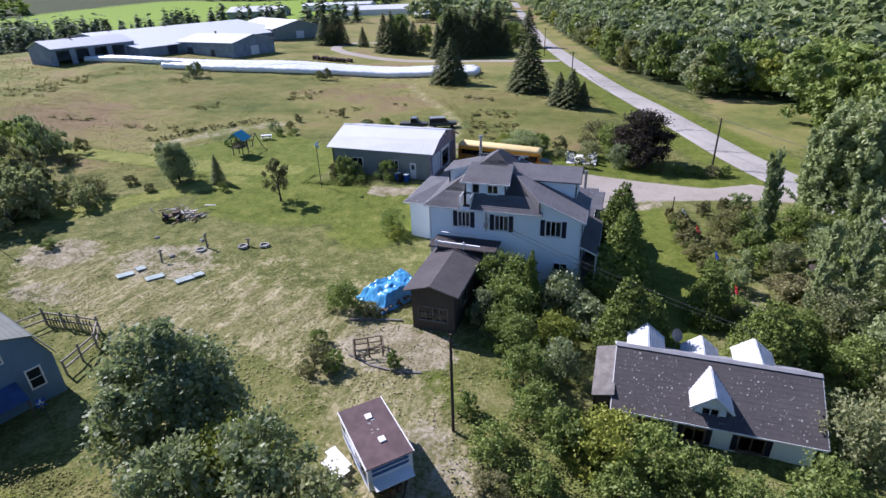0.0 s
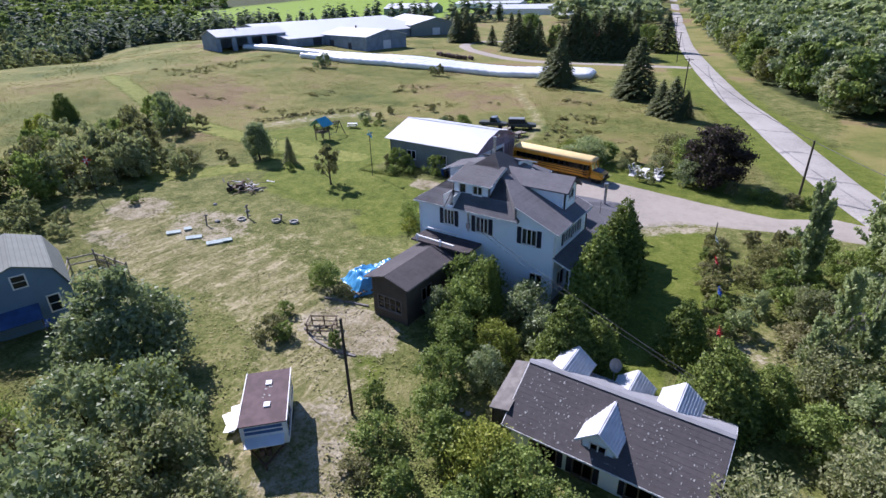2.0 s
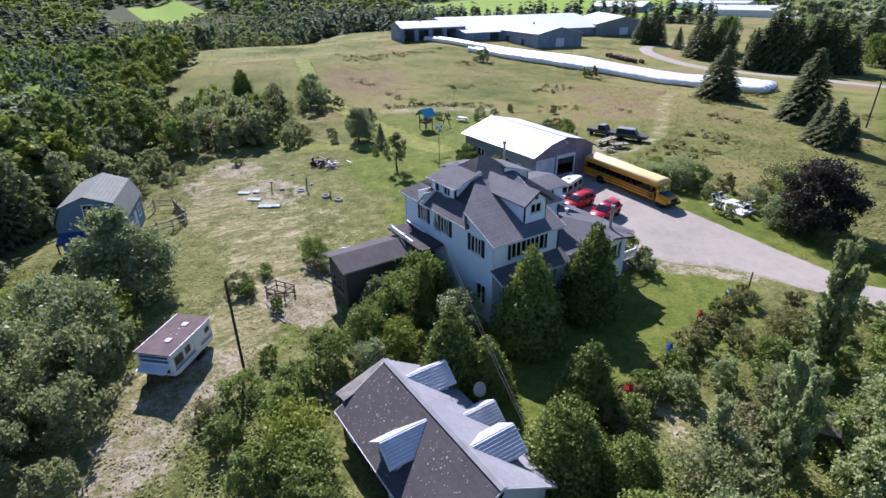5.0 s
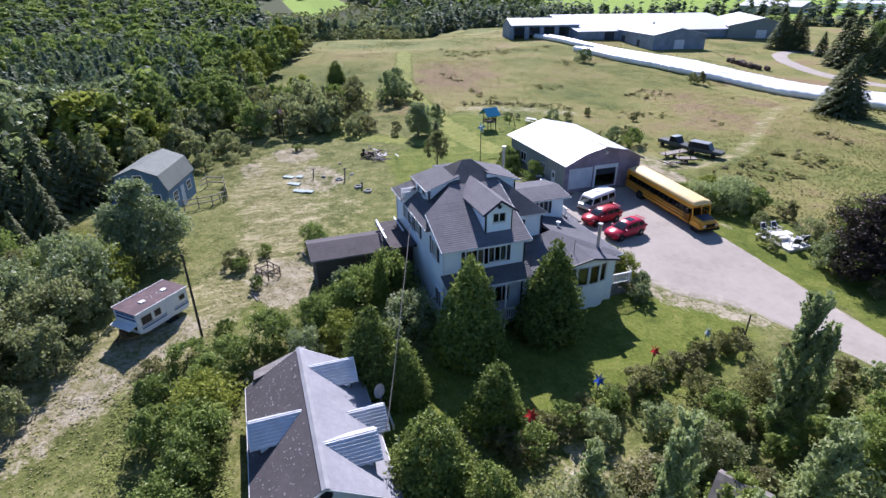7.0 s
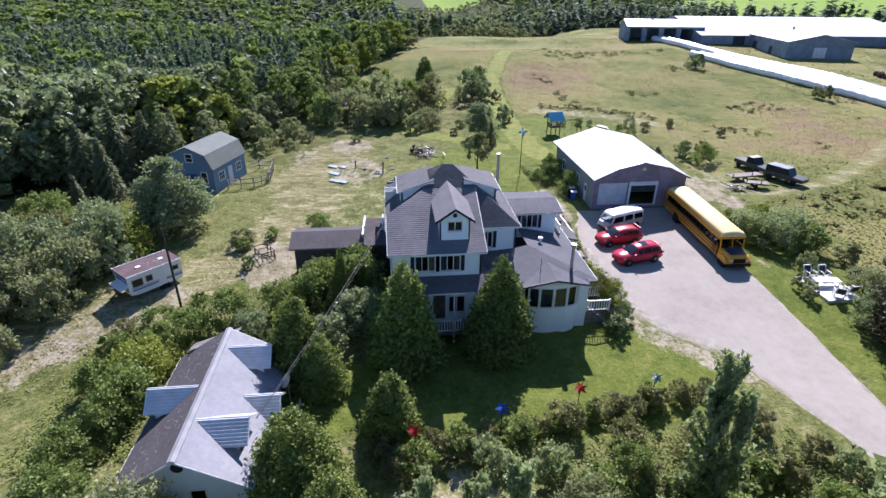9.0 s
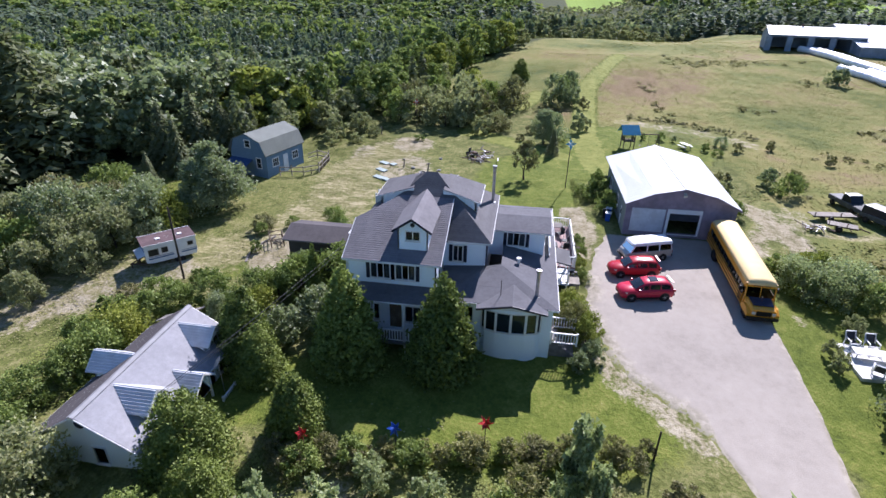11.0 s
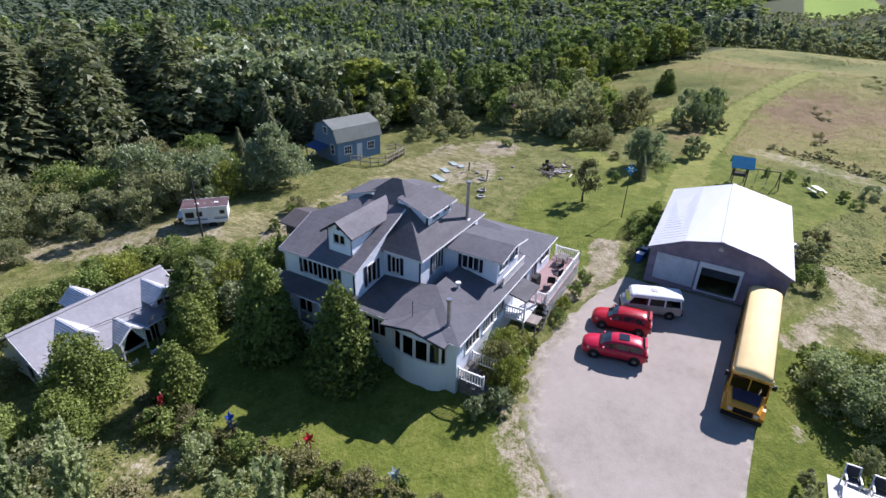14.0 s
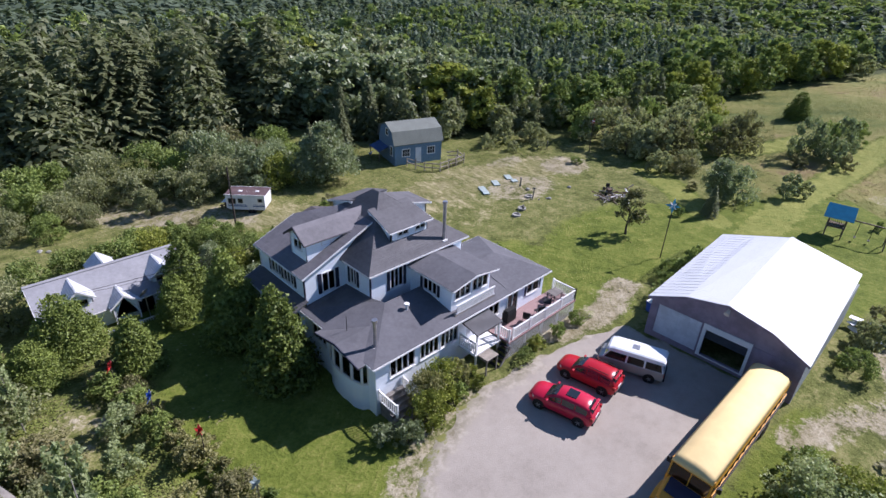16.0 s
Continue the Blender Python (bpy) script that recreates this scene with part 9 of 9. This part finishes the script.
for x, y in ((-0.95, -0.6), (0.95, -0.6), (-0.95, 0.6), (0.95, 0.6), (0, 0.6), (0, -0.6)):
    bm = B()
    tube(bm, (x, y, -0.1), (x, y, 0.86), 0.055, n=7)
    part("post", bm, M_WOOD, crib)

# timber edging
for (px, py), (qx, qy) in zip([(-16.6, 26.6), (-14.6, 25.9), (-12.6, 25.8), (-18.6, 30.6)], [(-14.6, 25.9), (-12.6, 25.8), (-11.0, 26.2), (-14.6, 31.6)]):
    bm = B()
    beam(bm, (px, py, at(px, py) + 0.06), (qx, qy, at(qx, qy) + 0.06), 0.16, 0.14)
    single("timber_edging", bm, M_GREYWOOD, "weathered timber edging on the ground", "edging", group="edgings")

# slabs, rings and posts of the old garden
for x, y, a, L in ((-42.3, 31.5, 62, 0.72), (-39.2, 31.9, 60, 0.78), (-36.2, 32.3, 64, 0.78), (-41.9, 32.9, 66, 0.4), (-35.6, 33.4, 60, 0.45)):
    bm = B()
    box(bm, -L, L, -0.42, 0.42, 0.0, 0.12, 0.02)
    single("slab", bm, M_SLAB, "pale green weathered board slab on bare soil", "slab", pose(x, y, at(x, y) + 0.05, rr.uniform(-4, 4), 3, a), "slabs")
for x, y in ((-39.0, 37.7), (-35.3, 39.5), (-33.3, 40.3)):
    bm = B()
    n = 18
    loft(bm, [[(r * math.cos(math.tau * i / n), r * math.sin(math.tau * i / n), z) for i in range(n)] for r, z in ((0.5, 0.0), (0.5, 0.22), (0.36, 0.22), (0.34, 0.08))])
    single("concrete_ring", bm, M_CONCRETE, "low round concrete ring planter", "planter", pose(x, y, at(x, y)), "planters")
for x, y, h in ((-38.8, 38.4, 1.6), (-35.0, 39.9, 0.8), (-41.0, 34.6, 1.3), (-57.0, 27.2, 1.3)):
    bm = B()
    beam(bm, (0, 0, -0.2), (0.12, 0.05, h), 0.14)
    beam(bm, (-0.2, 0, h * 0.9), (0.35, 0, h * 0.95), 0.1)
    single("garden_post", bm, M_GREYWOOD, "leaning grey garden post", "post", pose(x, y, at(x, y), 0, 0, rr.uniform(0, 180)), "garden posts")

# scrap heap with an old mower at the lawn's edge
heap = thing("scrap_heap", "heap of boards and scrap at the lawn's edge", "scrap", pose(-47.6, 45.0, at(-47.6, 45.0)))
for i in range(54):
    bm = B()
    x, y, z = rr.gauss(0, 1.3), rr.gauss(0, 0.8), rr.uniform(0.05, 0.6)
    a, l = rr.uniform(0, math.tau), rr.uniform(0.3, 1.0)
    beam(bm, (x - l * math.cos(a), y - l * math.sin(a), z * rr.uniform(0.3, 1.3)), (x + l * math.cos(a), y + l * math.sin(a), z), rr.uniform(0.05, 0.18), rr.uniform(0.04, 0.1))
    part("board", bm, rr.choice((M_GREYWOOD, M_WOOD, M_TRIM, M_RUST)), heap)
mower = thing("garden_tractor", "small dark old garden tractor beside the scrap heap", "tractor", pose(-48.4, 43.4, at(-48.4, 43.4), 0, 0, 40))
bm = B()
box(bm, 0.5, 1.3, -0.3, 0.3, 0.4, 0.9, 0.08)
box(bm, -0.5, 0.5, -0.35, 0.35, 0.4, 0.55, 0.04)
part("body", bm, M_RUST, mower)
bm = B()
box(bm, -0.4, 0.0, -0.25, 0.25, 0.6, 0.72, 0.04)
box(bm, -0.5, -0.38, -0.25, 0.25, 0.7, 1.15, 0.04)
part("seat", bm, M_BLACK, mower)
bm = B()
tube(bm, (0.5, 0, 0.8), (0.35, 0, 1.1), 0.03)
part("steering_column", bm, M_BLACK, mower)
for x, y, r in ((-0.3, 0.5, 0.35), (-0.3, -0.5, 0.35), (1.1, 0.42, 0.22), (1.1, -0.42, 0.22)):
    wheel(mower, x, y, r, 0.2, True)

# play tower with swings
play = thing("play_tower", "wooden play tower with a blue roof and swing beam", "playset", pose(-56.4, 67.2, at(-56.4, 67.2), 0, 0, 8))
for x in (-0.8, 0.8):
    for y in (-0.8, 0.8):
        bm = B()
        beam(bm, (x, y, -0.1), (x, y, 2.7), 0.12)
        part("post", bm, M_WOOD, play)
bm = B()
box(bm, -0.9, 0.9, -0.9, 0.9, 1.25, 1.35)
part("platform", bm, M_WOOD, play)
bm = B()
for s in (-1, 1):
    slab(bm, [(0, -1.35, 3.7), (0, 1.35, 3.7), (s * 1.45, 1.4, 2.5), (s * 1.45, -1.4, 2.5)], 0.05)
part("roof", bm, M_BLUEPLASTIC, play, "bright blue tarpaulin roof")
for a in range(4):
    for k in range(9):
        u = -0.8 + 1.6 * k / 8
        bm = B()
        p = Matrix.Rotation(a * math.pi / 2, 4, "Z") @ Vector((u, 0.85, 0))
        beam(bm, (p.x, p.y, 1.35), (p.x, p.y, 2.0), 0.07, 0.04)
        part("slat", bm, M_WOOD, play)
bm = B()
beam(bm, (0, 0.9, 2.3), (0.2, 4.6, 2.3), 0.12)
for x in (-0.9, 1.1):
    beam(bm, (0.2, 4.6, 2.3), (x + 0.1, 4.7, 0), 0.1)
part("swing_frame", bm, M_WOOD, play)
for y in (2.0, 3.3):
    bm = B()
    for dx in (-0.22, 0.22):
        tube(bm, (0.1 + dx, y, 2.25), (0.1 + dx, y, 0.5), 0.015, n=5)
    box(bm, -0.18, 0.38, y - 0.1, y + 0.1, 0.46, 0.5)
    part("swing", bm, M_BLACK, play)

# picnic table
pic = thing("picnic_table", "pale wooden picnic table on the grass", "table", pose(-58.2, 76.4, at(-58.2, 76.4), 0, 0, 30))
for nm, a in (("tabletop", (-0.9, 0.9, -0.38, 0.38, 0.7, 0.76)), ("bench", (-0.9, 0.9, -0.8, -0.55, 0.42, 0.47)), ("bench", (-0.9, 0.9, 0.55, 0.8, 0.42, 0.47))):
    bm = B()
    box(bm, *a)
    part(nm, bm, M_TRIM, pic)
for x in (-0.6, 0.6):
    for s in (-1, 1):
        bm = B()
        beam(bm, (x, s * 0.75, 0), (x, s * 0.2, 0.7), 0.08)
        part("leg", bm, M_GREYWOOD, pic)

# bins beside the garage, things on the deck
for x, y, mt, lab in ((-25.9, 60.7, M_BLUE, "blue wheeled recycling bin beside the garage"), (-27.2, 60.9, M_BLUE, "blue wheeled recycling bin beside the garage"), (-26.6, 60.5, M_BLACK, "black wheeled bin beside the garage")):
    e = thing("wheeled_bin", lab, "bin", pose(x, y, at(x, y), 0, 0, rr.uniform(-20, 20)), "wheeled bins")
    bm = B()
    loft(bm, [[(-w, -w, z), (w, -w, z), (w, w, z), (-w, w, z)] for w, z in ((0.22, 0.05), (0.29, 0.95))])
    part("body", bm, mt, e)
    bm = B()
    box(bm, -0.32, 0.32, -0.32, 0.34, 0.95, 1.02, 0.02)
    part("lid", bm, mt if mt is M_BLACK else M_TRIM, e)


def lounge_chair(x, y, z, rz, lab="dark cushioned garden chair on the deck"):
    e = thing("garden_chair", lab, "chair", pose(x, y, z, 0, 0, rz), "deck chairs")
    for nm, a in (("seat", (-0.3, 0.3, -0.3, 0.3, 0.38, 0.46)), ("backrest", (-0.32, -0.24, -0.3, 0.3, 0.46, 1.0))):
        bm = B()
        box(bm, *a, 0.03)
        part(nm, bm, M_BLACK, e)
    for a in (-0.26, 0.26):
        for c in (-0.26, 0.26):
            bm = B()
            tube(bm, (a, c, 0), (a, c, 0.4), 0.02, n=6)
            part("leg", bm, M_CHROME, e)


for x, y, a in ((-15.6, 55.5, 200), (-17.0, 55.6, 250), (-18.6, 55.2, 300)):
    lounge_chair(x, y, 1.125, a)
tb = thing("deck_table", "dark low table on the deck", "table", pose(-19.9, 55.0, 1.125))
bm = B()
box(bm, -0.6, 0.6, -0.45, 0.45, 0.66, 0.72, 0.02)
part("tabletop", bm, M_GREYWOOD, tb)
for a in (-0.5, 0.5):
    for c in (-0.35, 0.35):
        bm = B()
        beam(bm, (a, c, 0), (a, c, 0.66), 0.06)
        part("leg", bm, M_GREYWOOD, tb)
bq = thing("barbecue", "black covered barbecue on the deck", "barbecue", pose(-14.6, 54.5, 1.125))
bm = B()
box(bm, -0.55, 0.55, -0.28, 0.28, 0.1, 0.85, 0.05)
part("cabinet", bm, M_BLACK, bq)
bm = B()
loft(bm, [[(x, -0.28, 0.85), (x, -0.2, 1.15), (x, 0.2, 1.15), (x, 0.28, 0.85)] for x in (-0.5, 0.5)])
part("lid", bm, M_BLACK, bq)

# garden furniture on a white terrace by the drive
M_TERRACE = painted("bleached_paving", (0.7, 0.69, 0.67), 0.85, 0.2, 1.2)
M_SLING = painted("grey_sling_fabric", (0.07, 0.07, 0.08), 0.8, 0.2)


def garden_chair(x, y, rz):
    e = thing("garden_chair", "white-framed garden chair with dark grey sling", "chair", pose(x, y, TERRACE_Z, 0, 0, rz), "garden chairs")
    bm = B()
    slab(bm, [(-0.3, -0.3, 0.42), (0.32, -0.3, 0.46), (0.32, 0.3, 0.46), (-0.3, 0.3, 0.42)], 0.03)
    part("seat", bm, M_SLING, e)
    bm = B()
    prism(bm, [(-0.3, -0.3, 0.44), (-0.3, 0.3, 0.44), (-0.52, 0.3, 1.0), (-0.52, -0.3, 1.0)], (-0.03, 0, 0))
    part("backrest", bm, M_SLING, e)
    for c in (-0.35, 0.35):
        bm = B()
        beam(bm, (-0.26, c, 0.4), (-0.55, c, 1.05), 0.07)
        part("back_post", bm, M_TRIM, e)
        bm = B()
        beam(bm, (-0.4, c, 0.66), (0.36, c, 0.66), 0.09, 0.05)
        part("armrest", bm, M_TRIM, e)
        for a in (-0.28, 0.32):
            bm = B()
            beam(bm, (a * 1.1, c, 0), (a, c, 0.66), 0.06)
            part("leg", bm, M_TRIM, e)
    for a, z in ((0.34, 0.44), (-0.54, 1.03)):
        bm = B()
        beam(bm, (a, -0.35, z), (a, 0.35, z), 0.07)
        part("cross_rail", bm, M_TRIM, e)


def garden_table(x, y, rz):
    e = thing("garden_table", "low white slatted garden table on the terrace", "table", pose(x, y, TERRACE_Z, 0, 0, rz), "garden tables")
    for k in range(5):
        bm = B()
        box(bm, -1.1, 1.1, -0.45 + 0.18 * k, -0.29 + 0.18 * k, 0.5, 0.54)
        part("slat", bm, M_TRIM, e)
    for a in (-0.95, 0.95):
        bm = B()
        box(bm, a - 0.04, a + 0.04, -0.44, 0.44, 0.44, 0.496)
        part("rail", bm, M_TRIM, e)
        for c in (-0.38, 0.38):
            bm = B()
            beam(bm, (a, c, 0), (a, c, 0.44), 0.07)
            part("leg", bm, M_TRIM, e)


TERRACE_Z = at(-5.2, 77.5) + 0.16
bm = B()
box(bm, -7.3, -3.2, 75.3, 78.3, -0.45, 0.0, 0.02)
single("terrace", bm, M_TERRACE, "bleached white concrete terrace on the lawn", "terrace", pose(0, 0, TERRACE_Z), kind="structure")
for x, y, rz in ((-7.0, 76.35, 4), (-6.85, 77.6, 0), (-3.75, 76.5, 150), (-4.1, 77.8, 178)):
    garden_chair(x, y, rz)
for x, y, rz in ((-5.7, 76.9, 84),):
    garden_table(x, y, rz)


# flat trailers and scrap beside the track
def flat_trailer(x, y, rz, L, label):
    e = thing("flat_trailer", label, "trailer", pose(x, y, at(x, y), 0, 0, rz))
    for k in range(3):
        bm = B()
        box(bm, -L / 2, L / 2, -0.62 + 0.42 * k, -0.22 + 0.42 * k, 0.66, 0.72)
        part("bed_board", bm, M_PALEWOOD, e, "bleached board")
    for c in (-0.55, 0.55):
        bm = B()
        beam(bm, (-L / 2, c, 0.6), (L / 2, c, 0.6), 0.08, 0.12)
        part("frame_rail", bm, M_RUST, e)
    for a in (-L / 2 + 0.1, L * 0.12):
        bm = B()
        beam(bm, (a, -0.62, 0.72), (a, -0.62, 1.15), 0.08)
        part("stake", bm, M_RUST, e)
    bm = B()
    beam(bm, (L / 2, 0, 0.6), (L / 2 + 1.1, 0, 0.4), 0.09)
    part("drawbar", bm, M_RUST, e)
    for c in (-0.75, 0.75):
        wheel(e, -0.1 * L, c, 0.33, 0.18, True)


flat_trailer(-32.2, 86.2, 97, 4.8, "old flat trailer with a bleached wooden bed")
flat_trailer(-29.2, 85.9, 68, 2.8, "short flat trailer with a bleached wooden bed")
sc = thing("scrap_pile", "tangle of rusty bars and green farm scrap", "scrap", pose(-28.4, 83.2, at(-28.4, 83.2), 0, 0, 80))
for i in range(22):
    bm = B()
    x, y, a, l = rr.gauss(0, 0.9), rr.gauss(0, 0.4), rr.uniform(0, math.tau), rr.uniform(0.3, 0.8)
    z = rr.uniform(0.1, 0.6)
    beam(bm, (x - l * math.cos(a), y - l * math.sin(a), z), (x + l * math.cos(a), y + l * math.sin(a), z + rr.uniform(-0.1, 0.2)), rr.uniform(0.05, 0.16), 0.06)
    part("bar", bm, rr.choice((M_VANWHITE, M_CHROME, M_RUST, M_RUST, M_BLACK)), sc)
sc = thing("scrap_pile", "white sheets stacked behind the garage", "scrap", pose(-36.4, 73.6, at(-36.4, 73.6), 0, 0, 20))
for i in range(9):
    bm = B()
    x, y, a, l = rr.gauss(0, 0.7), rr.gauss(0, 0.5), rr.uniform(0, math.tau), rr.uniform(0.4, 0.9)
    beam(bm, (x - l * math.cos(a), y - l * math.sin(a), 0.2 + 0.1 * i), (x + l * math.cos(a), y + l * math.sin(a), 0.25 + 0.1 * i), 0.6, 0.05)
    part("panel", bm, M_VANWHITE, sc)

# white panels left leaning and lying beside the trailer
stack = thing("panel_stack", "white ribbed panels and boards piled beside the trailer", "panels", pose(-12.7, 17.7, at(-12.7, 17.7), 0, 0, -44))
for i, (x, y, a) in enumerate(((0.0, 0.0, 4), (0.25, -0.15, -9), (-0.2, 0.1, 14), (0.4, -0.2, 22))):
    bm = B()
    box(bm, -0.85, 0.85, -0.32, 0.32, 0.1 + 0.09 * i, 0.14 + 0.09 * i, 0.01)
    for k in range(5):
        box(bm, -0.85, 0.85, -0.27 + 0.13 * k, -0.24 + 0.13 * k, 0.138 + 0.09 * i, 0.155 + 0.09 * i)
    bm.transform(pose(x, y, 0.0, 0, 3 * (i % 3 - 1), a))
    part("panel", bm, M_VANWHITE, stack)

# satellite dish by the cottage
dish = thing("satellite_dish", "grey satellite dish on a short pole", "dish", pose(4.9, 32.7, at(4.9, 32.7)))
bm = B()
tube(bm, (0, 0, -0.1), (0, 0, 2.2), 0.035)
part("pole", bm, M_CHROME, dish)
bm = B()
n = 18
m4 = Matrix.Translation((0, 0, 2.3)) @ pose(0, 0, 0, 55, 0, 30)
loft(bm, [[m4 @ Vector((r * math.cos(math.tau * i / n), 1.15 * r * math.sin(math.tau * i / n), z)) for i in range(n)] for r, z in ((0.03, 0.0), (0.2, 0.03), (0.38, 0.1), (0.38, 0.12), (0.2, 0.05), (0.03, 0.02))])
part("reflector", bm, M_CONCRETE, dish, smooth=False)

# far red roof and white shed among the trees
e = thing("far_house", "far house with a rust-red roof among conifers", "house", pose(-66, 215, at(-66, 215), 0, 0, 15))
bm = B()
box(bm, -5, 5, -4, 4, 0, 4)
part("wall", bm, M_TRIM, e)
bm = B()
for s in (-1, 1):
    slab(bm, [(-5.4, 0, 8.0), (5.4, 0, 8.0), (5.4, s * 4.5, 3.8), (-5.4, s * 4.5, 3.8)], 0.15)
part("roof", bm, painted("rust_red_roof", (0.42, 0.09, 0.04), 0.7, 0.2), e)
sh = thing("garden_shed", "small shed with a weathered grey roof in the hedgerow", "shed", pose(17.4, 47.2, at(17.4, 47.2), 0, 0, 30))
bm = B()
box(bm, -1.0, 1.0, -0.9, 0.9, 0, 1.9)
part("wall", bm, M_BARNWOOD, sh)
bm = B()
for s in (-1, 1):
    slab(bm, [(-1.2, 0, 2.6), (1.2, 0, 2.6), (1.2, s * 1.1, 1.85), (-1.2, s * 1.1, 1.85)], 0.05)
part("roof", bm, M_GREYWOOD, sh)
# stones along the track
for i in range(14):
    bm = B()
    bmesh.ops.create_icosphere(bm, subdivisions=2, radius=rr.uniform(0.12, 0.3))
    for v in bm.verts:
        v.co *= 1 + 0.25 * noise.noise(v.co * 6 + Vector((i, 0, 0)))
        v.co.z *= 0.65
    x, y = rr.choice(((9.2, 13.5), (-2.0, 25.6))) if i < 9 else (rr.uniform(-46, -34), rr.uniform(33, 40))
    x, y = x + rr.uniform(-0.9, 0.9), y + rr.uniform(-0.6, 0.6)
    single("stone", bm, M_CONCRETE, "pale field stone in the grass", "stone", pose(x, y, at(x, y) + 0.05), "stones")
